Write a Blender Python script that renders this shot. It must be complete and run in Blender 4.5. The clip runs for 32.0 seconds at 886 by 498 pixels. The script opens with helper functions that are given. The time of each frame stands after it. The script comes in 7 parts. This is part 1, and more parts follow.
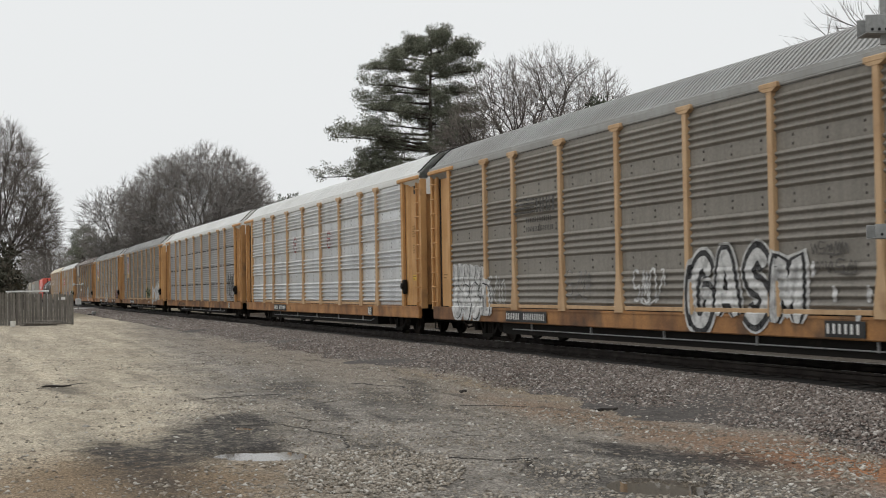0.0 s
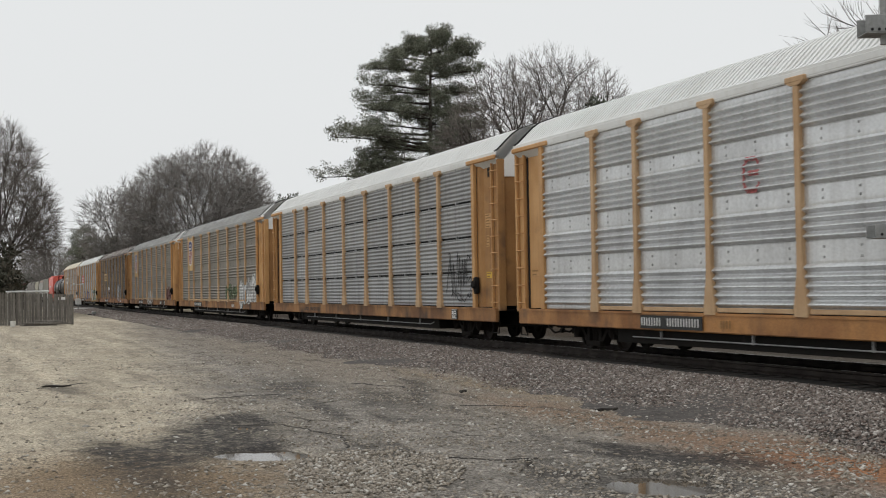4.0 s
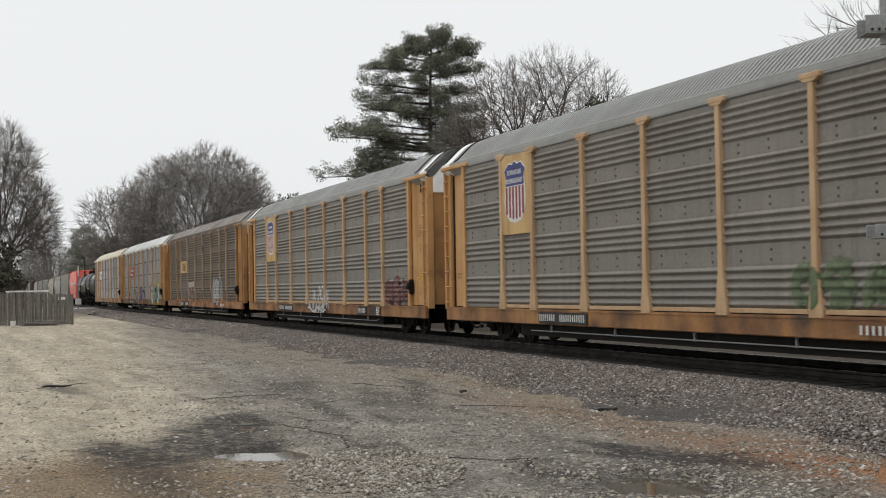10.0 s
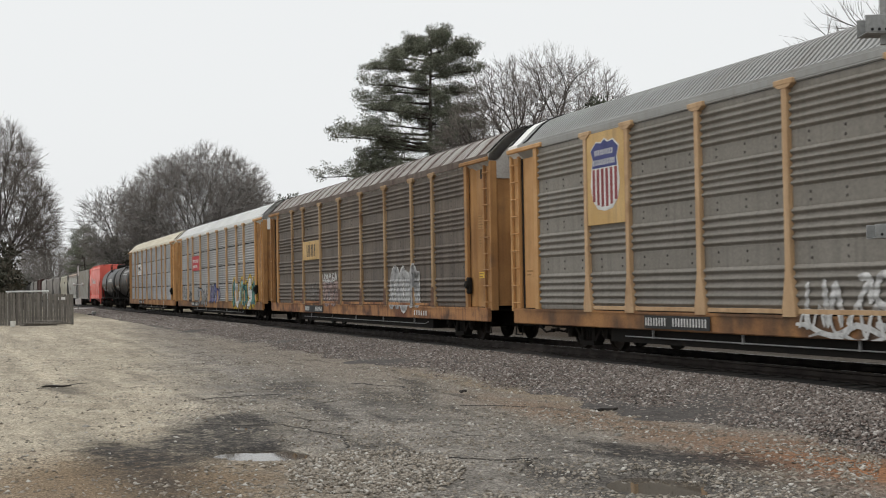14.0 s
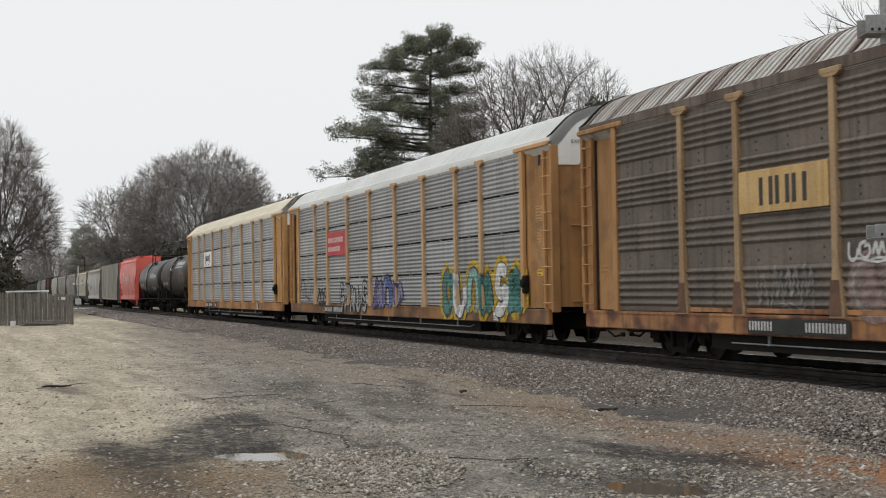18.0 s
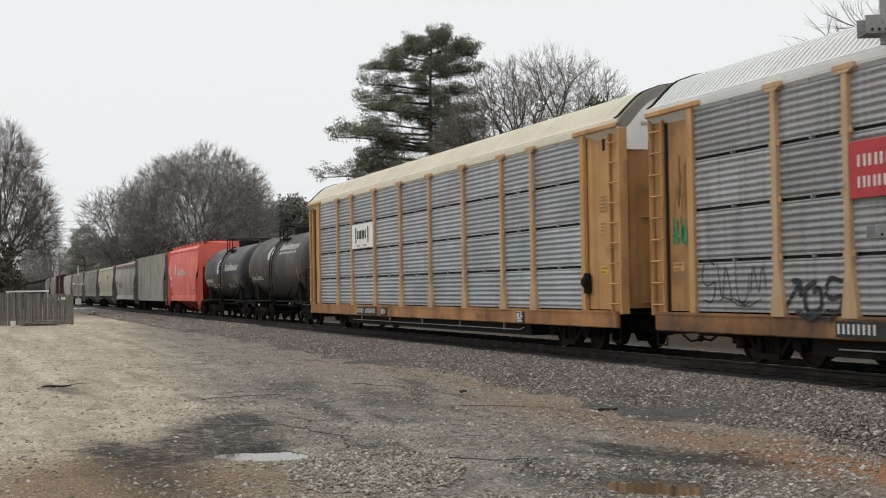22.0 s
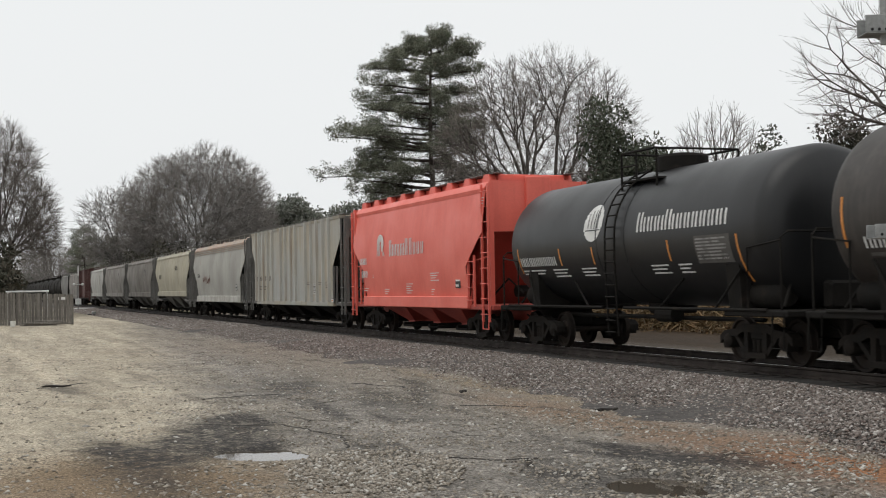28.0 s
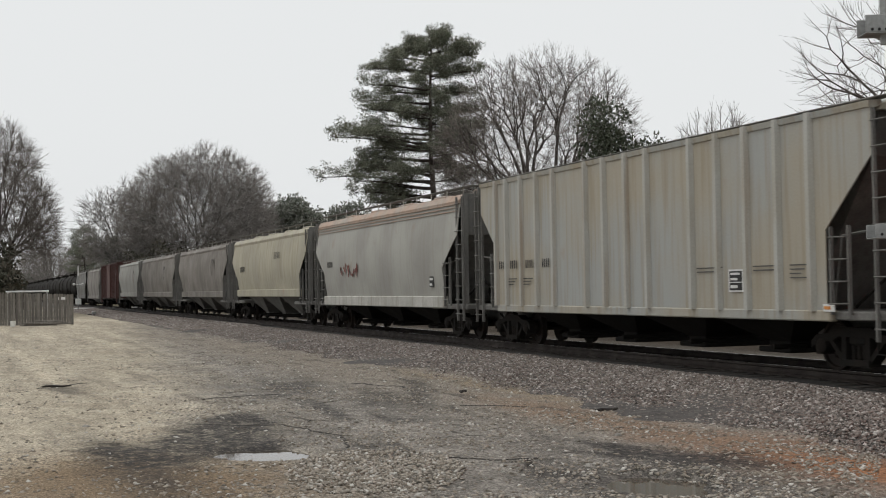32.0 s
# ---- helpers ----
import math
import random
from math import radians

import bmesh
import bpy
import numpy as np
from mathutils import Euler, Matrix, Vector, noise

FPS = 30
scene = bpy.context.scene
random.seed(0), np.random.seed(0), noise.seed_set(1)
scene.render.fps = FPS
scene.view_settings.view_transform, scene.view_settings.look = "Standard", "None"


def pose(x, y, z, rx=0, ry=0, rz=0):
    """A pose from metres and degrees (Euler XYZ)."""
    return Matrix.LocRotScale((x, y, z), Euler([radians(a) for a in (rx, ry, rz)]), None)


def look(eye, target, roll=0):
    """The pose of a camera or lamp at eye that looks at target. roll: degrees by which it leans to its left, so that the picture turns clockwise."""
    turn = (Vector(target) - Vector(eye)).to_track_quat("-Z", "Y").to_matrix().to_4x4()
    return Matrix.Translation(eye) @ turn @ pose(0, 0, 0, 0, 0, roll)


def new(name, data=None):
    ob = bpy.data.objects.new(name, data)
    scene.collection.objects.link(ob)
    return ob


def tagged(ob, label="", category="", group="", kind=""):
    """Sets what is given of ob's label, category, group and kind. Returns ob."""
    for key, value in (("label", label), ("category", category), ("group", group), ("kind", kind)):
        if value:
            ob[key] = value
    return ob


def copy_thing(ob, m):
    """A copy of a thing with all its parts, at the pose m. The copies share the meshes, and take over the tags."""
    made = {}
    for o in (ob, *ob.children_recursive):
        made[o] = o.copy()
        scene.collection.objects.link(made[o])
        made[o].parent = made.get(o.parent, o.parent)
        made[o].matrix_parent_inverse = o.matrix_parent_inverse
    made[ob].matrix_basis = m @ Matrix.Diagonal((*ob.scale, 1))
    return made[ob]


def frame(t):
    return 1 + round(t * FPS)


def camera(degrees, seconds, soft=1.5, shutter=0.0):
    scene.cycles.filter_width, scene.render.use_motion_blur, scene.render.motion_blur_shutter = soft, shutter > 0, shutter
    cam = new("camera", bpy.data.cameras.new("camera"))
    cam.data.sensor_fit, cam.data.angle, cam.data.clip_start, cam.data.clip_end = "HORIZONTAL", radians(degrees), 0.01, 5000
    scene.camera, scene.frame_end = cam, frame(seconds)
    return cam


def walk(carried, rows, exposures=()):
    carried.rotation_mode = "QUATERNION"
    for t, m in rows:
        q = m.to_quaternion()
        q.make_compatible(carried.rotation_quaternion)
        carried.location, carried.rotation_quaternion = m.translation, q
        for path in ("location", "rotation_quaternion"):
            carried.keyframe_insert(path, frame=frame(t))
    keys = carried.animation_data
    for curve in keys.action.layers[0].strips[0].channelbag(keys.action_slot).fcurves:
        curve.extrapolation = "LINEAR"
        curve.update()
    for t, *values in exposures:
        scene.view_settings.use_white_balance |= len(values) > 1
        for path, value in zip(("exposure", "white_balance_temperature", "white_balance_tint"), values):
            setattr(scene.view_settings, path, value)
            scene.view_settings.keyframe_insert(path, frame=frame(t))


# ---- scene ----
from functools import lru_cache

# The track runs along x; the train rolls towards +x. z = 0 is the gravel lot.
RZ = 0.32          # top of rail
YC = 14.35         # centre of the track
EYE = Vector((0.0, 0.0, 1.809))
AHEAD = Vector((-0.94149, 0.33580, 0.02892))

cam = camera(37.0, 32.0, soft=1.0, shutter=0.2)
walk(cam, [(0.0, look(EYE, EYE + AHEAD, -0.968)), (32.0, look(EYE, EYE + AHEAD, -0.968))], exposures=[(0.0, -0.02), (2.0, -0.05), (3.0, -0.10), (3.6, -0.10), (5.8, 0.03), (28.0, 0.04), (29.5, -0.04), (32.0, -0.06)])


def roll_on(t):
    """Metres that the train has rolled, as the brakes slowly take hold."""
    u = (t - 16) / 16
    return 100 * (1.30403 * u - 0.07104 * u ** 2 + 0.02622 * u ** 3 + 0.01719 * u ** 4 - 0.01992 * u ** 5)


# ---------------------------------------------------------------- light
world = bpy.data.worlds.new("overcast")
scene.world = world
world.use_nodes = True
wt = world.node_tree
sky = wt.nodes.new("ShaderNodeTexSky")
sky.sky_type, sky.sun_disc = "NISHITA", False
sky.sun_elevation, sky.sun_rotation = radians(74), radians(164)
sky.dust_density, sky.air_density = 4.0, 1.0
grey = wt.nodes.new("ShaderNodeHueSaturation")
grey.inputs["Saturation"].default_value = 0.12
grey.inputs["Value"].default_value = 0.10
wt.links.new(sky.outputs[0], grey.inputs["Color"])
cloud = wt.nodes.new("ShaderNodeMixRGB")
cloud.inputs[0].default_value = 0.86
cloud.inputs[2].default_value = (0.907, 0.927, 0.934, 1)
wt.links.new(grey.outputs[0], cloud.inputs[1])
wt.links.new(cloud.outputs[0], wt.nodes["Background"].inputs[0])
wt.nodes["Background"].inputs[1].default_value = 1.0

sun = new("sun", bpy.data.lights.new("sun", "SUN"))
sun.data.energy, sun.data.angle, sun.data.color = 0.95, radians(50), (1.0, 0.97, 0.92)
sun.matrix_world = look((5, -3, 60), (0, 14, 0))


# ---------------------------------------------------------------- materials
def surface(name, a, b, scale=1.5, rough=(0.55, 0.85), metal=0.0, bump=0.15, grain=30.0, streak=None, grime=None, vary=0.1, low=0.4, high=0.62, spec=0.5, run=(7.0, 7.0, 0.35), tone=None, worn=None):
    """Two tones in patches, a fine grain, and where given vertical streaks (colour, amount) and blotches (colour, scale, from, to)."""
    m = bpy.data.materials.new(name)
    m.use_nodes = True
    nt = m.node_tree
    N, L = nt.nodes.new, nt.links.new
    bsdf = nt.nodes["Principled BSDF"]
    co, info = N("ShaderNodeTexCoord"), N("ShaderNodeObjectInfo")
    shift = N("ShaderNodeVectorMath")
    shift.operation = "MULTIPLY_ADD"
    shift.inputs[1].default_value = (37, 23, 17)
    L(info.outputs["Random"], shift.inputs[0])
    L(co.outputs["Object"], shift.inputs[2])

    def tex(s, detail, squash=None):
        n = N("ShaderNodeTexNoise")
        n.inputs["Scale"].default_value, n.inputs["Detail"].default_value = s, detail
        if squash:
            mp = N("ShaderNodeMapping")
            mp.inputs["Scale"].default_value = squash
            L(shift.outputs[0], mp.inputs[0])
            L(mp.outputs[0], n.inputs["Vector"])
        else:
            L(shift.outputs[0], n.inputs["Vector"])
        return n.outputs["Fac"]

    def ramp(fac, lo, hi, to0=0.0, to1=1.0):
        r = N("ShaderNodeMapRange")
        r.inputs[1].default_value, r.inputs[2].default_value, r.inputs[3].default_value, r.inputs[4].default_value = lo, hi, to0, to1
        L(fac, r.inputs[0])
        return r.outputs[0]

    def mix(fac, one, two, mode="MIX"):
        x = N("ShaderNodeMixRGB")
        x.blend_type = mode
        for slot, val in ((0, fac), (1, one), (2, two)):
            if isinstance(val, (tuple, float, int)):
                x.inputs[slot].default_value = (*val, 1) if isinstance(val, tuple) else val
            else:
                L(val, x.inputs[slot])
        return x.outputs[0]

    big, fine = tex(scale, 6), tex(grain, 4)
    col = mix(ramp(big, low, high), a, b)
    if streak:
        s = ramp(tex(1.0, 5, run), 0.48, 0.72, 0.0, streak[1])
        col = mix(s, col, streak[0])
    if grime:
        g = ramp(tex(grime[1], 8), grime[2], grime[3], 0.0, 0.9)
        col = mix(g, col, grime[0])
    v = ramp(fine, 0.3, 0.7, 1 - 2 * vary, 1 + vary)
    col = mix(1.0, col, v, "MULTIPLY")
    tone = ramp(info.outputs["Random"], 0, 1, 1 - (vary if tone is None else tone), 1.0)
    col = mix(1.0, col, tone, "MULTIPLY")
    L(col, bsdf.inputs["Base Color"])
    L(ramp(big, 0.3, 0.7, rough[0], rough[1]), bsdf.inputs["Roughness"])
    bsdf.inputs["Metallic"].default_value = metal
    if worn:
        L(ramp(tex(worn[0], 6), 0.36, 0.56, worn[1], worn[2]), bsdf.inputs["Alpha"])
    bsdf.inputs["Specular IOR Level"].default_value = spec
    if bump:
        bm = N("ShaderNodeBump")
        bm.inputs["Strength"].default_value, bm.inputs["Distance"].default_value = bump, 0.02
        L(fine, bm.inputs["Height"])
        L(bm.outputs[0], bsdf.inputs["Normal"])
    return m


def plain(name, c, rough=0.6, metal=0.0):
    return surface(name, c, tuple(x * 0.86 for x in c), 3.0, (rough, min(1, rough + 0.15)), metal, 0.05, 60, vary=0.06)


RUST, DIRT, SOOT = (0.16, 0.07, 0.035), (0.13, 0.10, 0.07), (0.03, 0.028, 0.026)
M = {}
M["yellow"] = surface("rack_yellow", (0.54, 0.305, 0.122), (0.47, 0.255, 0.098), 1.2, (0.5, 0.8), streak=((0.30, 0.155, 0.065), 0.35), grime=((0.24, 0.13, 0.06), 1.6, 0.62, 0.8), vary=0.035, bump=0.05)
M["yellow_end"] = surface("end_yellow", (0.41, 0.215, 0.075), (0.32, 0.162, 0.058), 1.0, (0.55, 0.85), streak=((0.16, 0.085, 0.045), 0.4), grime=((0.14, 0.08, 0.045), 1.3, 0.56, 0.76), vary=0.05, bump=0.08)
M["rib"] = surface("rib_tan", (0.53, 0.355, 0.20), (0.46, 0.295, 0.16), 1.2, (0.5, 0.8), streak=((0.28, 0.165, 0.08), 0.35), grime=((0.26, 0.14, 0.07), 1.6, 0.64, 0.82), vary=0.035, bump=0.05)
M["rib_brown"] = surface("rib_dull", (0.42, 0.285, 0.155), (0.34, 0.22, 0.115), 1.2, (0.6, 0.85), streak=((0.16, 0.09, 0.05), 0.4), grime=((0.15, 0.07, 0.035), 1.4, 0.62, 0.8))
M["rib_foot"] = surface("rib_rust_foot", (0.17, 0.085, 0.05), (0.10, 0.055, 0.038), 3.0, (0.7, 0.95), grime=((0.30, 0.15, 0.06), 3.0, 0.58, 0.72))
M["sill"] = surface("sill_yellow", (0.46, 0.215, 0.066), (0.28, 0.125, 0.046), 0.9, (0.5, 0.85), streak=((0.12, 0.07, 0.04), 0.4), grime=((0.085, 0.05, 0.033), 1.1, 0.54, 0.74), run=(2.5, 2.5, 0.3))
M["sill_dirty"] = surface("grimy_sill", (0.40, 0.19, 0.062), (0.20, 0.095, 0.042), 0.9, (0.6, 0.9), streak=((0.08, 0.05, 0.033), 0.5), grime=((0.06, 0.04, 0.028), 1.0, 0.50, 0.68), run=(2.5, 2.5, 0.3))
M["rusty_sill"] = surface("rusty_sill", (0.46, 0.22, 0.085), (0.19, 0.075, 0.04), 0.9, (0.7, 0.95), streak=(SOOT, 0.6), grime=((0.08, 0.045, 0.03), 1.8, 0.5, 0.7))
M["dull"] = surface("weathered_steel_panel", (0.225, 0.207, 0.18), (0.265, 0.246, 0.217), 0.8, (0.5, 0.75), 0.25, streak=((0.13, 0.118, 0.104), 0.35), grain=18, vary=0.08)
M["silver"] = surface("bright_steel_panel", (0.70, 0.715, 0.725), (0.60, 0.61, 0.62), 0.8, (0.28, 0.42), 0.55, streak=((0.30, 0.29, 0.28), 0.3), grain=18, vary=0.08)
M["zinc"] = surface("galvanised_panel", (0.345, 0.35, 0.355), (0.41, 0.415, 0.42), 0.8, (0.45, 0.65), 0.35, streak=((0.17, 0.165, 0.16), 0.5), grain=18, vary=0.06, tone=0.22)
M["pale_zinc"] = surface("pale_galvanised_panel", (0.45, 0.47, 0.50), (0.36, 0.375, 0.39), 0.7, (0.4, 0.6), 0.4, streak=((0.28, 0.28, 0.28), 0.45), grime=((0.52, 0.55, 0.58), 0.7, 0.58, 0.75), grain=18, vary=0.05, tone=0.2)
M["brown"] = surface("soot_brown_panel", (0.13, 0.108, 0.09), (0.18, 0.15, 0.125), 0.9, (0.65, 0.9), 0.1, streak=((0.055, 0.045, 0.04), 0.7), grain=18, vary=0.1)
M["roof_grey"] = surface("roof_galvanised", (0.33, 0.335, 0.325), (0.30, 0.30, 0.29), 0.5, (0.45, 0.7), 0.2, streak=((0.24, 0.225, 0.205), 0.5), vary=0.03, bump=0.0, run=(6.0, 0.5, 0.3))
M["roof_white"] = surface("roof_white", (0.74, 0.75, 0.74), (0.68, 0.69, 0.68), 0.5, (0.45, 0.7), 0.0, streak=((0.52, 0.50, 0.46), 0.35), vary=0.03, bump=0.0, run=(6.0, 0.5, 0.3))
M["roof_cream"] = surface("roof_cream", (0.74, 0.69, 0.56), (0.69, 0.64, 0.52), 0.5, (0.45, 0.7), 0.0, streak=((0.52, 0.47, 0.36), 0.3), vary=0.03, bump=0.0, run=(6.0, 0.5, 0.3))
M["roof_rust"] = surface("roof_rusted", (0.50, 0.485, 0.46), (0.38, 0.36, 0.335), 0.9, (0.6, 0.9), 0.1, streak=((0.16, 0.10, 0.075), 0.7), grime=((0.17, 0.115, 0.09), 0.8, 0.6, 0.8), bump=0.0, run=(4.5, 0.45, 0.3))
M["rust_band"] = surface("roof_rust_band", (0.075, 0.038, 0.031), (0.115, 0.07, 0.058), 1.6, (0.75, 0.95), 0.0, streak=((0.20, 0.18, 0.17), 0.5), run=(5.0, 0.5, 0.3))
M["white"] = surface("white_cap", (0.86, 0.86, 0.85), (0.82, 0.82, 0.80), 1.5, (0.5, 0.75), streak=((0.7, 0.66, 0.6), 0.2), vary=0.03, bump=0.03)
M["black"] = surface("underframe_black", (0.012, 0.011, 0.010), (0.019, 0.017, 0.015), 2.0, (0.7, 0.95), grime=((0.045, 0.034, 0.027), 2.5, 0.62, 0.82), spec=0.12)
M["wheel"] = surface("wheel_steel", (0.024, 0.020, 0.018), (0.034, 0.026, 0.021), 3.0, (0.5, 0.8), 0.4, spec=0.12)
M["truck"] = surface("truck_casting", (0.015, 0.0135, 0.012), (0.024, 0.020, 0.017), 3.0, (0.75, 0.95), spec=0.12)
# black for straps, and the shade painted into gaps, slots and holes
M["gap"] = plain("gap_shade_and_strap_black", (0.012, 0.012, 0.012), 0.8)
M["bolt"] = surface("bolt_steel", (0.10, 0.09, 0.08), (0.07, 0.06, 0.055), 5.0)
M["bolt_zinc"] = surface("bolt_zinc", (0.34, 0.34, 0.34), (0.28, 0.28, 0.28), 5.0)
M["red"] = surface("hopper_red", (0.76, 0.145, 0.105), (0.70, 0.125, 0.09), 0.7, (0.35, 0.55), streak=((0.52, 0.09, 0.065), 0.2), vary=0.03, bump=0.05)
# darker copy of the red: shade under and behind the side sheets put in
M["red_shaded"] = surface("hopper_red_shaded", (0.44, 0.07, 0.05), (0.36, 0.06, 0.045), 0.9, (0.5, 0.7))
M["hop_grey"] = surface("hopper_grey", (0.345, 0.352, 0.337), (0.37, 0.335, 0.27), 0.42, (0.55, 0.8), streak=((0.27, 0.22, 0.14), 0.6), grime=((0.30, 0.20, 0.12), 0.9, 0.66, 0.85), vary=0.035, bump=0.05)
M["hop_sill"] = surface("hopper_pale_sill", (0.52, 0.51, 0.47), (0.42, 0.41, 0.37), 1.2, (0.55, 0.8), streak=((0.25, 0.21, 0.16), 0.6))
M["hop_rib"] = surface("hopper_rib_grey", (0.43, 0.43, 0.40), (0.40, 0.385, 0.34), 0.8, (0.55, 0.8), streak=((0.30, 0.20, 0.12), 0.5), vary=0.05)
M["hop_pale"] = surface("hopper_pale_grey", (0.36, 0.355, 0.325), (0.30, 0.292, 0.268), 0.5, (0.55, 0.8), streak=((0.26, 0.235, 0.20), 0.4), grime=((0.26, 0.17, 0.11), 0.9, 0.62, 0.85), vary=0.035, bump=0.05)
M["hop_cream"] = surface("hopper_cream", (0.40, 0.37, 0.285), (0.35, 0.325, 0.26), 0.6, (0.55, 0.8), streak=((0.26, 0.23, 0.15), 0.7), grime=((0.36, 0.18, 0.12), 0.8, 0.66, 0.85), vary=0.035, bump=0.05)
M["hop_dull"] = surface("hopper_dull_grey", (0.235, 0.215, 0.192), (0.175, 0.158, 0.14), 0.6, (0.6, 0.85), streak=((0.13, 0.11, 0.10), 0.8))
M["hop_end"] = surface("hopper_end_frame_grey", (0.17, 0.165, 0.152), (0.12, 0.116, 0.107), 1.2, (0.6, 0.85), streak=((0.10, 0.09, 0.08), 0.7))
M["hop_rust"] = surface("rusty_hopper_roof", (0.42, 0.30, 0.23), (0.36, 0.33, 0.29), 0.9, (0.6, 0.9), streak=((0.22, 0.12, 0.08), 0.6))
M["box_red"] = surface("oxide_red", (0.085, 0.028, 0.023), (0.062, 0.024, 0.02), 0.8, (0.6, 0.85), streak=((0.07, 0.03, 0.025), 0.6))
M["tank"] = surface("tank_black", (0.012, 0.0125, 0.0135), (0.017, 0.017, 0.018), 0.8, (0.34, 0.46), streak=((0.022, 0.021, 0.020), 0.4), vary=0.035, bump=0.03, spec=0.36)
M["tank_brown"] = surface("tank_brown_black", (0.034, 0.027, 0.023), (0.026, 0.022, 0.019), 0.7, (0.45, 0.65), streak=((0.07, 0.06, 0.05), 0.5), grime=((0.07, 0.058, 0.048), 1.0, 0.6, 0.8), vary=0.035, bump=0.05)
M["tank_dull"] = surface("tank_sooty_black", (0.022, 0.021, 0.020), (0.03, 0.027, 0.024), 0.8, (0.75, 0.95), streak=((0.05, 0.045, 0.04), 0.4), spec=0.1)
M["orange"] = plain("reflective_orange", (0.62, 0.24, 0.05), 0.5)
M["mark_white"] = plain("lettering_white", (0.72, 0.72, 0.70), 0.6)
M["mark_dark"] = plain("lettering_dark", (0.045, 0.042, 0.04), 0.7)
M["mark_faint"] = plain("lettering_faded", (0.10, 0.094, 0.086), 0.8)
M["mark_ghost"] = surface("lettering_worn", (0.055, 0.052, 0.048), (0.07, 0.066, 0.06), 3.0, worn=(7.0, 0.5, 1.0))
M["mark_tan"] = plain("lettering_on_yellow", (0.30, 0.17, 0.06), 0.7)
M["plate_black"] = plain("marking_plate_black", (0.02, 0.02, 0.02), 0.6)
M["label_yellow"] = plain("notice_yellow", (0.75, 0.48, 0.04), 0.5)
M["sign_blue"] = plain("enamel_blue", (0.035, 0.045, 0.19), 0.5)
M["emblem_red"] = surface("emblem_red", (0.45, 0.10, 0.10), (0.40, 0.12, 0.12), 3.0, worn=(6.0, 0.4, 0.9))
M["sign_red"] = plain("enamel_red", (0.50, 0.035, 0.045), 0.5)
M["sign_red_dark"] = plain("stripe_red", (0.26, 0.035, 0.04), 0.5)
M["sign_yellow"] = surface("sign_yellow", (0.60, 0.395, 0.16), (0.53, 0.34, 0.13), 1.0, (0.5, 0.75), streak=(DIRT, 0.4))
for key, c in (("white", (0.66, 0.66, 0.65)), ("black", (0.03, 0.03, 0.032)), ("green", (0.05, 0.27, 0.11)), ("teal", (0.07, 0.23, 0.20)), ("slate", (0.075, 0.07, 0.12)), ("gold", (0.62, 0.42, 0.03)),
               ("purple", (0.15, 0.12, 0.27)), ("blue", (0.09, 0.13, 0.33)), ("aqua", (0.26, 0.46, 0.42)), ("pink", (0.46, 0.24, 0.21)), ("silver", (0.40, 0.40, 0.40)), ("rust", (0.22, 0.075, 0.06)), ("grey", (0.30, 0.29, 0.28)), ("dull_red", (0.16, 0.075, 0.07)), ("lilac", (0.27, 0.27, 0.38))):
    M["spray_" + key] = surface("spray_paint_" + key, c, tuple(x * 0.8 for x in c), 2.5, (0.55, 0.8), vary=0.08, worn=(5.0, 0.45, 1.0))


M["spray_moss"] = surface("spray_paint_faded_green", (0.20, 0.25, 0.14), (0.15, 0.20, 0.11), 2.5, (0.55, 0.8), worn=(4.0, 0.05, 0.55))
M["spray_pink"] = surface("spray_paint_faded_pink", (0.33, 0.24, 0.22), (0.28, 0.20, 0.185), 2.5, (0.55, 0.8), worn=(4.0, 0.2, 0.85))
M["fascia"] = surface("stained_eave", (0.15, 0.12, 0.10), (0.10, 0.07, 0.055), 1.4, (0.7, 0.9), streak=((0.05, 0.03, 0.025), 0.8))


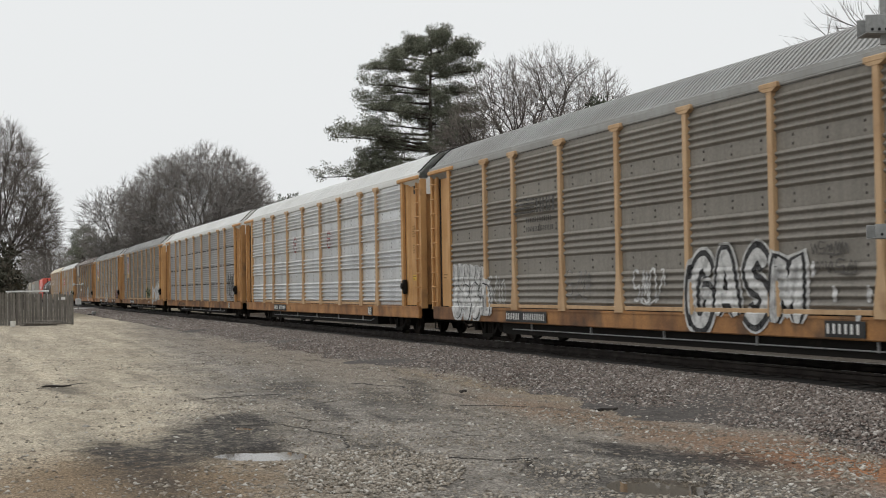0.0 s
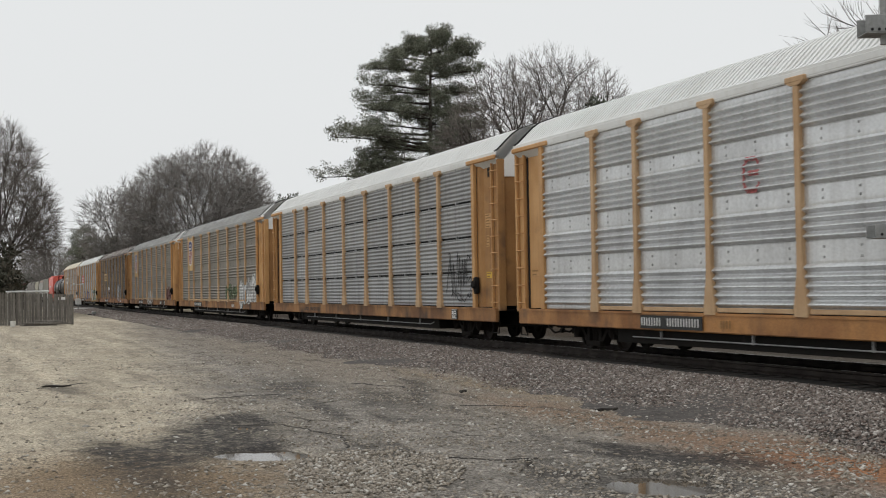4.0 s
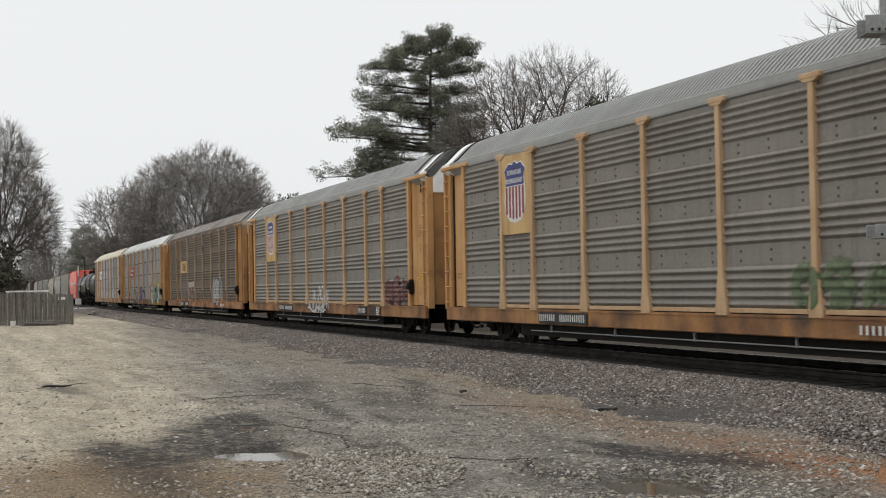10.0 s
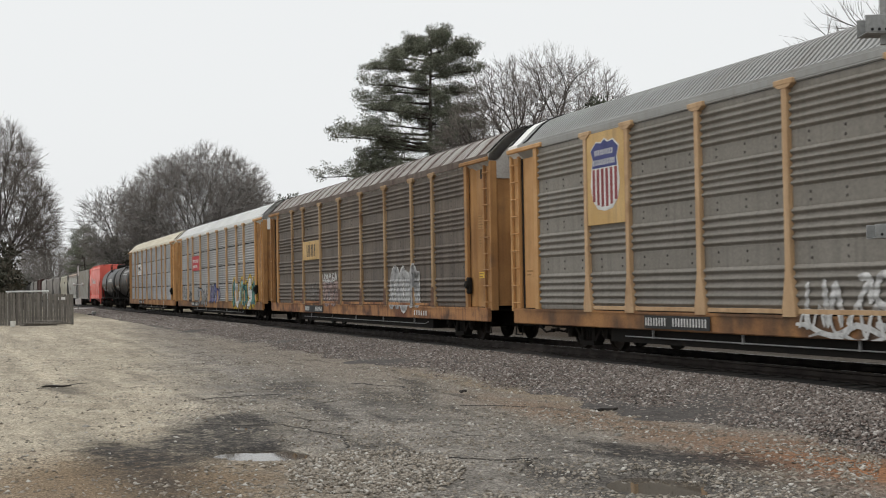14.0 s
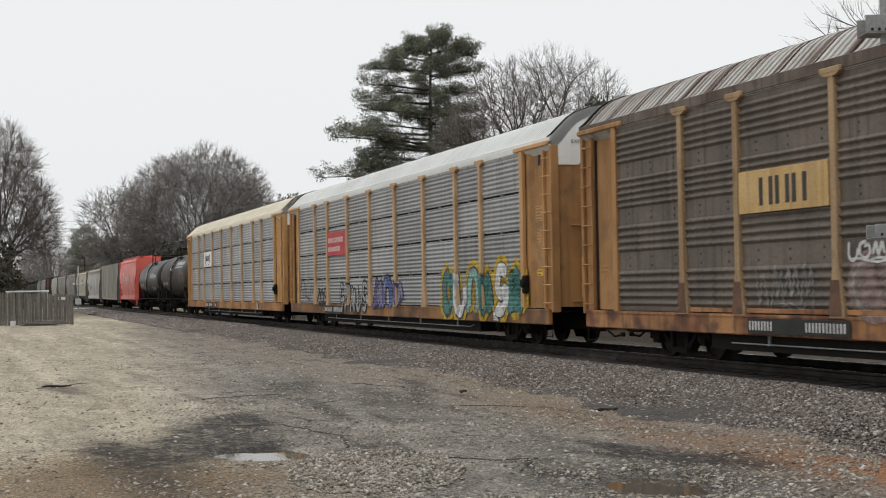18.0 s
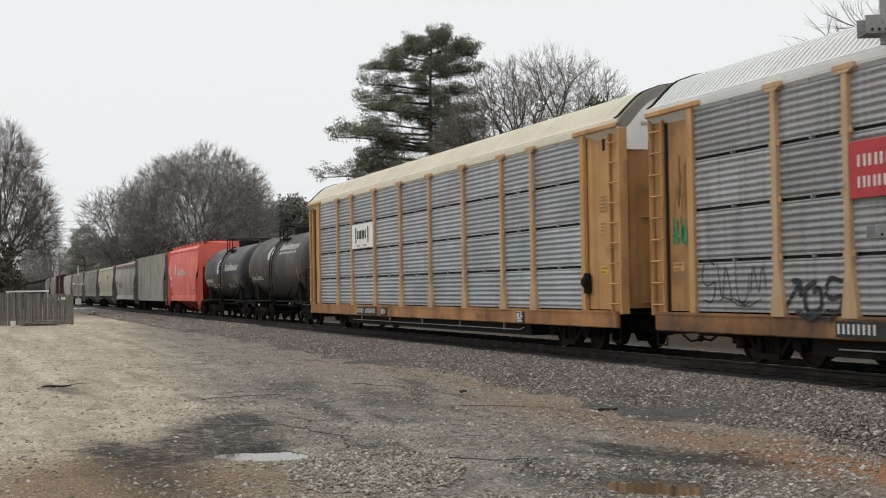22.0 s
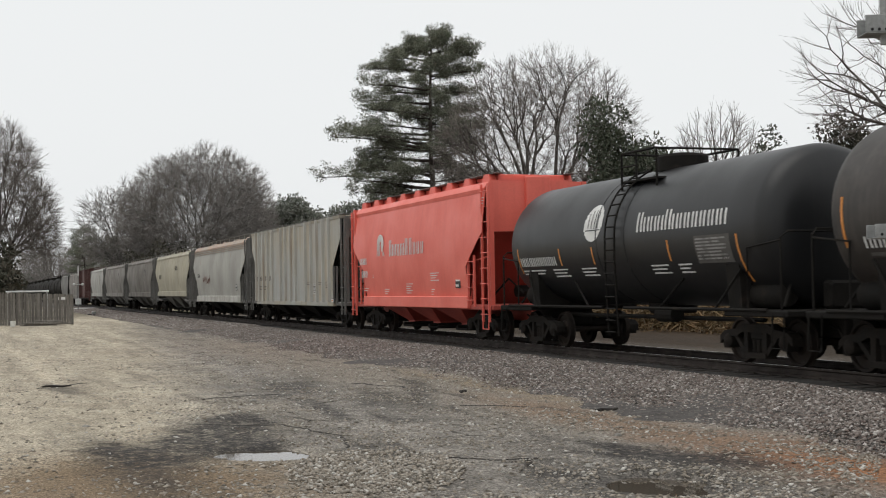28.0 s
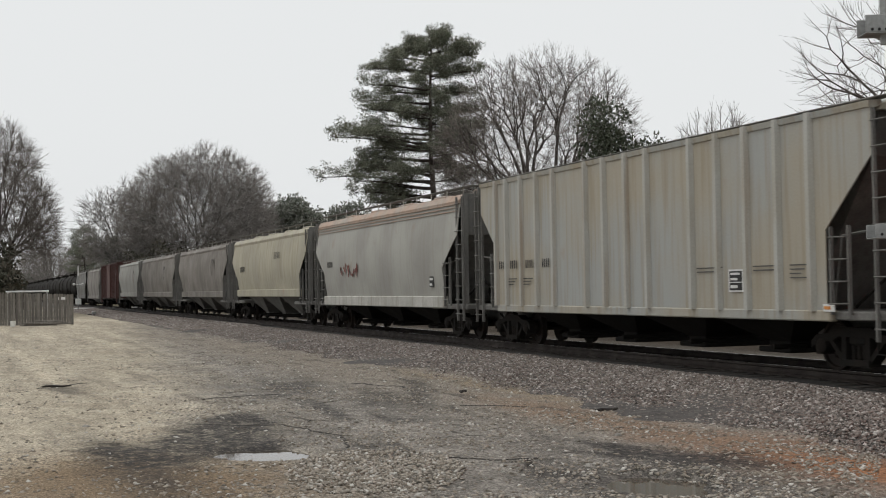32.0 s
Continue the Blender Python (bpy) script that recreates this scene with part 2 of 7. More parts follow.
# ---------------------------------------------------------------- building blocks
class Build:
    """Collects the faces of one part."""

    def __init__(self):
        self.v, self.f = [], []

    def box(self, x0, x1, y0, y1, z0, z1):
        k = len(self.v)
        self.v += [(x, y, z) for z in (z0, z1) for x, y in ((x0, y0), (x1, y0), (x1, y1), (x0, y1))]
        self.f += [tuple(k + i for i in q) for q in ((3, 2, 1, 0), (4, 5, 6, 7), (0, 1, 5, 4), (1, 2, 6, 5), (2, 3, 7, 6), (3, 0, 4, 7))]
        return self

    def slab(self, x0, x1, y0, y1, z0, z1, c=0.01):
        """A box with chamfered edges."""
        for ax in (0,):
            pts = [(y0 + c, z0), (y1 - c, z0), (y1, z0 + c), (y1, z1 - c), (y1 - c, z1), (y0 + c, z1), (y0, z1 - c), (y0, z0 + c)]
            ym, zm = (y0 + y1) / 2, (z0 + z1) / 2
            ky, kz = max(0.0, 1 - 2 * c / max(1e-6, y1 - y0)), max(0.0, 1 - 2 * c / max(1e-6, z1 - z0))
            inner = [(ym + (y - ym) * ky, zm + (z - zm) * kz) for y, z in pts]
            self.loft([[(x0, y, z) for y, z in inner], [(x0 + c, y, z) for y, z in pts], [(x1 - c, y, z) for y, z in pts], [(x1, y, z) for y, z in inner]])
        return self

    def loft(self, rings, caps=True, closed=True):
        k, n = len(self.v), len(rings[0])
        for r in rings:
            self.v += [tuple(p) for p in r]
        for j in range(len(rings) - 1):
            for i in range(n if closed else n - 1):
                a, b = k + j * n + i, k + j * n + (i + 1) % n
                self.f.append((a, b, b + n, a + n))
        if caps and closed:
            self.f.append(tuple(range(k + n - 1, k - 1, -1)))
            self.f.append(tuple(range(k + (len(rings) - 1) * n, k + len(rings) * n)))
        return self

    def plate(self, pts, y0, y1):
        """A polygon in x and z (counter-clockwise seen from -y), from y0 to y1."""
        return self.loft([[(x, y1, z) for x, z in pts], [(x, y0, z) for x, z in pts]])

    def tube(self, path, r, n=6):
        path = [Vector(p) for p in path]
        rings = []
        for i, p in enumerate(path):
            d = (path[min(i + 1, len(path) - 1)] - path[max(i - 1, 0)]).normalized()
            s = d.cross(Vector((0, 0, 1)) if abs(d.z) < 0.9 else Vector((1, 0, 0))).normalized()
            w = s.cross(d)
            rr = r[i] if isinstance(r, (list, tuple)) else r
            rings.append([p + (s * math.cos(a) + w * math.sin(a)) * rr for a in (2 * math.pi * j / n for j in range(n))])
        return self.loft(rings)

    def turned(self, prof, n=20, axis="y", at=(0, 0, 0)):
        """prof: (along, radius) turned round an axis through at."""
        rings = []
        for s, r in prof:
            ring = []
            for j in range(n):
                a = 2 * math.pi * j / n
                c, d = r * math.cos(a), r * math.sin(a)
                p = {"x": (s, c, d), "y": (c, s, d), "z": (c, d, s)}[axis]
                ring.append((p[0] + at[0], p[1] + at[1], p[2] + at[2]))
            rings.append(ring)
        return self.loft(rings)

    def mesh(self, name, material, smooth=False):
        me = bpy.data.meshes.new(name)
        me.from_pydata(self.v, [], self.f)
        bm = bmesh.new()
        bm.from_mesh(me)
        bmesh.ops.recalc_face_normals(bm, faces=bm.faces)
        bm.to_mesh(me)
        bm.free()
        if smooth:
            me.shade_smooth()
            me.set_sharp_from_angle(angle=radians(38))
        me.materials.append(M[material] if isinstance(material, str) else material)
        return me


def piece(name, me, parent, at=(0, 0, 0), label="", turn=None):
    ob = new(name, me)
    ob.parent = parent
    ob.matrix_basis = Matrix.Translation(at) if turn is None else Matrix.Translation(at) @ turn
    return tagged(ob, label)


def part(name, build, material, parent, label="", at=(0, 0, 0), smooth=False, turn=None):
    return piece(name, build.mesh(name, material, smooth), parent, at, label, turn)


def thing(name, label, category, m, group="", kind=""):
    ob = new(name)
    ob.empty_display_size = 0.3
    ob.matrix_basis = m
    return tagged(ob, label, category, group, kind)


HALF = Matrix.Rotation(math.pi, 4, "Z")


# ---------------------------------------------------------------- running gear
WHEEL_R = 0.42
SPINNING = []      # wheelsets, with their places in their trucks


@lru_cache(None)
def wheelset_mesh():
    b = Build()
    for s in (-1, 1):
        prof = [(0.66, 0.08), (0.66, 0.20), (0.70, 0.24), (0.69, 0.36), (0.675, 0.385), (0.675, 0.44), (0.70, 0.445), (0.71, 0.42), (0.80, 0.415), (0.80, 0.37), (0.76, 0.35), (0.755, 0.22), (0.80, 0.17), (0.80, 0.08)]
        b.turned([(y * s, r) for y, r in prof], 28)
    b.turned([(-1.0, 0.07), (1.0, 0.07)], 10)
    return b.mesh("wheelset", "wheel", True)


@lru_cache(None)
def bearing_mesh():
    b = Build()
    b.turned([(-0.86, 0.05), (-0.86, 0.13), (-1.10, 0.13), (-1.13, 0.10), (-1.155, 0.03)], 14)
    return b.mesh("bearing_cap", "truck", True)


@lru_cache(None)
def sideframe_mesh():
    b = Build()
    y0, y1 = -1.10, -0.88
    top = [(-1.16, 0.36), (-1.16, 0.50), (-1.02, 0.60), (-0.62, 0.64), (-0.40, 0.74), (0.40, 0.74), (0.62, 0.64), (1.02, 0.60), (1.16, 0.50), (1.16, 0.36), (1.04, 0.46), (0.84, 0.50), (0.62, 0.50), (0.42, 0.58), (-0.42, 0.58), (-0.62, 0.50), (-0.84, 0.50), (-1.04, 0.46)]
    b.plate(top, y0, y1)
    for s in (-1, 1):
        b.plate([(s * x, z) for x, z in ((0.72, 0.52), (0.60, 0.52), (0.20, 0.14), (0.34, 0.14))], y0 + 0.02, y1)
        b.box(s * 0.30 - 0.06, s * 0.30 + 0.06, y0 + 0.01, y1, 0.2, 0.6)
        b.plate([(s * x, z) for x, z in ((0.84, 0.50), (1.04, 0.50), (1.02, 0.28), (0.86, 0.28))], y0 - 0.01, y1)
    b.plate([(-0.36, 0.12), (0.36, 0.12), (0.36, 0.22), (-0.36, 0.22)], y0 - 0.02, y1)
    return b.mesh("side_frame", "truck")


@lru_cache(None)
def spring_mesh():
    b = Build()
    for x in (-0.14, 0.0, 0.14):
        b.turned([(0.22 + 0.04 * k, 0.062 if k % 2 else 0.05) for k in range(7)], 10, "z", (x, 0, 0))
    return b.mesh("spring", "truck", True)


@lru_cache(None)
def bolster_mesh():
    b = Build()
    b.slab(-0.22, 0.22, -1.06, 1.06, 0.44, 0.66, 0.04)
    b.turned([(0.66, 0.20), (0.74, 0.18)], 14, "z")
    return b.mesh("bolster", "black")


def truck(car, x):
    t = piece("truck", bolster_mesh(), car, (x, 0, 0), "two-axle cast steel freight truck")
    for turn in (None, HALF):
        piece("side_frame", sideframe_mesh(), t, turn=turn)
        piece("spring", spring_mesh(), t, (0, -0.99 if turn is None else 0.99, 0))
    for dx in (-0.89, 0.89):
        w = piece("wheelset", wheelset_mesh(), t, (dx, 0, WHEEL_R))
        SPINNING.append((w, dx))
        for turn in (None, HALF):
            piece("bearing_cap", bearing_mesh(), t, (dx, 0, WHEEL_R), turn=turn)
    return t


@lru_cache(None)
def coupler_mesh():
    b = Build()
    b.slab(-0.9, 0.0, -0.11, 0.11, 0.70, 0.92, 0.02)
    b.plate([(0.0, 0.62), (0.30, 0.64), (0.36, 0.80), (0.30, 0.98), (0.0, 1.0)], -0.15, 0.12)
    b.plate([(0.26, 0.60), (0.42, 0.64), (0.44, 0.96), (0.26, 1.0)], 0.02, 0.16)
    return b.mesh("coupler", "black")


@lru_cache(None)
def hose_mesh():
    b = Build()
    b.tube([(-0.2, -0.3, 0.72), (0.05, -0.33, 0.66), (0.22, -0.32, 0.42), (0.42, -0.25, 0.28), (0.6, -0.15, 0.32)], 0.028, 6)
    b.slab(0.56, 0.70, -0.19, -0.11, 0.28, 0.38, 0.015)
    return b.mesh("air_hose", "black", True)


def couple(car, half):
    for turn in (None, HALF):
        piece("coupler", coupler_mesh(), car, ((half - 0.35) * (1 if turn is None else -1), 0, 0), turn=turn)
        piece("air_hose", hose_mesh(), car, ((half - 0.5) * (1 if turn is None else -1), 0, 0), turn=turn)


@lru_cache(None)
def ladder_mesh(w, z0, z1, n, mat, r=0.018):
    b = Build()
    for x in (0, w):
        b.box(x - 0.022, x + 0.022, -0.03, 0.03, z0, z1)
    for i in range(n):
        z = z0 + (z1 - z0) * (i + 0.5) / n
        b.tube([(0, -0.02, z), (0.02, -0.07, z), (w - 0.02, -0.07, z), (w, -0.02, z)], r, 5)
    return b.mesh("ladder", mat)


# ---------------------------------------------------------------- markings
def bars(car, name, mat, x, y, z, chars, w, h, label="", gap=0.3):
    """Illegible lettering: one plain bar a character; a blank is a gap."""
    b = Build()
    cw = w / max(1, len(chars))
    for i, c in enumerate(chars):
        if c != " ":
            hh = h * (1.0 if c == "I" else 0.72)
            full = (1 - gap) * cw
            for q in (((0.0, 0.28), (0.72, 1.0)) if len(chars) > 1 else ((0.0, 1.0),)):
                b.box(x + i * cw + q[0] * full, x + i * cw + q[1] * full, y - 0.004, y, z, z + hh)
    return tagged(part(name, b, mat, car, label), kind="stuff")


def notice(car, x, y, z, w, h, mat="plate_black", ink="mark_white", rows=2, name="marking_plate", label=""):
    p = part(name, Build().slab(x, x + w, y - 0.006, y, z, z + h, 0.002), mat, car, label)
    for r in range(rows):
        zz = z + h * (r + 0.28) / rows
        k = 0.86 if r % 2 else 0.66
        part("lettering", Build().box(x + 0.08 * w, x + k * w, y - 0.009, y - 0.0055, zz, zz + 0.42 * h / rows), ink, p)
    return p


def outline(pts, r):
    """The polygon pts, in x and z, grown outwards by r."""
    out, n = [], len(pts)
    cx, cz = sum(p[0] for p in pts) / n, sum(p[1] for p in pts) / n
    for x, z in pts:
        d = math.hypot(x - cx, z - cz) or 1
        out.append((x + (x - cx) / d * r, z + (z - cz) / d * r))
    return out


def ribbon(b, pts, w, y):
    """A brush stroke through pts, in x and z, lying in the plane y."""
    n = len(pts)
    side = []
    for i, (x, z) in enumerate(pts):
        ax, az = pts[max(i - 1, 0)]
        bx, bz = pts[min(i + 1, n - 1)]
        d = math.hypot(bx - ax, bz - az) or 1
        k = w * (0.5 if 0 < i < n - 1 else 0.25)
        side.append(((x - (bz - az) / d * k, z + (bx - ax) / d * k), (x + (bz - az) / d * k, z - (bx - ax) / d * k)))
    b.loft([[(l[0], y, l[1]), (r[0], y, r[1]), (r[0], y + 0.003, r[1]), (l[0], y + 0.003, l[1])] for l, r in side])


STYLE = {}     # the side sheets' kind of each car


def side_depth(style):
    """Heights and how far the side sheets stand out there."""
    if style == "grouped":
        return wave(style)
    out = []
    for k in range(4):
        out += [(z + 0.96 + k * 0.962, d) for z, d in slat_wave(SLAT_H, 7)]
    return out


def paint(name, b, mat, parent, label="", y=0.0):
    """Sprayed paint: on an auto rack's side it follows the corrugated sheets."""
    me = b.mesh(name, mat)
    root = parent
    while root.parent:
        root = root.parent
    style = STYLE.get(root.name)
    if style and y < -1.5:
        prof = side_depth(style)
        bm = bmesh.new()
        bm.from_mesh(me)
        lo, hi = min(v.co.z for v in bm.verts), max(v.co.z for v in bm.verts)
        for z, d in prof:
            if lo < z < hi:
                bmesh.ops.bisect_plane(bm, geom=bm.verts[:] + bm.edges[:] + bm.faces[:], plane_co=(0, 0, z), plane_no=(0, 0, 1))
        wl, wr = min(v.co.x for v in bm.verts), max(v.co.x for v in bm.verts)
        for rib in RIBS:
            for e in (-0.115, -0.09, 0.09, 0.115):
                if wl < rib + e < wr:
                    bmesh.ops.bisect_plane(bm, geom=bm.verts[:] + bm.edges[:] + bm.faces[:], plane_co=(rib + e, 0, 0), plane_no=(1, 0, 0))
        bmesh.ops.bisect_plane(bm, geom=bm.verts[:] + bm.edges[:] + bm.faces[:], plane_co=(0, 0, 0.575), plane_no=(0, 0, 1), clear_inner=True)
        zs, ds = [p[0] for p in prof], [p[1] for p in prof]
        most = max(ds)
        for v in bm.verts:
            lift = YS - v.co.y
            base = -1.556 if v.co.z < zs[0] else -SIDE + 0.02 - 0.62 * most - 0.38 * float(np.interp(v.co.z, zs, ds))
            if any(abs(v.co.x - rib) < 0.1 for rib in RIBS[1:-1]):
                base = -1.592
            v.co.y = base - 0.003 - lift
        bm.to_mesh(me)
        bm.free()
    return piece(name, me, parent, (0, 0, 0), label)


def face(b, pts, y):
    k = len(b.v)
    b.v += [(x, y, z) for x, z in pts]
    b.f.append(tuple(range(k, k + len(pts))))


def scribble(car, x, z, w, h, mat, y, seed, n=5, line_w=0.05, label="sprayed scrawl"):
    rnd = random.Random(seed)
    b = Build()
    for i in range(n):
        x0, z0, up = x + w * (i + 0.2) / n, z + h * rnd.random(), 1
        st = []
        for q in range(7):
            st.append((x0, z0))
            x0 += w / n * (0.36 * rnd.random() - 0.08)
            z0 = z + h * (0.85 * rnd.random() + 0.15) if up else z + h * 0.4 * rnd.random()
            up = not up
        fine = []
        for (ax, az), (bx, bz) in zip(st, st[1:]):
            for s in range(4):
                k = s / 4
                k = k * k * (3 - 2 * k)
                fine.append((ax + (bx - ax) * s / 4, az + (bz - az) * k))
        ribbon(b, fine + [st[-1]], line_w, y - 0.003 - 0.001 * i)
    return paint("graffiti", b, mat, car, label, y)


# strokes of hand-drawn shapes in a unit box; the small letters name loops, arches, hooks and spikes
HAND = {
    "A": (((0.04, 0.0), (0.36, 0.96), (0.62, 0.96), (0.96, 0.0)), ((0.22, 0.34), (0.78, 0.34))),
    "G": (((0.9, 0.78), (0.6, 1.0), (0.2, 0.86), (0.07, 0.46), (0.24, 0.06), (0.66, 0.0), (0.9, 0.2), (0.9, 0.46), (0.56, 0.46)),),
    "M": (((0.04, 0.0), (0.14, 0.98), (0.5, 0.34), (0.86, 0.98), (0.97, 0.0)),),
    "S": (((0.9, 0.82), (0.5, 1.0), (0.12, 0.78), (0.3, 0.56), (0.76, 0.44), (0.9, 0.2), (0.5, 0.0), (0.08, 0.14)),),
    "a": (((0.06, 0.0), (0.14, 0.8), (0.5, 1.0), (0.86, 0.8), (0.94, 0.0)),),
    "b": (((0.62, 0.95), (0.12, 0.78), (0.08, 0.3), (0.5, 0.02), (0.92, 0.3), (0.82, 0.76), (0.46, 0.66)),),
    "c": (((0.04, 0.96), (0.32, 0.08), (0.56, 0.86), (0.94, 0.04)),),
    "d": (((0.16, 1.0), (0.2, 0.3), (0.5, 0.0), (0.86, 0.2), (0.96, 0.66)),),
    "e": (((0.05, 0.1), (0.5, 0.55), (0.95, 0.96)), ((0.5, 0.98), (0.95, 0.96), (0.96, 0.5))),
    "f": (((0.02, 0.26), (0.25, 0.86), (0.5, 0.26), (0.75, 0.86), (0.98, 0.3)),),
    "g": (((0.08, 0.0), (0.36, 1.0), (0.55, 0.24), (0.8, 0.92), (0.96, 0.0)),),
    "h": (((0.06, 0.0), (0.1, 0.92), (0.34, 0.5), (0.5, 1.0), (0.66, 0.5), (0.9, 0.92), (0.95, 0.0)), ((0.1, 0.2), (0.9, 0.24))),
    "i": (((0.5, 0.0), (0.46, 0.5), (0.54, 1.0)),),
    "j": (((0.9, 0.9), (0.3, 1.0), (0.08, 0.6), (0.4, 0.42), (0.9, 0.5), (0.7, 0.06), (0.1, 0.1)),),
}


def hand_strokes(text, x, z, w, h, inset, rnd):
    """The strokes of a word as smooth lines in x and z, each letter a little different."""
    cell, out = w / len(text), []
    for i, c in enumerate(text):
        lean, dz, hh = rnd.uniform(-0.08, 0.10) * cell, rnd.uniform(-0.04, 0.04) * h, rnd.uniform(0.92, 1.04)
        for st in HAND[c]:
            p = [(x + cell * i + inset + (cell - 1.2 * inset) * a + lean * b_, z + inset + dz + (h - 2 * inset) * b_ * hh) for a, b_ in st]
            fine = []
            for k in range(len(p) - 1):
                p0, p1, p2, p3 = p[max(k - 1, 0)], p[k], p[k + 1], p[min(k + 2, len(p) - 1)]
                for q in range(5):
                    t = q / 5
                    fine.append(tuple(0.5 * (2 * b1 + (c1 - a1) * t + (2 * a1 - 5 * b1 + 4 * c1 - d1) * t * t + (3 * b1 - a1 - 3 * c1 + d1) * t ** 3) for a1, b1, c1, d1 in zip(p0, p1, p2, p3)))
            out.append((i, fine + [p[-1]]))
    return out


def bubble(car, text, x, z, w, h, fill, line, y, seed, thick=0.3, edge=0.07, halo=None, rim=0.14, shine=None, label="spray-painted graffiti"):
    """Fat letters: a halo where given, a dark contour, the fill, and a lighter sheen on the upper strokes."""
    rnd = random.Random(seed)
    fills = fill if isinstance(fill, tuple) else (fill,)
    lines = hand_strokes(text, x, z, w, h, thick / 2 + edge, rnd)
    root = None
    layers = [(halo, thick + 2 * edge + 2 * rim, "overspray")] if halo else []
    layers.append((line, thick + 2 * edge, "contour"))
    for mat, width, name in layers:
        b = Build()
        for k, (i, st) in enumerate(lines):
            ribbon(b, st, width * rnd.uniform(0.92, 1.08), y - 0.0004 * k)
        ob = paint("graffiti" if root is None else name, b, mat, root or car, label if root is None else "", y)
        root, y = root or ob, y - 0.007
    for f, mat in enumerate(fills):
        b, some = Build(), False
        for k, (i, st) in enumerate(lines):
            if i % len(fills) == f:
                ribbon(b, st, thick * rnd.uniform(0.85, 1.1), y - 0.0004 * k)
                some = True
        if some:
            paint("paint_fill", b, mat, root, "", y)
    if shine:
        b = Build()
        for k, (i, st) in enumerate(lines):
            half = st[: max(3, len(st) // 2)] if k % 2 else st[len(st) // 3:]
            ribbon(b, [(px_ + 0.03, pz_ + 0.03) for px_, pz_ in half], thick * 0.42, y - 0.007 - 0.0004 * k)
        paint("sheen", b, shine, root, "", y)
    return root


def scrawl(car, text, x, z, w, h, mat, y, seed, line_w=0.06, label="sprayed scrawl"):
    """A quick tag in thin lines."""
    rnd = random.Random(seed)
    b = Build()
    for k, (i, st) in enumerate(hand_strokes(text, x, z, w, h, line_w / 2, rnd)):
        ribbon(b, st, line_w * rnd.uniform(0.8, 1.2), y - 0.003 - 0.0006 * k)
    for k in range(2):
        a = x + w * rnd.uniform(0.0, 0.5)
        ribbon(b, [(a + w * 0.1 * q, z + h * (0.05 + 0.1 * math.sin(q * 1.3 + k))) for q in range(6)], line_w * 0.8, y - 0.012 - 0.001 * k)
    return paint("graffiti", b, mat, car, label, y)


def letters(text, parent, x, y, z, w, h, mat, grow=0.0, name="lettering", label=""):
    """Words in the built-in font, w wide and h high, on a wall that faces -y."""
    cu = bpy.data.curves.new(name, "FONT")
    cu.body, cu.extrude, cu.offset, cu.resolution_u = text, 0.002, grow, 3
    tmp = bpy.data.objects.new(name, cu)
    me = bpy.data.meshes.new_from_object(tmp)
    bpy.data.objects.remove(tmp)
    xs, ys = [v.co.x for v in me.vertices], [v.co.y for v in me.vertices]
    lx, ly = min(xs), min(ys)
    sx, sy = w / (max(xs) - lx), h / (max(ys) - ly)
    me.transform(Matrix(((sx, 0, 0, x - lx * sx), (0, 0, -1, y), (0, sy, 0, z - ly * sy), (0, 0, 0, 1))))
    me.materials.clear()
    me.materials.append(M[mat])
    ob = new(name, me)
    ob.parent = parent
    return tagged(ob, label)


# ---------------------------------------------------------------- auto racks
RIBS = (-11.85, -9.05, -7.1, -4.28, -1.43, 1.43, 4.28, 7.1, 9.05, 11.85)
SIDE = 1.50
Z0, Z1 = 0.94, 4.79


def wave(style, amp=1.0):
    """The profile of a side sheet from bottom to top: (z, depth)."""
    out = []
    if style == "grouped":
        spans = ((0.95, 1.03, 0), (1.03, 1.79, 5), (1.79, 2.15, 0), (2.15, 2.74, 4), (2.74, 3.06, 0), (3.06, 3.72, 5), (3.72, 4.00, 0), (4.00, 4.68, 5), (4.68, 4.78, 0))
        for a, b, n in spans:
            if n:
                for i in range(n):
                    d = (b - a) / n
                    out += [(a + d * (i + k), e) for k, e in ((0.0, 0.0), (0.12, 0.010), (0.24, 0.036), (0.36, 0.057), (0.46, 0.062), (0.58, 0.052), (0.72, 0.028), (0.86, 0.007))]
            else:
                out += [(a + 0.02, 0.010), (b - 0.02, 0.010)]
        out = [(Z0, 0.0)] + [(z, d * amp) for z, d in out] + [(Z1, 0.0)]
    return out


@lru_cache(None)
def sheet_mesh(w, mat, style):
    """One bay of side sheeting, w wide, seen from -y; its face lies near y = 0."""
    b = Build()
    prof = wave(style, 1.15 if mat == "silver" else 0.85)
    xs = (0.0, w)
    b.loft([[(x, -d, z) for z, d in prof] + [(x, 0.03, z) for z in (Z1, Z0)] for x in xs])
    return b.mesh("side_sheet", mat)


SLAT_H = 0.905


def slat_wave(h, n):
    prof = []
    for i in range(n):
        d = (h - 0.06) / n
        prof += [(0.03 + d * (i + k), e) for k, e in ((0.08, 0.0), (0.28, 0.017), (0.48, 0.029), (0.66, 0.024), (0.90, 0.0))]
    return [(0.0, 0.012), (0.025, 0.012)] + prof + [(h - 0.025, 0.012), (h, 0.012)]


@lru_cache(None)
def slat_mesh(w, h, mat, n):
    b = Build()
    prof = slat_wave(h, n)
    b.loft([[(x, -d, z) for z, d in prof] + [(x, 0.03, z) for z in (h, 0.0)] for x in (0.0, w)])
    return b.mesh("side_sheet", mat)


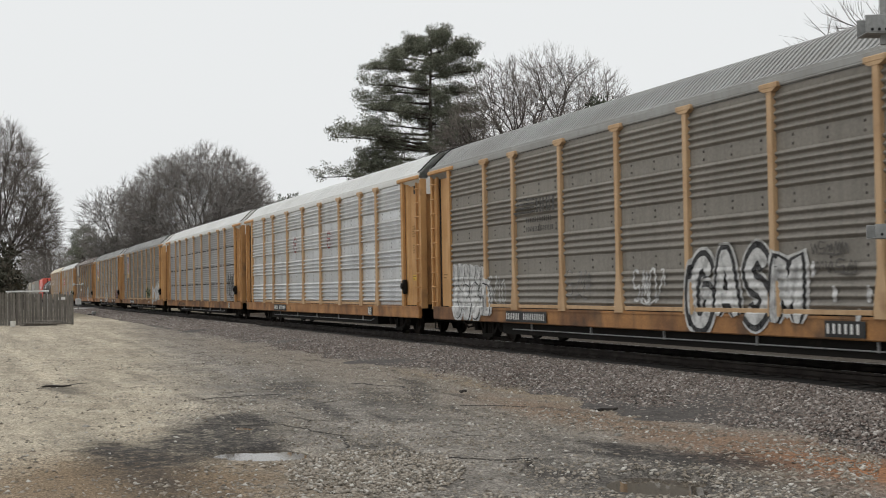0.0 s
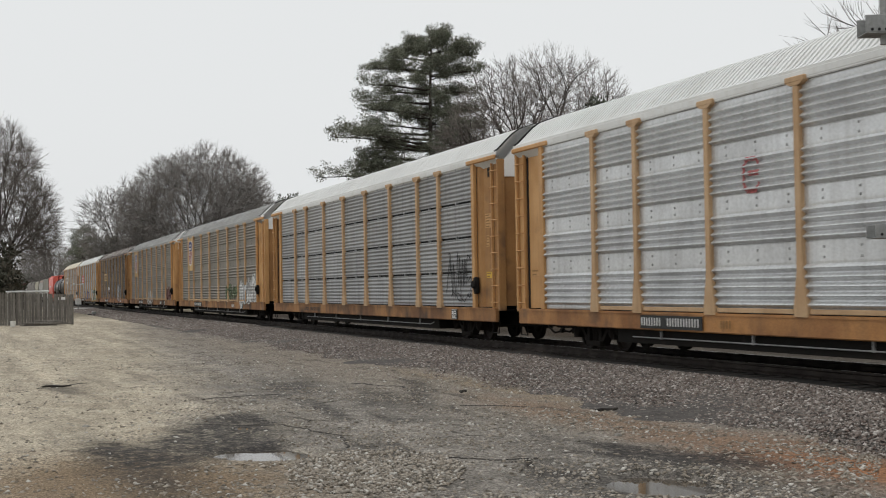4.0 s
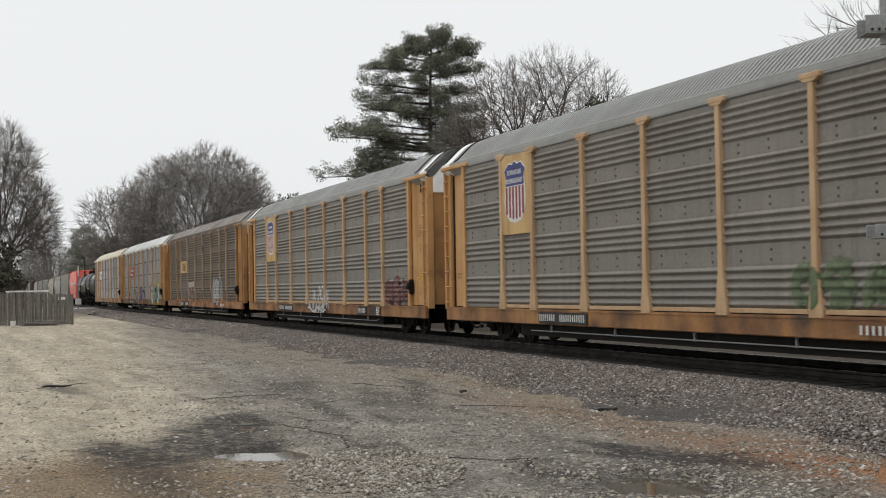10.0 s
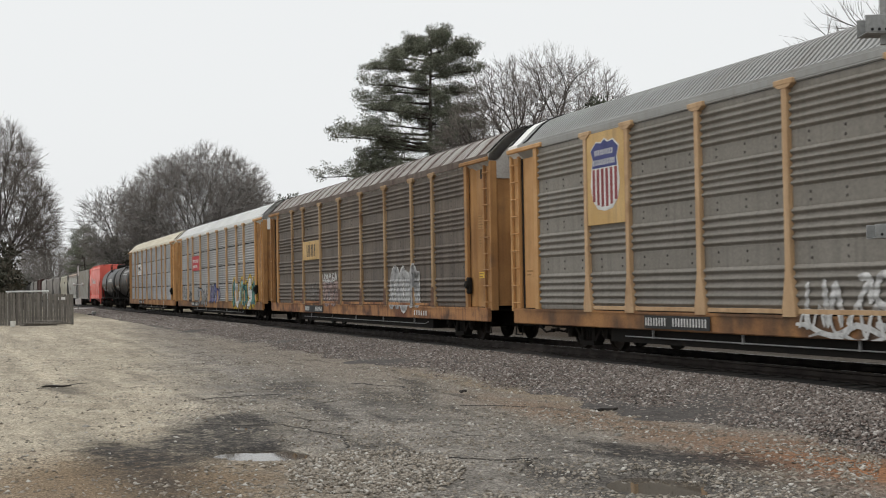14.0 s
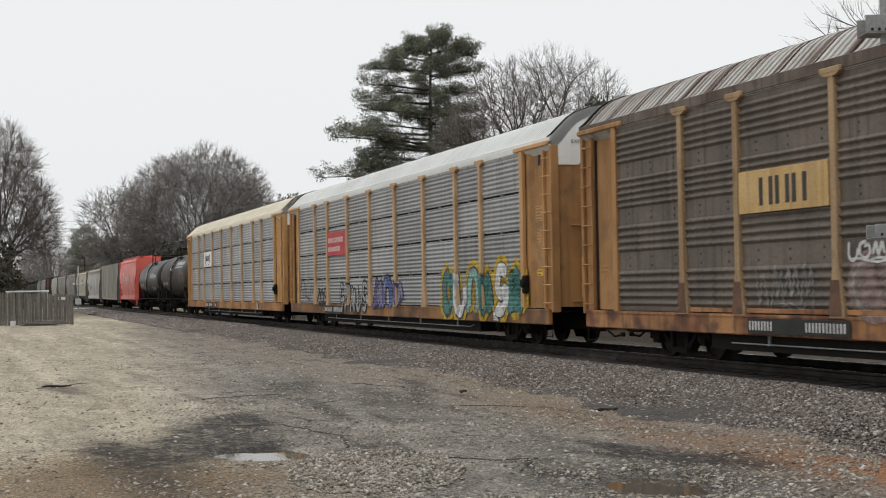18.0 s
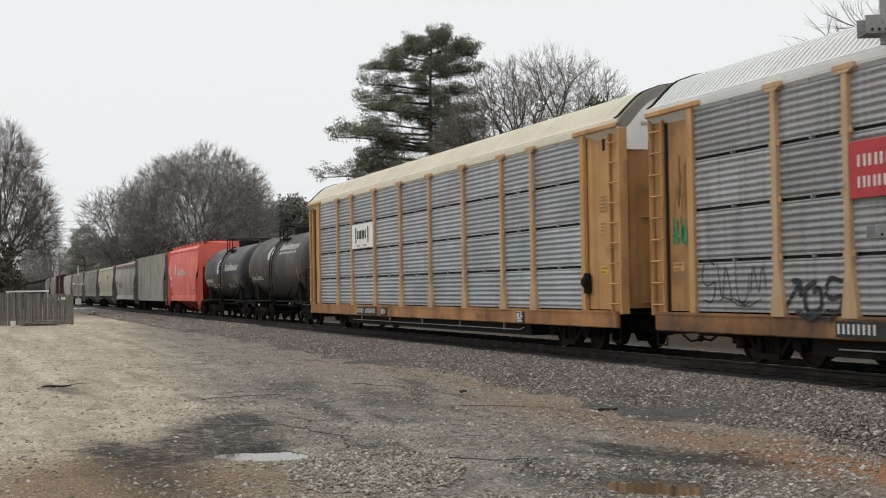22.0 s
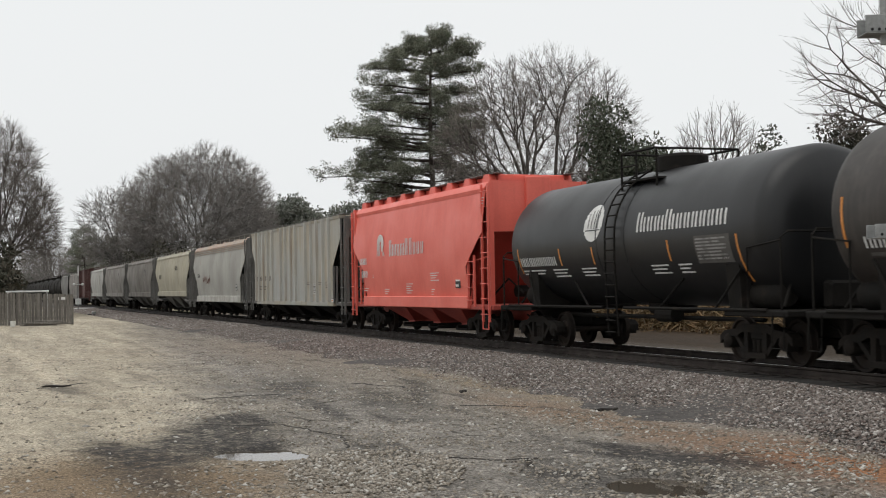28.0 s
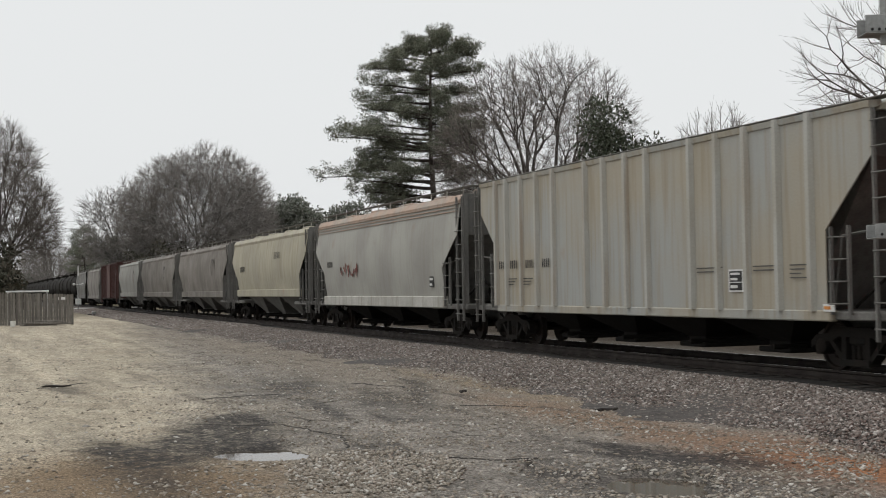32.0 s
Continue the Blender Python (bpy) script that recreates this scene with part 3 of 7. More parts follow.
@lru_cache(None)
def bolts_mesh(w, mat):
    b = Build()
    for z in (1.87, 2.04, 2.82, 2.95, 3.78, 3.93):
        for i in range(3 if w > 2.2 else 2):
            x = w * (i + 0.6) / (3 if w > 2.2 else 2)
            b.slab(x - 0.02, x + 0.02, -0.026, -0.006, z - 0.022, z + 0.022, 0.006)
    return b.mesh("bolts", mat)


@lru_cache(None)
def rib_mesh(mat, kind):
    b = Build()
    if kind == "post":
        b.slab(-0.10, 0.10, -0.06, 0.04, 0.92, 4.80, 0.012)
        return b.mesh("end_post", mat)
    b.loft([[(x, y, z) for x, y in ((-w, 0.04), (-w, -d), (-w + 0.015, -d - 0.015), (w - 0.015, -d - 0.015), (w, -d), (w, 0.04))]
            for z, w, d in ((0.90, 0.19, 0.065), (1.02, 0.19, 0.07), (1.66, 0.082, 0.07), (2.2, 0.075, 0.07), (4.76, 0.075, 0.07))])
    b.slab(-0.27, 0.27, -0.10, 0.02, 4.765, 4.86, 0.012)
    b.plate([(-0.13, 4.71), (0.13, 4.71), (0.25, 4.77), (-0.25, 4.77)], -0.095, 0.02)
    if kind == "bolted":
        for z in (1.90, 2.865, 3.825):
            for s in (-1, 1):
                b.slab(s * 0.12 - 0.03, s * 0.12 + 0.03, -0.06, -0.03, z - 0.05, z + 0.05, 0.008)
    return b.mesh("rib", mat)


def roof_line():
    half = [(-1.53, 4.80), (-1.53, 4.99), (-1.44, 5.05), (-1.22, 5.27), (-1.02, 5.46), (-0.84, 5.58), (-0.45, 5.72)]
    return half + [(0.0, 5.80)] + [(-y, z) for y, z in reversed(half)]


@lru_cache(None)
def roof_mesh(x0, x1, mat, pitch, depth):
    """A roof of cross-corrugated sheet from x0 to x1."""
    prof = roof_line()
    rings = []
    n = max(1, round((x1 - x0) / pitch))
    d = (x1 - x0) / n
    for i in range(n):
        for k, e in ((0.0, 0), (0.52, 0), (0.58, 1), (0.94, 1)):
            rings.append((x0 + d * (i + k), e * depth))
    rings.append((x1, 0.0))
    sink = {2: 1.0, 3: 1.0, 4: 1.0, 5: 1.0, 6: 0.45, 8: 0.45, 9: 1.0, 10: 1.0, 11: 1.0, 12: 1.0}
    out = []
    for x, e in rings:
        ring = []
        for i, (y, z) in enumerate(prof):
            k = e * sink.get(i, 0.0) * 0.72
            ring.append((x, y - math.copysign(k, y), z - k))
        ring += [(x, y * 0.86, z - 0.2) for y, z in reversed(prof)]
        out.append(ring)
    b = Build()
    b.loft(out)
    return b.mesh("roof", mat)


@lru_cache(None)
def strap_mesh(mat, w=0.09):
    prof = roof_line()[1:14]
    b = Build()
    b.loft([[(x, y * k, z + e) for (y, z) in prof] + [(x, y * 0.985, z - 0.02) for y, z in reversed(prof)] for x, k, e in ((0, 1.012, 0.02), (w, 1.012, 0.02))])
    return b.mesh("roof_strap", mat)


@lru_cache(None)
def cap_mesh(mat):
    """The closed end under the roof."""
    prof = [(y * 0.985, z) for y, z in roof_line()[1:14]]
    b = Build()
    b.loft([[(x, y, z) for y, z in [(-1.44, 4.34), *prof, (1.44, 4.34)]] for x in (0.0, 0.05)])
    return b.mesh("end_cap", mat)


@lru_cache(None)
def end_door_mesh(mat):
    b = Build()
    b.loft([[(x + 0.0, y, z) for y, x in ((-1.36, 0.0), (-1.30, 0.07), (-0.5, 0.16), (0.5, 0.16), (1.30, 0.07), (1.36, 0.0), (1.30, -0.03), (-1.30, -0.03))] for z in (0.98, 1.0, 4.35, 4.37)])
    return b.mesh("end_door", mat)


def auto_rack(label, style, sheet, roof, yellow="yellow", rib="rib", sill="sill", cap="white", pitch=0.165, deep=0.11, white_ends=False, bolt="bolt"):
    car = thing("auto_rack_car", label, "train car", pose(0, YC, RZ), "cars of the freight train")
    STYLE[car.name] = style
    sill = "sill_dirty" if sheet in ("dull", "zinc") else sill
    ends = "yellow_end" if sheet in ("brown", "zinc") else yellow
    # wide black box added for underframe depth and the shade below the sill
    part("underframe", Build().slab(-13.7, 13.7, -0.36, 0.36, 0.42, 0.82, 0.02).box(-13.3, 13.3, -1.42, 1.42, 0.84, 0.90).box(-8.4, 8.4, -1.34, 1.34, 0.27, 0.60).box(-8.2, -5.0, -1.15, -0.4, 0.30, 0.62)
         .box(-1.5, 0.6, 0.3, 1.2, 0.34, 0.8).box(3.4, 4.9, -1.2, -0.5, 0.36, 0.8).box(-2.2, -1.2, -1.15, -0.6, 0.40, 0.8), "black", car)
    for s in (-1, 1):
        b = Build().slab(-13.35, 13.35, -0.06, 0.06, 0.56, 0.93, 0.02)
        b.box(-13.35, 13.35, -0.075 if s < 0 else 0.05, -0.05 if s < 0 else 0.075, 0.88, 0.93)
        part("side_sill", b, sill, car, "stained yellow side sill", (0, s * SIDE * 0.985, 0))
        part("top_rail", Build().slab(-12.1, 12.1, -0.05, 0.05, 4.82, 4.95, 0.012), "roof_grey" if roof in ("roof_grey", "roof_rust") else roof, car, "", (0, s * SIDE * 0.99, 0))
    for s, turn in ((-1, None), (1, HALF)):
        for i, x in enumerate(RIBS):
            post = i in (0, 9)
            piece("end_post" if post else "rib", rib_mesh(yellow if post else rib, "post" if post else ("bolted" if style == "stacked" else "rib")), car, (x, s * SIDE, 0), turn=turn)
        for a, c in zip(RIBS, RIBS[1:]):
            w, x = c - a, (a if s < 0 else c)
            if style == "grouped":
                piece("side_sheet", sheet_mesh(round(w, 3), sheet, style), car, (x, s * (SIDE - 0.02), 0), turn=turn)
                if s < 0:
                    tagged(piece("bolts", bolts_mesh(round(w, 3), bolt), car, (x, s * (SIDE - 0.02), 0)), kind="stuff")
            elif s < 0:
                for k in range(4):
                    z = 0.96 + k * 0.962
                    piece("side_sheet", slat_mesh(round(w, 3), SLAT_H, sheet, 7), car, (x, s * (SIDE - 0.02), z))
            else:
                piece("side_sheet", slat_mesh(round(w, 3), 3.82, sheet, 24), car, (x, s * (SIDE - 0.02), 0.96), turn=turn)
        if style == "stacked" and s < 0:
            # black sheet added behind, as the shade seen through the slits
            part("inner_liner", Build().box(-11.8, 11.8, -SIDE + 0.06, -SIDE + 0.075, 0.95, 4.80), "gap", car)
            b = Build()
            for a, c in zip(RIBS, RIBS[1:]):
                for z in (1.90, 2.865, 3.825, 4.78):
                    b.slab((a + c) / 2 - 0.02, (a + c) / 2 + 0.02, -SIDE - 0.02, -SIDE + 0.07, z - 0.03, z + 0.05, 0.005)
            part("sheet_clip", b, "zinc", car)
        if style == "grouped" and s < 0:
            for a, c in zip(RIBS[1:-1], RIBS[2:-1]):
                part("kick_strip", Build().slab(a + 0.24, c - 0.24, -0.012, 0.04, 0.95, 1.03, 0.005), sill if sill == "rusty_sill" else rib, car, "", (0, -SIDE - 0.04, 0))
            # painted dark line for the shade under the eave
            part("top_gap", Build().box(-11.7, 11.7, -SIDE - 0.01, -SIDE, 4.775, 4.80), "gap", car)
    pipe = Build().tube([(-7.6, -1.40, 0.40), (7.8, -1.40, 0.40), (8.0, -1.36, 0.46)], 0.014, 6)
    for x in (-6.4, -3.1, 0.2, 3.5, 6.8):
        pipe.box(x - 0.02, x + 0.02, -1.42, -1.38, 0.38, 0.60)
    part("brake_pipe", pipe, "bolt_zinc", car)
    # roof, with its straps and closed ends
    inner = 12.95 if white_ends else 13.55
    piece("roof", roof_mesh(-inner, inner, roof, pitch, deep), car)
    for s, turn in ((1, None), (-1, HALF)):
        if white_ends:
            e = piece("roof_end", roof_mesh(12.95, 13.55, cap, 0.30, 0.01), car, turn=turn)
            for x in (12.52, 13.47):
                piece("roof_strap", strap_mesh("gap", 0.06), e, (x, 0, 0))
        else:
            piece("roof_strap", strap_mesh("gap", 0.07), car, (s * 13.44, 0, 0), turn=turn)
        piece("end_cap", cap_mesh(cap), car, (s * 13.5, 0, 0), turn=turn)
        door = piece("end_door", end_door_mesh("yellow_end"), car, (s * 13.42, 0, 0), turn=turn)
        for z in (2.9, 1.1):
            part("door_bar", Build().box(0.12, 0.17, -1.0, 1.0, z, z + 0.03), yellow, door)
        part("hatch", Build().slab(0.13, 0.18, -0.75, -0.30, 1.2, 2.15, 0.01), yellow, door)
        # corner columns with ladders on both sides
        for side in (-1, 1):
            b = Build()
            xa = 11.95
            b.loft([[(s * x, side * y, z) for x, y in ((xa, 1.45), (12.1, 1.45), (12.16, 1.44), (12.25, 1.37), (13.0, 1.37), (13.1, 1.35), (13.1, 1.30), (xa, 1.30))] for z in (0.95, 4.80)])
            part("corner_column", b, ends, car)
            part("header_beam", Build().slab(s * 12.5 - 1.05, s * 12.5 + 1.05, side * 1.50 - 0.085, side * 1.50 + 0.085, 4.80, 4.91, 0.02), yellow, car)
            part("edge_plate", Build().slab(s * 13.52 - 0.04, s * 13.52 + 0.04, side * 1.40 - 0.1, side * 1.40 + 0.1, 0.86, 4.80, 0.01), ends, car)
            part("door_track", Build().box(s * 13.16 - 0.03, s * 13.16 + 0.03, side * 1.36 - 0.03, side * 1.36 + 0.03, 0.95, 4.8), "yellow_end", car)
            part("ladder_panel", Build().slab(s * 13.27 - 0.22, s * 13.27 + 0.22, side * 1.405 - 0.012, side * 1.405 + 0.012, 0.88, 4.76, 0.005), ends, car)
            # black strip drawn for the shaded gap beside the ladder panel
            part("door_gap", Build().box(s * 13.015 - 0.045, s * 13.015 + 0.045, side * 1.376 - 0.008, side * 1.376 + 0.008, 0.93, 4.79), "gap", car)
            piece("ladder", ladder_mesh(0.42, 0.86, 4.72, 9, yellow), car, (s * 13.27 - 0.21, side * 1.46, 0), turn=None if side < 0 else HALF @ Matrix.Translation((-0.42, 0, 0)))
            part("sill_step", Build().tube([(s * 13.0, side * 1.44, 0.62), (s * 13.0, side * 1.46, 0.28), (s * 13.4, side * 1.46, 0.28), (s * 13.4, side * 1.44, 0.62)], 0.02), "black", car)
    # near-side fittings
    part("hand_brake", Build().slab(11.92, 12.12, -1.60, -1.48, 1.30, 1.75, 0.03).turned([(-1.66, 0.09), (-1.62, 0.12), (-1.60, 0.09)], 14, "y", (12.02, 0, 1.55)),
         "black", car)
    y = -1.372
    notice(car, 12.35, y, 3.05, 0.42, 0.38, yellow, "mark_tan", 5)
    notice(car, 12.42, y, 2.55, 0.2, 0.3, yellow, "mark_tan", 4)
    notice(car, 12.38, y, 1.72, 0.36, 0.16, "label_yellow", "mark_tan", 2)
    notice(car, -12.85, y, 1.72, 0.42, 0.18, yellow, "mark_tan", 2)
    b = Build()
    b.box(12.55, 12.68, y - 0.004, y, 4.40, 4.66)
    part("drain_slot", b, "gap", car)
    for s in (1, -1):
        letters("EXCESS HEIGHT", car, 0, 0, 0, 0.95, 0.085, "mark_faint").matrix_basis = Matrix.Translation((s * 13.56, -0.95 * s, 4.85)) @ Matrix.Rotation(radians(90 * s), 4, "Z")
    for x in (-10.06, 10.06):
        truck(car, x)
    couple(car, 14.3)
    return car


def shield(car, x, z, w, h, y):
    """A plain shield in blue above red and white stripes on a yellow board."""
    board = part("sign_board", Build().slab(-8.95, -7.2, y, y + 0.03, 2.78, 4.78, 0.006), "sign_yellow", car, "yellow board with a blue shield above red stripes")
    half = [(0.0, 0.0), (0.26, 0.03), (0.44, 0.16), (0.5, 0.36), (0.46, 0.6), (0.42, 0.72), (0.5, 0.86), (0.30, 0.97), (0.12, 0.95), (0.0, 1.0)]
    full = half + [(-a, b) for a, b in reversed(half[1:-1])]
    pts = [(x + a * w, z + b * h) for a, b in full]
    part("shield_border", Build().plate(outline(pts, 0.035), y - 0.004, y - 0.001), "mark_white", board)
    part("shield_field", Build().plate(pts, y - 0.008, y - 0.005), "mark_white", board)
    up = [(a, b) for a, b in half if b >= 0.6]
    up = [(0.0, 0.6)] + up
    top = [(x + a * w, z + b * h) for a, b in up + [(-a, b) for a, b in reversed(up[1:-1])]]
    part("shield_chief", Build().plate(top, y - 0.012, y - 0.009), "sign_blue", board)
    b = Build()
    for i in range(6):
        a = -0.40 + i * 0.16
        lo = 0.02 + 0.5 * max(0.0, abs(a) - 0.12) ** 1.4
        b.box(x + (a - 0.045) * w, x + (a + 0.045) * w, y - 0.012, y - 0.009, z + (lo + 0.02) * h, z + 0.585 * h)
    part("shield_stripes", b, "sign_red_dark", board)
    bars(board, "lettering", "mark_white", x - 0.34 * w, y - 0.012, z + 0.78 * h, "xxxxx", 0.68 * w, 0.11 * h)
    bars(board, "lettering", "mark_white", x - 0.40 * w, y - 0.012, z + 0.64 * h, "xxxxxxx", 0.80 * w, 0.11 * h)


TRAIN = []     # cars with the place of their centres when half the clip has run


def join(car, x):
    TRAIN.append((car, x))
    car.matrix_basis = pose(x + roll_on(0.0), YC, RZ)
    return car


YS = -1.575       # just proud of the side sheets
YL = -SIDE - 0.066


def sill_plate(car, x, w, chars="xxxx xxxxxx", plate="plate_black", ink="mark_white"):
    if plate:
        part("marking_plate", Build().slab(x - 0.06, x + w + 0.06, YL - 0.006, YL + 0.004, 0.60, 0.86, 0.002), plate, car)
    bars(car, "lettering", ink, x, YL - 0.008, 0.655, chars, w, 0.22 if plate else 0.20)


def stencil(car, x):
    p = part("marking_plate", Build().slab(x, x + 0.46, YL - 0.006, YL + 0.004, 0.59, 0.87, 0.002), "plate_black", car)
    b = Build().box(x + 0.03, x + 0.43, YL - 0.010, YL - 0.0075, 0.705, 0.715).box(x + 0.03, x + 0.43, YL - 0.010, YL - 0.0075, 0.845, 0.86)
    for i, (a, c, d, e) in enumerate(((0.05, 0.18, 0.73, 0.82), (0.24, 0.40, 0.73, 0.77), (0.24, 0.36, 0.79, 0.83), (0.05, 0.4, 0.61, 0.64), (0.05, 0.32, 0.66, 0.69))):
        b.box(x + a, x + c, YL - 0.010, YL - 0.0075, d, e)
    tagged(part("lettering", b, "mark_white", p), kind="stuff")


PITCH, FIRST = 28.6, 84.85
# first car: dull grey, white graffiti
car = join(auto_rack("dull grey auto rack with yellow ribs and white graffiti letters", "grouped", "dull", "roof_grey"), FIRST + PITCH - 0.55)
sill_plate(car, -7.6, 2.4)
sill_plate(car, 5.75, 0.9, "xxx", "plate_black", "mark_white")
bubble(car, "GASM", 1.3, 0.62, 3.7, 1.52, "spray_white", "spray_black", YS, 15, 0.25, 0.085, "spray_white", 0.07, label="white block graffiti with black contours")
bubble(car, "iiiiii", -11.75, 1.35, 2.5, 0.95, "spray_white", "spray_white", YS, 5, 0.34, 0.03, label="faded white graffiti")
bubble(car, "bjja", -11.6, 0.56, 2.75, 1.05, "spray_white", "spray_black", YS - 0.012, 6, 0.30, 0.035, "spray_white", 0.10, label="faded white graffiti")
for i in range(6):
    x = -11.5 + 0.42 * i
    b = Build()
    ribbon(b, [(x, 2.1), (x + 0.03, 1.9), (x - 0.03, 1.7), (x + 0.02, 1.5)], 0.035, YS - 0.03)
    paint("graffiti", b, "spray_black", car, "thin black sprayed line", YS - 0.03)
scrawl(car, "jeib", -8.85, 1.05, 1.15, 0.75, "spray_white", YS, 7, 0.045)
scrawl(car, "jeg", -4.1, 1.2, 1.3, 0.65, "spray_grey", YS, 8, 0.035)
scrawl(car, "jgae", -0.85, 1.1, 1.35, 0.75, "spray_white", YS, 9, 0.05)
for x, z in ((5.35, 1.55), (5.9, 1.15), (6.75, 1.15), (6.5, 0.8)):
    b = Build()
    ribbon(b, [(x, z), (x + 0.03, z + 0.13), (x, z + 0.26)], 0.13, YS)
    paint("graffiti", b, "spray_white", car, "white sprayed drop", YS)
scrawl(car, "cjfgc", 5.3, 1.9, 1.0, 0.22, "mark_faint", YS, 10, 0.025)
scrawl(car, "fcjg", 5.4, 1.6, 1.1, 0.24, "mark_faint", YS, 11, 0.025)
bars(car, "faded_mark", "mark_ghost", -5.6, YS, 3.25, "III", 1.1, 0.34, gap=0.2)
b = Build()
for i in range(4):
    b.box(-7.0 + 0.1 * i, -5.7, YS - 0.004, YS, 3.26 + i * 0.1, 3.31 + i * 0.1)
part("faded_mark", b, "mark_ghost", car)
bars(car, "faded_mark", "mark_ghost", -6.2, YS, 3.02, "xxxxxxx", 1.5, 0.17)
bars(car, "faded_mark", "mark_ghost", -6.2, YS, 2.80, "xxxxxxxx", 1.6, 0.17)

# second: bright ribbed steel with two small red emblems
car = join(auto_rack("bright silver auto rack with tan ribs and red emblems", "grouped", "silver", "roof_white", cap="white", white_ends=False, bolt="bolt_zinc"), FIRST)
for x, z in ((-2.85, 3.08), (2.7, 3.08)):
    oct_ = [(x + a, z + c) for a, c in ((0.24, 0.44), (0.14, 0.56), (-0.14, 0.56), (-0.24, 0.44), (-0.24, 0.12), (-0.14, 0.0), (0.14, 0.0), (0.24, 0.14))]
    b = Build()
    ribbon(b, oct_, 0.085, YS)
    b.box(x - 0.10, x + 0.24, YS - 0.003, YS, z + 0.26, z + 0.36)
    paint("emblem", b, "emblem_red", car, "faded red octagonal emblem", YS)
sill_plate(car, -6.9, 2.3)
sill_plate(car, -3.9, 0.4, "xx", None, "mark_tan")
stencil(car, 8.0)

# third: zinc-grey stacked sheets
car = join(auto_rack("grey stacked-sheet auto rack with yellow ribs and white roof", "stacked", "zinc", "roof_white", cap="white", white_ends=False), FIRST - PITCH + 0.33)
sill_plate(car, -7.4, 2.5, "xxx xxxxxx", None, "mark_dark")
stencil(car, 10.1)
scrawl(car, "ecgfj", 9.5, 1.15, 2.1, 1.3, "spray_black", YS, 12, 0.04)
for i, (z, h, w) in enumerate(((4.12, 0.36, 0.5), (3.28, 0.52, 0.42), (2.72, 0.42, 0.34), (2.22, 0.38, 0.34), (1.80, 0.32, 0.30))):
    bars(car, "painted_mark", "mark_tan", -12.82, -1.378, z, "xx" if i == 0 else "I", w, h, "worn hand-painted block on the end panel", 0.15)

# fourth: shield board, white and green graffiti
car = join(auto_rack("weathered grey auto rack with shield board and white graffiti", "grouped", "dull", "roof_grey", white_ends=True), FIRST - 2 * PITCH)
shield(car, -8.08, 3.1, 1.3, 1.5, -SIDE - 0.07)
sill_plate(car, -6.7, 2.5)
sill_plate(car, 5.4, 0.9, "xxx", None)
stencil(car, 8.0)
bubble(car, "bi", 7.5, 0.62, 1.95, 1.5, "spray_white", "mark_faint", YS, 31, 0.40, 0.03, "spray_white", 0.10, label="faded white graffiti")
bubble(car, "ha", 9.3, 0.72, 2.2, 1.5, "spray_white", "mark_faint", YS, 32, 0.36, 0.03, "spray_white", 0.09, label="faded white graffiti")
bubble(car, "bjgf", 3.5, 0.95, 3.6, 0.9, "spray_moss", "spray_moss", YS, 33, 0.26, 0.02, label="faded green graffiti")

# fifth: shield board, white scrawl and faded red graffiti
car = join(auto_rack("grey auto rack with shield board and white scrawl", "grouped", "dull", "roof_grey", white_ends=True), FIRST - 3 * PITCH)
shield(car, -8.08, 3.1, 1.3, 1.5, -SIDE - 0.07)
sill_plate(car, -6.4, 2.4)
sill_plate(car, 6.2, 0.9, "xxx")
stencil(car, 8.3)
scrawl(car, "icejg", -1.3, 0.66, 3.3, 0.95, "spray_white", YS, 41, 0.12, "white sprayed scrawl")
scrawl(car, "fdcf", -1.2, 0.56, 3.0, 0.7, "spray_white", YS - 0.01, 42, 0.07, "white sprayed scrawl")
bubble(car, "bjg", 9.3, 0.95, 2.4, 0.85, "spray_dull_red", "spray_rust", YS, 43, 0.22, 0.04, "spray_dull_red", 0.06, label="faded red graffiti")

# sixth: sooty brown with a rusted roof
car = join(auto_rack("sooty brown auto rack with rusted roof and yellow sign", "grouped", "brown", "roof_rust", yellow="yellow_end", rib="rib_brown", sill="rusty_sill", cap="roof_rust", pitch=0.20, deep=0.13, white_ends=False), FIRST - 4 * PITCH + 0.12)
part("eave_strip", Build().slab(-13.5, 13.5, -1.548, -1.50, 4.80, 5.0, 0.01), "fascia", car)
STYLE_BAND = roof_mesh(0.0, 0.20, "rust_band", 0.20, 0.12)
for x in RIBS[1:-1]:
    part("rib_foot", Build().loft([[(x - w, -0.085, z), (x + w, -0.085, z), (x + w, 0.0, z), (x - w, 0.0, z)] for z, w in ((0.93, 0.16), (1.06, 0.16), (1.44, 0.11), (1.50, 0.10))]), "rib_foot", car, "rusted patch on the rib's foot", (0, -SIDE - 0.006, 0))
for i in range(26):
    band = piece("roof_seam", STYLE_BAND, car, (-13.3 + i * 1.035, 0, 0.006))
    band.scale = (1, 1.004, 1)
p = part("sign_board", Build().slab(-7.0, -4.4, -SIDE - 0.075, -SIDE - 0.04, 2.68, 3.42, 0.006), "sign_yellow", car, "yellow sign board with dark blocks")
bars(p, "lettering", "mark_dark", -6.35, -SIDE - 0.076, 2.80, "III", 1.45, 0.48, gap=0.16)
sill_plate(car, -6.75, 2.75, "xxxx     xxxxxx")
sill_plate(car, 7.3, 1.3, "xxx", None)
scrawl(car, "cgfg", -6.6, 1.02, 1.7, 0.8, "spray_grey", YS, 51, 0.03)
scrawl(car, "dbfedjg", -4.05, 1.78, 2.2, 0.34, "spray_white", YS - 0.02, 52, 0.05)
bubble(car, "bb", -3.95, 0.92, 2.0, 0.95, "spray_pink", "spray_grey", YS, 53, 0.42, 0.03, "spray_pink", 0.12, label="faded pink graffiti")
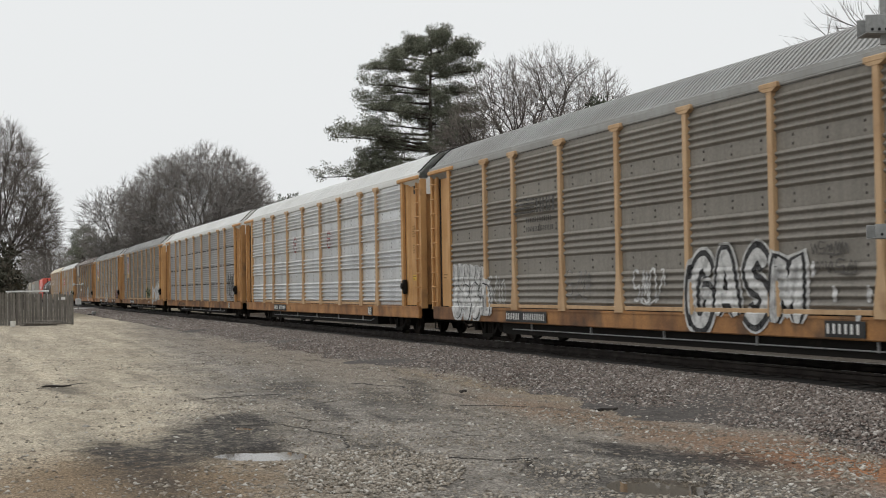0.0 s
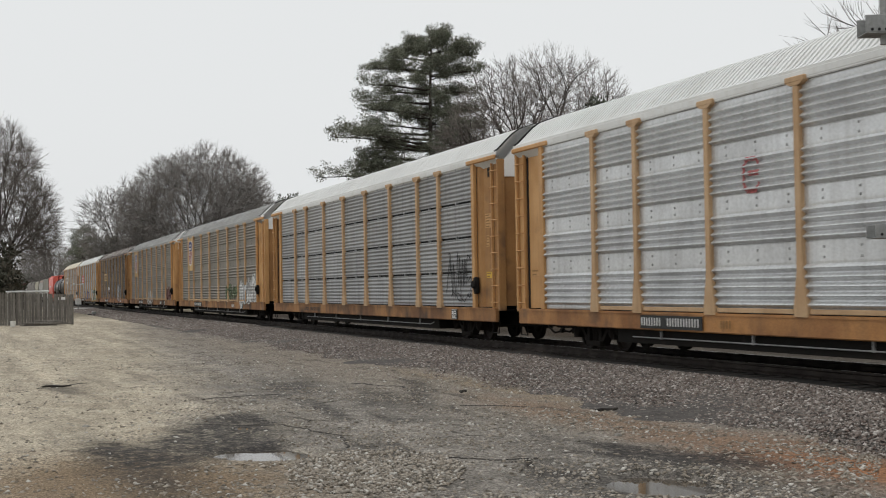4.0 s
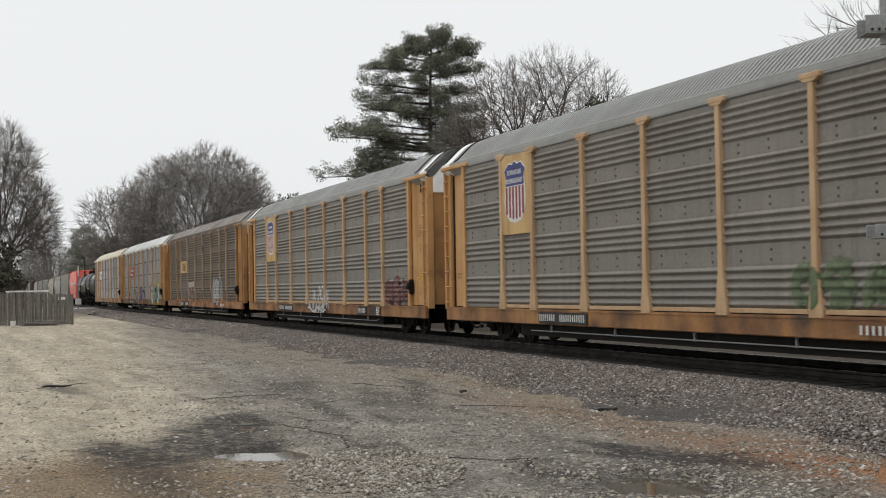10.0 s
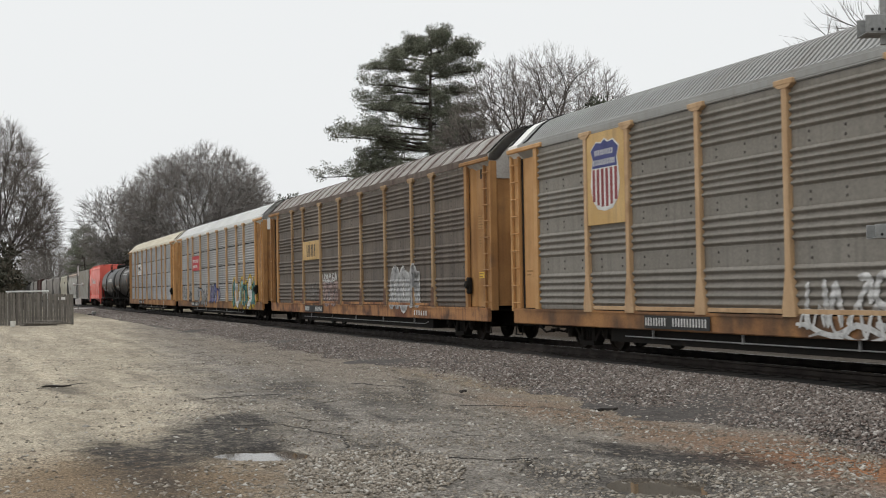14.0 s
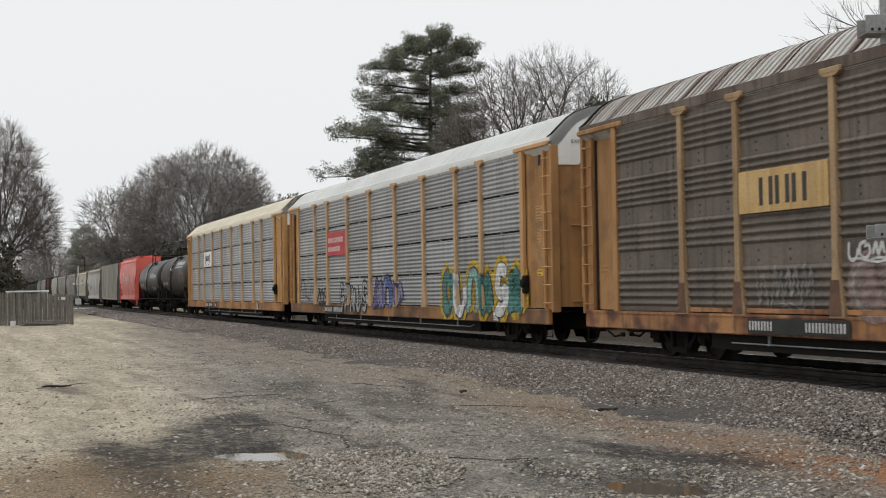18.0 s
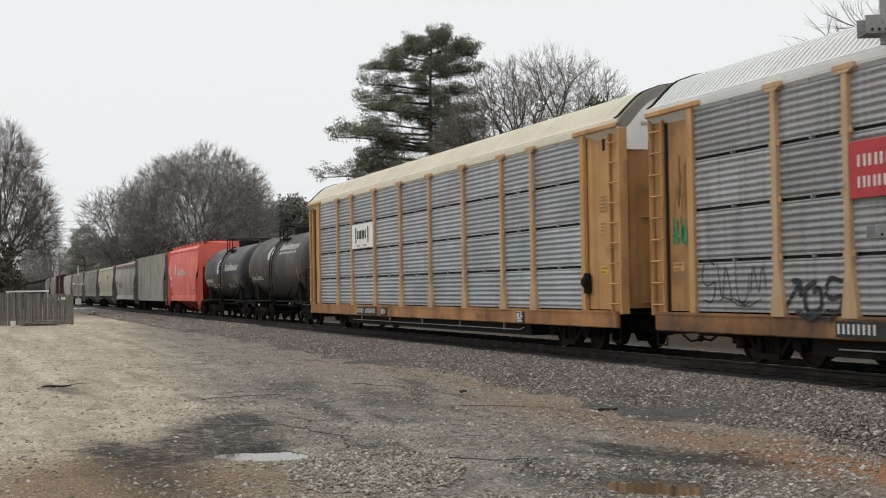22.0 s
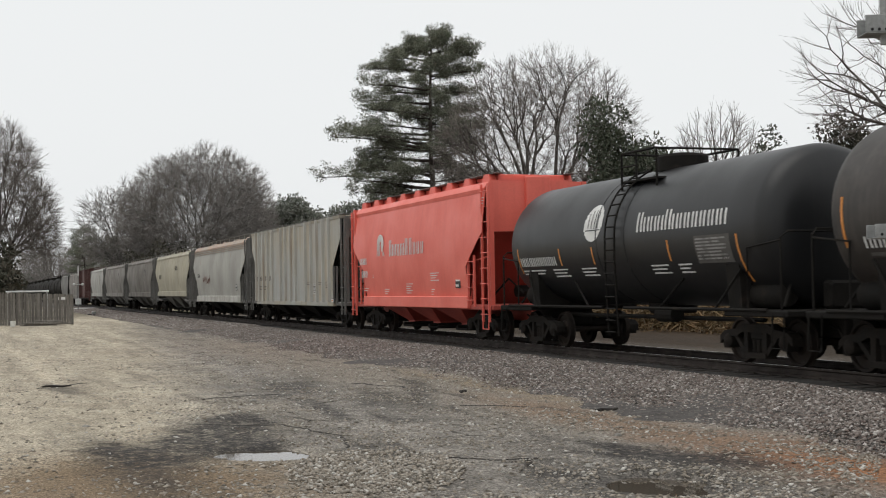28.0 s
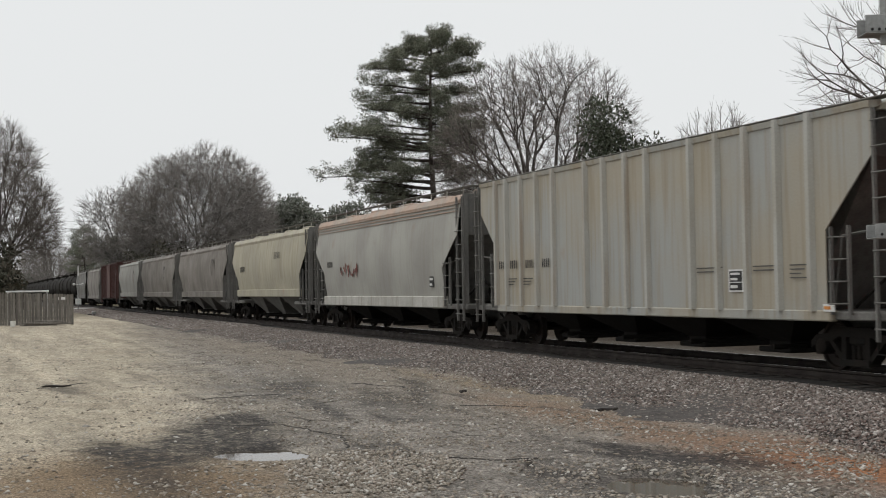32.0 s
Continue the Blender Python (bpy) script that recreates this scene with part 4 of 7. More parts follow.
bubble(car, "abh", 4.6, 0.62, 3.0, 1.65, "spray_silver", "spray_white", YS, 54, 0.40, 0.05, label="large silver graffiti")

# seventh: grey stacked sheets, red sign, colourful graffiti
car = join(auto_rack("grey stacked-sheet auto rack with red sign and colourful graffiti", "stacked", "zinc", "roof_white", cap="white", white_ends=False), FIRST - 5 * PITCH)
p = part("sign_board", Build().slab(-7.0, -4.4, -SIDE - 0.075, -SIDE - 0.04, 2.74, 3.62, 0.006), "sign_red", car, "red sign board with white blocks")
bars(p, "lettering", "mark_white", -6.8, -SIDE - 0.076, 3.22, "xxxxxxxx", 2.15, 0.26, gap=0.25)
bars(p, "lettering", "mark_white", -6.8, -SIDE - 0.076, 2.90, "xxxxxxx", 1.7, 0.24, gap=0.25)
sill_plate(car, -7.4, 2.5, "xxxx xxxxx", "plate_black")
stencil(car, 9.9)
bubble(car, "bdacjh", 5.8, 0.60, 6.0, 1.52, ("spray_teal", "spray_white", "spray_aqua", "spray_teal", "spray_white", "spray_teal"), "spray_slate", YS, 61, 0.32, 0.05, "spray_gold", 0.17, label="teal, white and yellow graffiti")
bubble(car, "gaf", -1.3, 0.62, 3.4, 1.3, ("spray_purple", "spray_blue", "spray_purple"), "spray_black", YS, 62, 0.36, 0.04, shine="spray_lilac", label="purple and blue graffiti")
bubble(car, "jegdj", -5.6, 0.55, 3.8, 1.2, "spray_silver", "spray_black", YS, 63, 0.15, 0.075, label="silver graffiti with black contours")
scrawl(car, "ebj", -9.0, 0.9, 1.7, 0.65, "spray_black", YS, 64, 0.09)
scrawl(car, "jcdf", -11.6, 1.1, 2.2, 0.8, "spray_black", YS, 65, 0.025)
scribble(car, -12.8, 2.7, 0.6, 1.3, "mark_tan", -1.375, 66, 4, 0.03)
scribble(car, -12.85, 2.2, 0.6, 0.6, "spray_green", -1.377, 67, 4, 0.05)

# eighth: pale stacked sheets under a cream roof
car = join(auto_rack("pale silver auto rack with ochre ribs and cream roof", "stacked", "pale_zinc", "roof_cream", cap="white", white_ends=False), FIRST - 6 * PITCH + 0.2)
p = part("sign_board", Build().slab(-7.0, -4.4, -SIDE - 0.06, -SIDE - 0.03, 2.90, 3.74, 0.006), "white", car, "white sign board with dark blocks")
bars(p, "lettering", "mark_dark", -6.25, -SIDE - 0.076, 3.22, "III", 1.1, 0.3, gap=0.2)
bars(p, "lettering", "mark_dark", -6.5, -SIDE - 0.076, 3.08, "I", 0.08, 0.55, gap=0)
bars(p, "lettering", "mark_dark", -5.0, -SIDE - 0.076, 3.08, "I", 0.08, 0.55, gap=0)
bars(p, "lettering", "mark_dark", -6.3, -SIDE - 0.076, 2.96, "xx   xx", 1.2, 0.09)
sill_plate(car, -6.4, 2.2)
sill_plate(car, -3.5, 0.5, "xx")
sill_plate(car, 5.2, 0.8, "xxx", None, "mark_tan")
stencil(car, 8.0)


# ---------------------------------------------------------------- covered hoppers
def strip_sheet(levels, thick=0.02, n=14):
    """A side sheet that faces -y from levels of (z, x0, x1, half width)."""
    b = Build()
    rings = []
    for z, x0, x1, w in levels:
        rings.append([(x0 + (x1 - x0) * i / n, -w, z) for i in range(n + 1)] + [(x1 - (x1 - x0) * i / n, -w + thick, z) for i in range(n + 1)])
    return b.loft(rings)


def hopper_car(label, length, body, end, style="curved", top=4.25, chutes=3, chute_mat=None, roof_mat=None, sill_z=1.05, sill_mat=None, coaming=False, ribs_at=(), rib_mat=None, eave=None, cut=(0.85, 2.15, 2.05, 2.95)):
    car = thing("covered_hopper_car", label, "train car", pose(0, YC, RZ), "cars of the freight train")
    h = length / 2
    x_top, x_low = h - cut[0], h - cut[1]          # the side sheet at its top and below the cut-out
    zc, zd = cut[2], cut[3]
    eave = top - 0.3 if eave is None else eave
    if style == "curved":
        def width(z):
            k = (z - sill_z) / (eave - sill_z)
            return 1.34 + 0.20 * math.sin(math.pi * min(1, max(0, 0.08 + 0.84 * k)))
    else:
        def width(z):
            return 1.50
    levels = []
    zs = sorted({sill_z, 1.4, 1.75, zc, zc + (zd - zc) * 0.35, zc + (zd - zc) * 0.7, zd, zd + (eave - zd) * 0.4, zd + (eave - zd) * 0.75, eave})
    for z in zs:
        x = x_low if z <= zc else (x_top if z >= zd else x_low + (x_top - x_low) * (z - zc) / (zd - zc))
        levels.append((z, -x, x, width(z)))
    for turn in (None, HALF):
        part("side_sheet", strip_sheet(levels), body, car, smooth=True, turn=turn)
        b = Build().slab(-x_low - 0.1, x_low + 0.1, -1.52, -1.36, sill_z - 0.16, sill_z + (0.18 if style == "curved" else 0.02), 0.02)
        part("side_sill", b, sill_mat or body, car, turn=turn)
        b = Build().loft([[(x, -y, z) for y, z in ((width(eave) + 0.03, eave - 0.10), (width(eave) + 0.05, eave), (1.30, max(top - 0.12, eave + 0.02)), (1.26, top - 0.14), (width(eave) - 0.04, eave - 0.12))] for x in (-x_top, x_top)])
        part("top_chord", b, roof_mat or body, car, turn=turn)
    b = Build()
    core = [(0.95, x_low - 1.4, 0.9), (zd, x_top - 0.25, 1.28), (top - 0.14, x_top - 0.06, 1.28)]
    b.loft([[(-x, -w, z), (x, -w, z), (x, w, z), (-x, w, z)] for z, x, w in core])
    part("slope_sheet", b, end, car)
    b = Build().loft([[(x, y, z) for y, z in ((-1.34, top - 0.22), (-1.30, top - 0.12), (-0.7, top - 0.03), (0.0, top), (0.7, top - 0.03), (1.30, top - 0.12), (1.34, top - 0.22))] for x in (-x_top - 0.05, x_top + 0.05)])
    roof = part("roof", b, roof_mat or body, car)
    n = 9 if coaming else 12
    deck_y = 1.30 if style == "flat" else 1.05
    if coaming:
        bracket = Build().plate([(-0.40, top - 0.24), (0.40, top - 0.24), (0.16, top + 0.10), (-0.16, top + 0.10)], -0.10, 0.10).mesh("walkway_bracket", body)
    else:
        bracket = Build().tube([(0, 0, top - 0.2), (0, 0, top + (0.0 if style == "flat" else 0.12))], 0.018, 5).mesh("walkway_bracket", "hop_sill")
    for i in range(n):
        x = -x_top + 0.4 + (2 * x_top - 0.8) * i / (n - 1)
        for s in (-1, 1):
            piece("walkway_bracket", bracket, roof, (x, s * (1.12 if coaming else deck_y + 0.1), 0))
    deck_z = top + (0.09 if coaming else (-0.04 if style == "flat" else 0.10))
    if coaming:
        part("coaming", Build().slab(-x_top + 0.1, x_top - 0.1, -0.98, 0.98, top - 0.16, top + 0.085, 0.02), body, roof)
    for s in (-1, 1):
        part("roof_walkway", Build().slab(-x_top - 0.3, x_top + 0.3, s * deck_y - 0.14, s * deck_y + 0.14, deck_z, deck_z + 0.022, 0.008), "hop_end", roof)
    b = Build()
    for i in range(max(3, int(length // 3))):
        x = -x_top + 1.0 + (2 * x_top - 2.0) * i / (max(3, int(length // 3)) - 1)
        b.slab(x - 0.55, x + 0.55, -0.42, 0.42, top - 0.02, top + 0.12, 0.03)
    part("hatch_cover", b, roof_mat or body, roof)
    for x in ribs_at:
        for turn in (None, HALF):
            part("rib", Build().loft([[(x - 0.07, -1.50, z), (x - 0.05, -1.60, z), (x + 0.05, -1.60, z), (x + 0.07, -1.50, z)] for z in (sill_z, eave)]), rib_mat or body, car, turn=turn)
    span = 2 * (x_low - 1.2) / chutes
    for i in range(chutes):
        x = -x_low + 1.2 + span * (i + 0.5)
        b = Build().loft([[(x - a, -w, z), (x + a, -w, z), (x + a, w, z), (x - a, w, z)] for z, a, w in ((sill_z - 0.1, span * 0.5, 1.28), (0.42, 0.32, 0.62), (0.30, 0.32, 0.62))])
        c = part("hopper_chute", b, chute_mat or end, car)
        part("outlet_gate", Build().slab(x - 0.5, x + 0.5, -0.75, 0.75, 0.22, 0.32, 0.02).turned([(-1.0, 0.05), (1.0, 0.05)], 8, "y", (x + 0.35, 0, 0.34)), "black", c)
    # end platforms, ladders and braces
    for s, turn in ((1, None), (-1, HALF)):
        part("end_platform", Build().slab(x_low - 1.2, h - 0.42, -1.42, 1.42, 0.86, 1.0, 0.02).slab(x_low - 2.0, h - 0.4, -0.3, 0.3, 0.55, 0.88, 0.03), end, car, turn=turn)
        for y in (-1.42, 1.30):
            part("corner_post", Build().box(h - 0.62, h - 0.52, y, y + 0.12, 0.95, top - 0.12), body if coaming else end, car, turn=turn)
            part("brace", Build().tube([(x_low, y + 0.06, 1.0), (x_low + 0.25, y + 0.06, 2.2), (h - 0.6, y + 0.06, 2.3)], 0.025, 5), body if coaming else end, car, turn=turn)
        piece("ladder", ladder_mesh(0.46, 0.55, top - 0.2, 9, body if coaming else end, 0.013), car, (h - 0.98 if s > 0 else -h + 0.52, -1.47, 0))
        piece("ladder", ladder_mesh(0.46, 0.95, 2.35, 4, body if coaming else end, 0.013), car, (x_low + 0.1 if s > 0 else -x_low - 0.56, -1.47, 0))
        part("end_wall", Build().box(h - 0.66, h - 0.60, -1.32, 1.32, zd, top - 0.12).slab(h - 0.62, h - 0.5, -0.35, 0.35, zd, top, 0.02), body if coaming else end, car, turn=turn)
        part("brake_rigging", Build().turned([(-0.3, 0.16), (0.3, 0.16)], 12, "y", (x_low + 0.2, 0.2, 1.35)).tube([(x_low - 0.2, -0.8, 1.05), (x_low + 0.4, -0.4, 1.7), (h - 0.9, -0.3, 1.3)], 0.03, 5), "black", car, turn=turn)
        part("sill_step", Build().tube([(h - 1.0, -1.45, 0.9), (h - 1.0, -1.47, 0.36), (h - 0.6, -1.47, 0.36), (h - 0.6, -1.45, 0.9)], 0.02, 5), body if coaming else "black", car, turn=turn)
    for x in (-h + 2.05, h - 2.05):
        truck(car, x)
    couple(car, h)
    return car


def small_print(car, spots, y, mat="mark_white"):
    for x, z, w, rows in spots:
        b = Build()
        for r in range(rows):
            b.box(x, x + w * (1 - 0.18 * (r % 3)), y - 0.004, y, z - 0.07 * r, z - 0.07 * r + 0.022)
        tagged(part("lettering", b, mat, car), kind="stuff")


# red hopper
car = join(hopper_car("bright red covered hopper with white emblem and lettering blocks", 14.3, "red", "red_shaded", top=4.42, chutes=3, chute_mat="red_shaded", coaming=True), -134.15)
y = -1.545
b = Build()
for k in range(4):
    q = 1 - 0.22 * k
    arc = [(-2.90 + 0.34 * q * math.cos(a), 2.98 + 0.27 * q * math.sin(a)) for a in (math.pi * (1.0 - 1.4 * j / 9) for j in range(10))]
    ribbon(b, [(-3.30 + 0.10 * k, 2.56)] + arc, 0.055, y - 0.01)
for k in range(2):
    ribbon(b, [(-2.82 + 0.12 * k, 2.80), (-2.62 + 0.13 * k, 2.55)], 0.07, y - 0.01)
part("emblem", b, "mark_white", car, "white looped emblem")
bars(car, "lettering", "mark_white", -1.92, y - 0.008, 2.52, "IxxxxI", 2.0, 0.52, "white lettering blocks", 0.30)
bars(car, "lettering", "mark_white", 0.16, y - 0.008, 2.52, "Ixxx", 1.5, 0.52, "white lettering blocks", 0.42)
bars(car, "lettering", "mark_white", -5.35, -1.545, 2.31, "xxxx", 0.78, 0.30, gap=0.2)
bars(car, "lettering", "mark_white", -5.25, -1.525, 1.86, "xxxx", 0.72, 0.32, gap=0.2)
small_print(car, ((-5.0, 1.48, 0.5, 2), (-2.6, 1.44, 0.5, 3), (-0.3, 1.6, 0.6, 5), (2.0, 1.9, 0.75, 4), (2.1, 1.42, 0.25, 3), (-4.0, 2.0, 0.2, 3)), -1.505)
notice(car, 4.08, -1.475, 1.46, 0.40, 0.30)
small_print(car, ((6.15, 3.85, 0.22, 3),), -1.47)

# grey ribbed hopper
car = join(hopper_car("pale grey ribbed covered hopper with dark under-gear", 18.3, "hop_grey", "hop_end", "flat", 4.30, 4, "black", sill_z=1.0, sill_mat="hop_grey", rib_mat="hop_rib", eave=4.22, cut=(1.0, 2.2, 2.3, 3.4),
                      ribs_at=(-7.0, -6.3, -5.35, -4.4, -3.42, -1.7, -0.79, 0.22, 1.12, 2.85, 3.79, 4.74, 5.7, 6.62)), -150.45)
bars(car, "lettering", "mark_dark", -6.85, -1.525, 1.93, "xx xx  xxx xx", 3.2, 0.28, gap=0.35)
small_print(car, ((-6.3, 1.66, 0.6, 3), (-5.3, 1.66, 0.6, 3), (3.0, 1.75, 0.9, 2), (4.9, 1.75, 0.8, 2), (6.0, 1.75, 0.5, 4)), -1.525, "mark_faint")
part("notice_border", Build().slab(4.10, 4.58, -1.525, -1.515, 1.32, 1.72, 0.002), "mark_white", car)
notice(car, 4.14, -1.528, 1.50, 0.40, 0.19)
notice(car, 4.14, -1.528, 1.35, 0.40, 0.13, rows=1)
notice(car, 6.9, -1.53, 1.0, 0.3, 0.12, "mark_white", "orange", 1)

# pale curved hopper, red graffiti, rusty roof
car = join(hopper_car("pale grey curved-side covered hopper with rusty roof", 17.8, "hop_pale", "hop_end", "curved", 4.22, 3, "black", "hop_rust", sill_mat="hop_sill"), -168.5)
for z in (3.62, 3.72, 3.82):
    part("seam", Build().slab(-8.0, 8.0, -1.47, -1.44, z, z + 0.03, 0.006), "hop_rust", car)
scribble(car, -4.4, 1.9, 2.4, 0.6, "spray_rust", -1.56, 81, 5, 0.08)
bars(car, "lettering", "mark_faint", -6.2, -1.55, 2.3, "xxxx", 0.8, 0.3)
notice(car, 5.6, -1.5, 1.5, 0.36, 0.32)

# cream hopper
car = join(hopper_car("cream covered hopper with stained sides", 17.7, "hop_cream", "hop_end", "curved", 4.15, 3, "hop_end", sill_z=1.35), -186.3)
bars(car, "lettering", "mark_dark", 2.2, -1.56, 2.9, "xxx", 1.2, 0.4)
bars(car, "lettering", "mark_faint", -5.8, -1.55, 2.4, "xxxx", 1.2, 0.4)

# three dull hoppers
for x, length, mat in ((-204.7, 19.0, "hop_dull"), (-224.4, 20.2, "hop_dull"), (-243.1, 17.0, "hop_pale")):
    car = join(hopper_car("dull grey curved-side covered hopper", length, mat, "hop_end", "curved", 4.15, 3, "hop_end", sill_z=1.3), x)
    ring = [(4.6 + 0.5 * math.cos(a), 2.75 + 0.5 * math.sin(a)) for a in (0.5 * j for j in range(9))]
    b = Build()
    ribbon(b, ring, 0.14, -1.585)
    part("emblem", b, "mark_faint", car)


# ---------------------------------------------------------------- box car
def box_car(label, x):
    car = thing("box_car", label, "train car", pose(0, YC, RZ), "cars of the freight train")
    part("body", Build().slab(-7.9, 7.9, -1.45, 1.45, 0.95, 4.35, 0.05), "box_red", car)
    part("roof", Build().loft([[(x_, y, z) for y, z in ((-1.5, 4.34), (0, 4.55), (1.5, 4.34), (1.5, 4.28), (-1.5, 4.28))] for x_ in (-7.95, 7.95)]), "box_red", car)
    for i in range(16):
        xx = -7.7 + i * 15.4 / 15
        part("rib", Build().box(xx - 0.04, xx + 0.04, -1.51, -1.45, 1.0, 4.3), "box_red", car)
    part("sliding_door", Build().slab(-1.6, 1.6, -1.55, -1.46, 1.0, 4.2, 0.02), "box_red", car)
    part("underframe", Build().slab(-8.2, 8.2, -0.35, 0.35, 0.5, 0.95, 0.02), "black", car)
    for s in (-1, 1):
        piece("ladder", ladder_mesh(0.46, 0.6, 4.2, 9, "box_red"), car, (s * 7.4 - 0.23, -1.49, 0))
        truck(car, s * 6.0)
    couple(car, 8.6)
    return join(car, x)


box_car("oxide red box car with ribbed sides", -260.6)
car = join(hopper_car("dull grey curved-side covered hopper", 17.5, "hop_dull", "hop_end", "curved", 4.2, 3, "hop_end"), -278.2)


# ---------------------------------------------------------------- tank cars
def tank_car(label, length, r, mat, zc=2.68):
    car = thing("tank_car", label, "train car", pose(0, YC, RZ), "cars of the freight train")
    h = length / 2
    e = h - 0.75
    prof = [(-e, 0.02), (-e + 0.02, r * 0.4), (-e + 0.08, r * 0.68), (-e + 0.19, r * 0.88), (-e + 0.33, r * 0.97), (-e + 0.50, r)]
    prof += [(x, r) for x in np.linspace(-e + 1.4, e - 1.4, 7)] + [(-x, q) for x, q in reversed(prof)]
    part("tank", Build().turned(prof, 56, "x", (0, 0, zc)), mat, car, smooth=True)
    for x in (-0.75, 0.55):
        part("weld_band", Build().turned([(x - 0.03, r - 0.01), (x - 0.025, r + 0.008), (x + 0.025, r + 0.008), (x + 0.03, r - 0.01)], 56, "x", (0, 0, zc)), mat, car, smooth=True)
    for s in (-1, 1):
        part("saddle", Build().loft([[(s * (h - 2.2) + dx, y, z) for y, z in ((-1.25, 0.95), (1.25, 0.95), (1.32, zc - 0.55), (0.9, zc - r + 0.25), (-0.9, zc - r + 0.25), (-1.32, zc - 0.55))] for dx in (-0.22, 0.22)]), "black", car)
        part("end_platform", Build().slab(s * (h - 1.3) - 1.0, s * (h - 1.3) + 1.0, -1.45, 1.45, 0.88, 1.0, 0.02).slab(s * (h - 1.2) - 0.9, s * (h - 1.2) + 0.9, -0.3, 0.3, 0.5, 0.9, 0.02), "black", car)
        for y in (-1.45, 1.45):
            part("side_rail", Build().tube([(s * 0.5, y, 1.0), (s * (h - 0.9), y, 1.0)], 0.035, 6), "black", car)
            part("brace", Build().tube([(s * 1.6, y * 0.85, 0.98), (s * 2.5, y * 0.8, zc - 0.9)], 0.025, 5), "black", car)
            part("brace", Build().tube([(s * (h - 2.6), y, 1.0), (s * (h - 1.9), y * 0.9, zc - 0.75)], 0.025, 5), "black", car)
        part("end_railing", Build().tube([(s * (h - 0.5), -1.42, 1.0), (s * (h - 0.5), -1.42, 2.25), (s * (h - 0.45), -1.3, 2.35), (s * (h - 0.45), 1.3, 2.35), (s * (h - 0.5), 1.42, 2.25), (s * (h - 0.5), 1.42, 1.0)], 0.022, 6)
             .tube([(s * (h - 1.5), -1.44, 1.0), (s * (h - 1.5), -1.44, 2.1), (s * (h - 0.5), -1.42, 2.2)], 0.02, 5), "black", car)
        part("sill_step", Build().tube([(s * (h - 0.75), -1.45, 0.95), (s * (h - 0.75), -1.47, 0.35), (s * (h - 0.4), -1.47, 0.35), (s * (h - 0.4), -1.45, 0.95)], 0.02, 5), "black", car)
    # top fittings
    zt = zc + r
    dome = part("manway", Build().turned([(zt - 0.08, 0.54), (zt + 0.22, 0.54), (zt + 0.27, 0.50), (zt + 0.30, 0.3), (zt + 0.31, 0.02)], 24, "z", (0.55, 0, 0)), "black", car, smooth=True)
    part("valve", Build().turned([(zt, 0.12), (zt + 0.2, 0.12), (zt + 0.24, 0.07)], 12, "z", (-0.2, 0.2, 0)), "black", dome)
    for y0, y1 in ((-1.05, -0.58), (0.58, 0.95)):
        part("platform", Build().slab(-0.25, 1.3, y0, y1, zt - 0.30, zt - 0.25, 0.01), "black", car)
    rail = Build()
    for y in (-1.05, 0.9):
        rail.tube([(-0.25, y, zt - 0.5), (-0.25, y, zt + 0.30), (-0.2, y, zt + 0.34), (1.25, y, zt + 0.34), (1.3, y, zt + 0.30), (1.3, y, zt - 0.45)], 0.028, 6)
        rail.tube([(0.42, y, zt - 0.3), (0.42, y, zt + 0.34)], 0.022, 5)
        rail.tube([(-0.25, y, zt + 0.05), (0.42, y, zt + 0.05)], 0.02, 5)
    for x in (-0.25, 1.3):
        rail.tube([(x, -1.05, zt + 0.33), (x, 0.9, zt + 0.33)], 0.024, 5)
    part("safety_railing", rail, "black", car)
    lad = Build()
    la, lb = -0.12, 0.32
    for x in (la, lb):
        lad.tube([(x, -math.cos(a) * (r + 0.09), zc + math.sin(a) * (r + 0.09)) for a in (0.08 * j for j in range(0, 15))][::-1] + [(x, -r - 0.1, zc - 0.4), (x, -1.5, 0.4)], 0.022, 5)
    for j in range(16):
        a = 1.1 - 0.16 * j
        p = (-math.cos(a) * (r + 0.10), zc + math.sin(a) * (r + 0.10)) if a > 0 else (-r - 0.10, zc - 0.16 * 1.55 * (j - 6.9))
        if p[1] > 0.42:
            lad.tube([(la, p[0], p[1]), (lb, p[0], p[1])], 0.018, 5)
    part("ladder", lad, "black", car)
    for s in (-1, 1):
        part("air_reservoir", Build().turned([(-0.62, 0.05), (-0.58, 0.2), (-0.45, 0.26), (0.45, 0.26), (0.58, 0.2), (0.62, 0.05)], 14, "x", (s * (h - 1.7), -0.85, 1.26)), "black", car, smooth=True)
        part("brake_rigging", Build().slab(s * (h - 0.75) - 0.12, s * (h - 0.75) + 0.12, -0.35, 0.45, 1.0, 1.5, 0.05).tube([(s * (h - 0.9), -1.1, 1.05), (s * (h - 1.2), -0.6, 1.9), (s * (h - 1.3), 0.3, 1.3)], 0.03, 5), "black", car)
    part("underframe", Build().tube([(-h + 2.4, -0.5, 0.78), (h - 2.4, -0.5, 0.78)], 0.05, 6).slab(-0.4, 0.4, -0.4, 0.4, 0.85, zc - r + 0.15, 0.05).turned([(-0.9, 0.16), (-0.2, 0.16)], 12, "x", (1.6, -0.7, 0.85)), "black", car)
    for x in (-h + 1.85, h - 1.85):
        truck(car, x)
    couple(car, h)
    return car


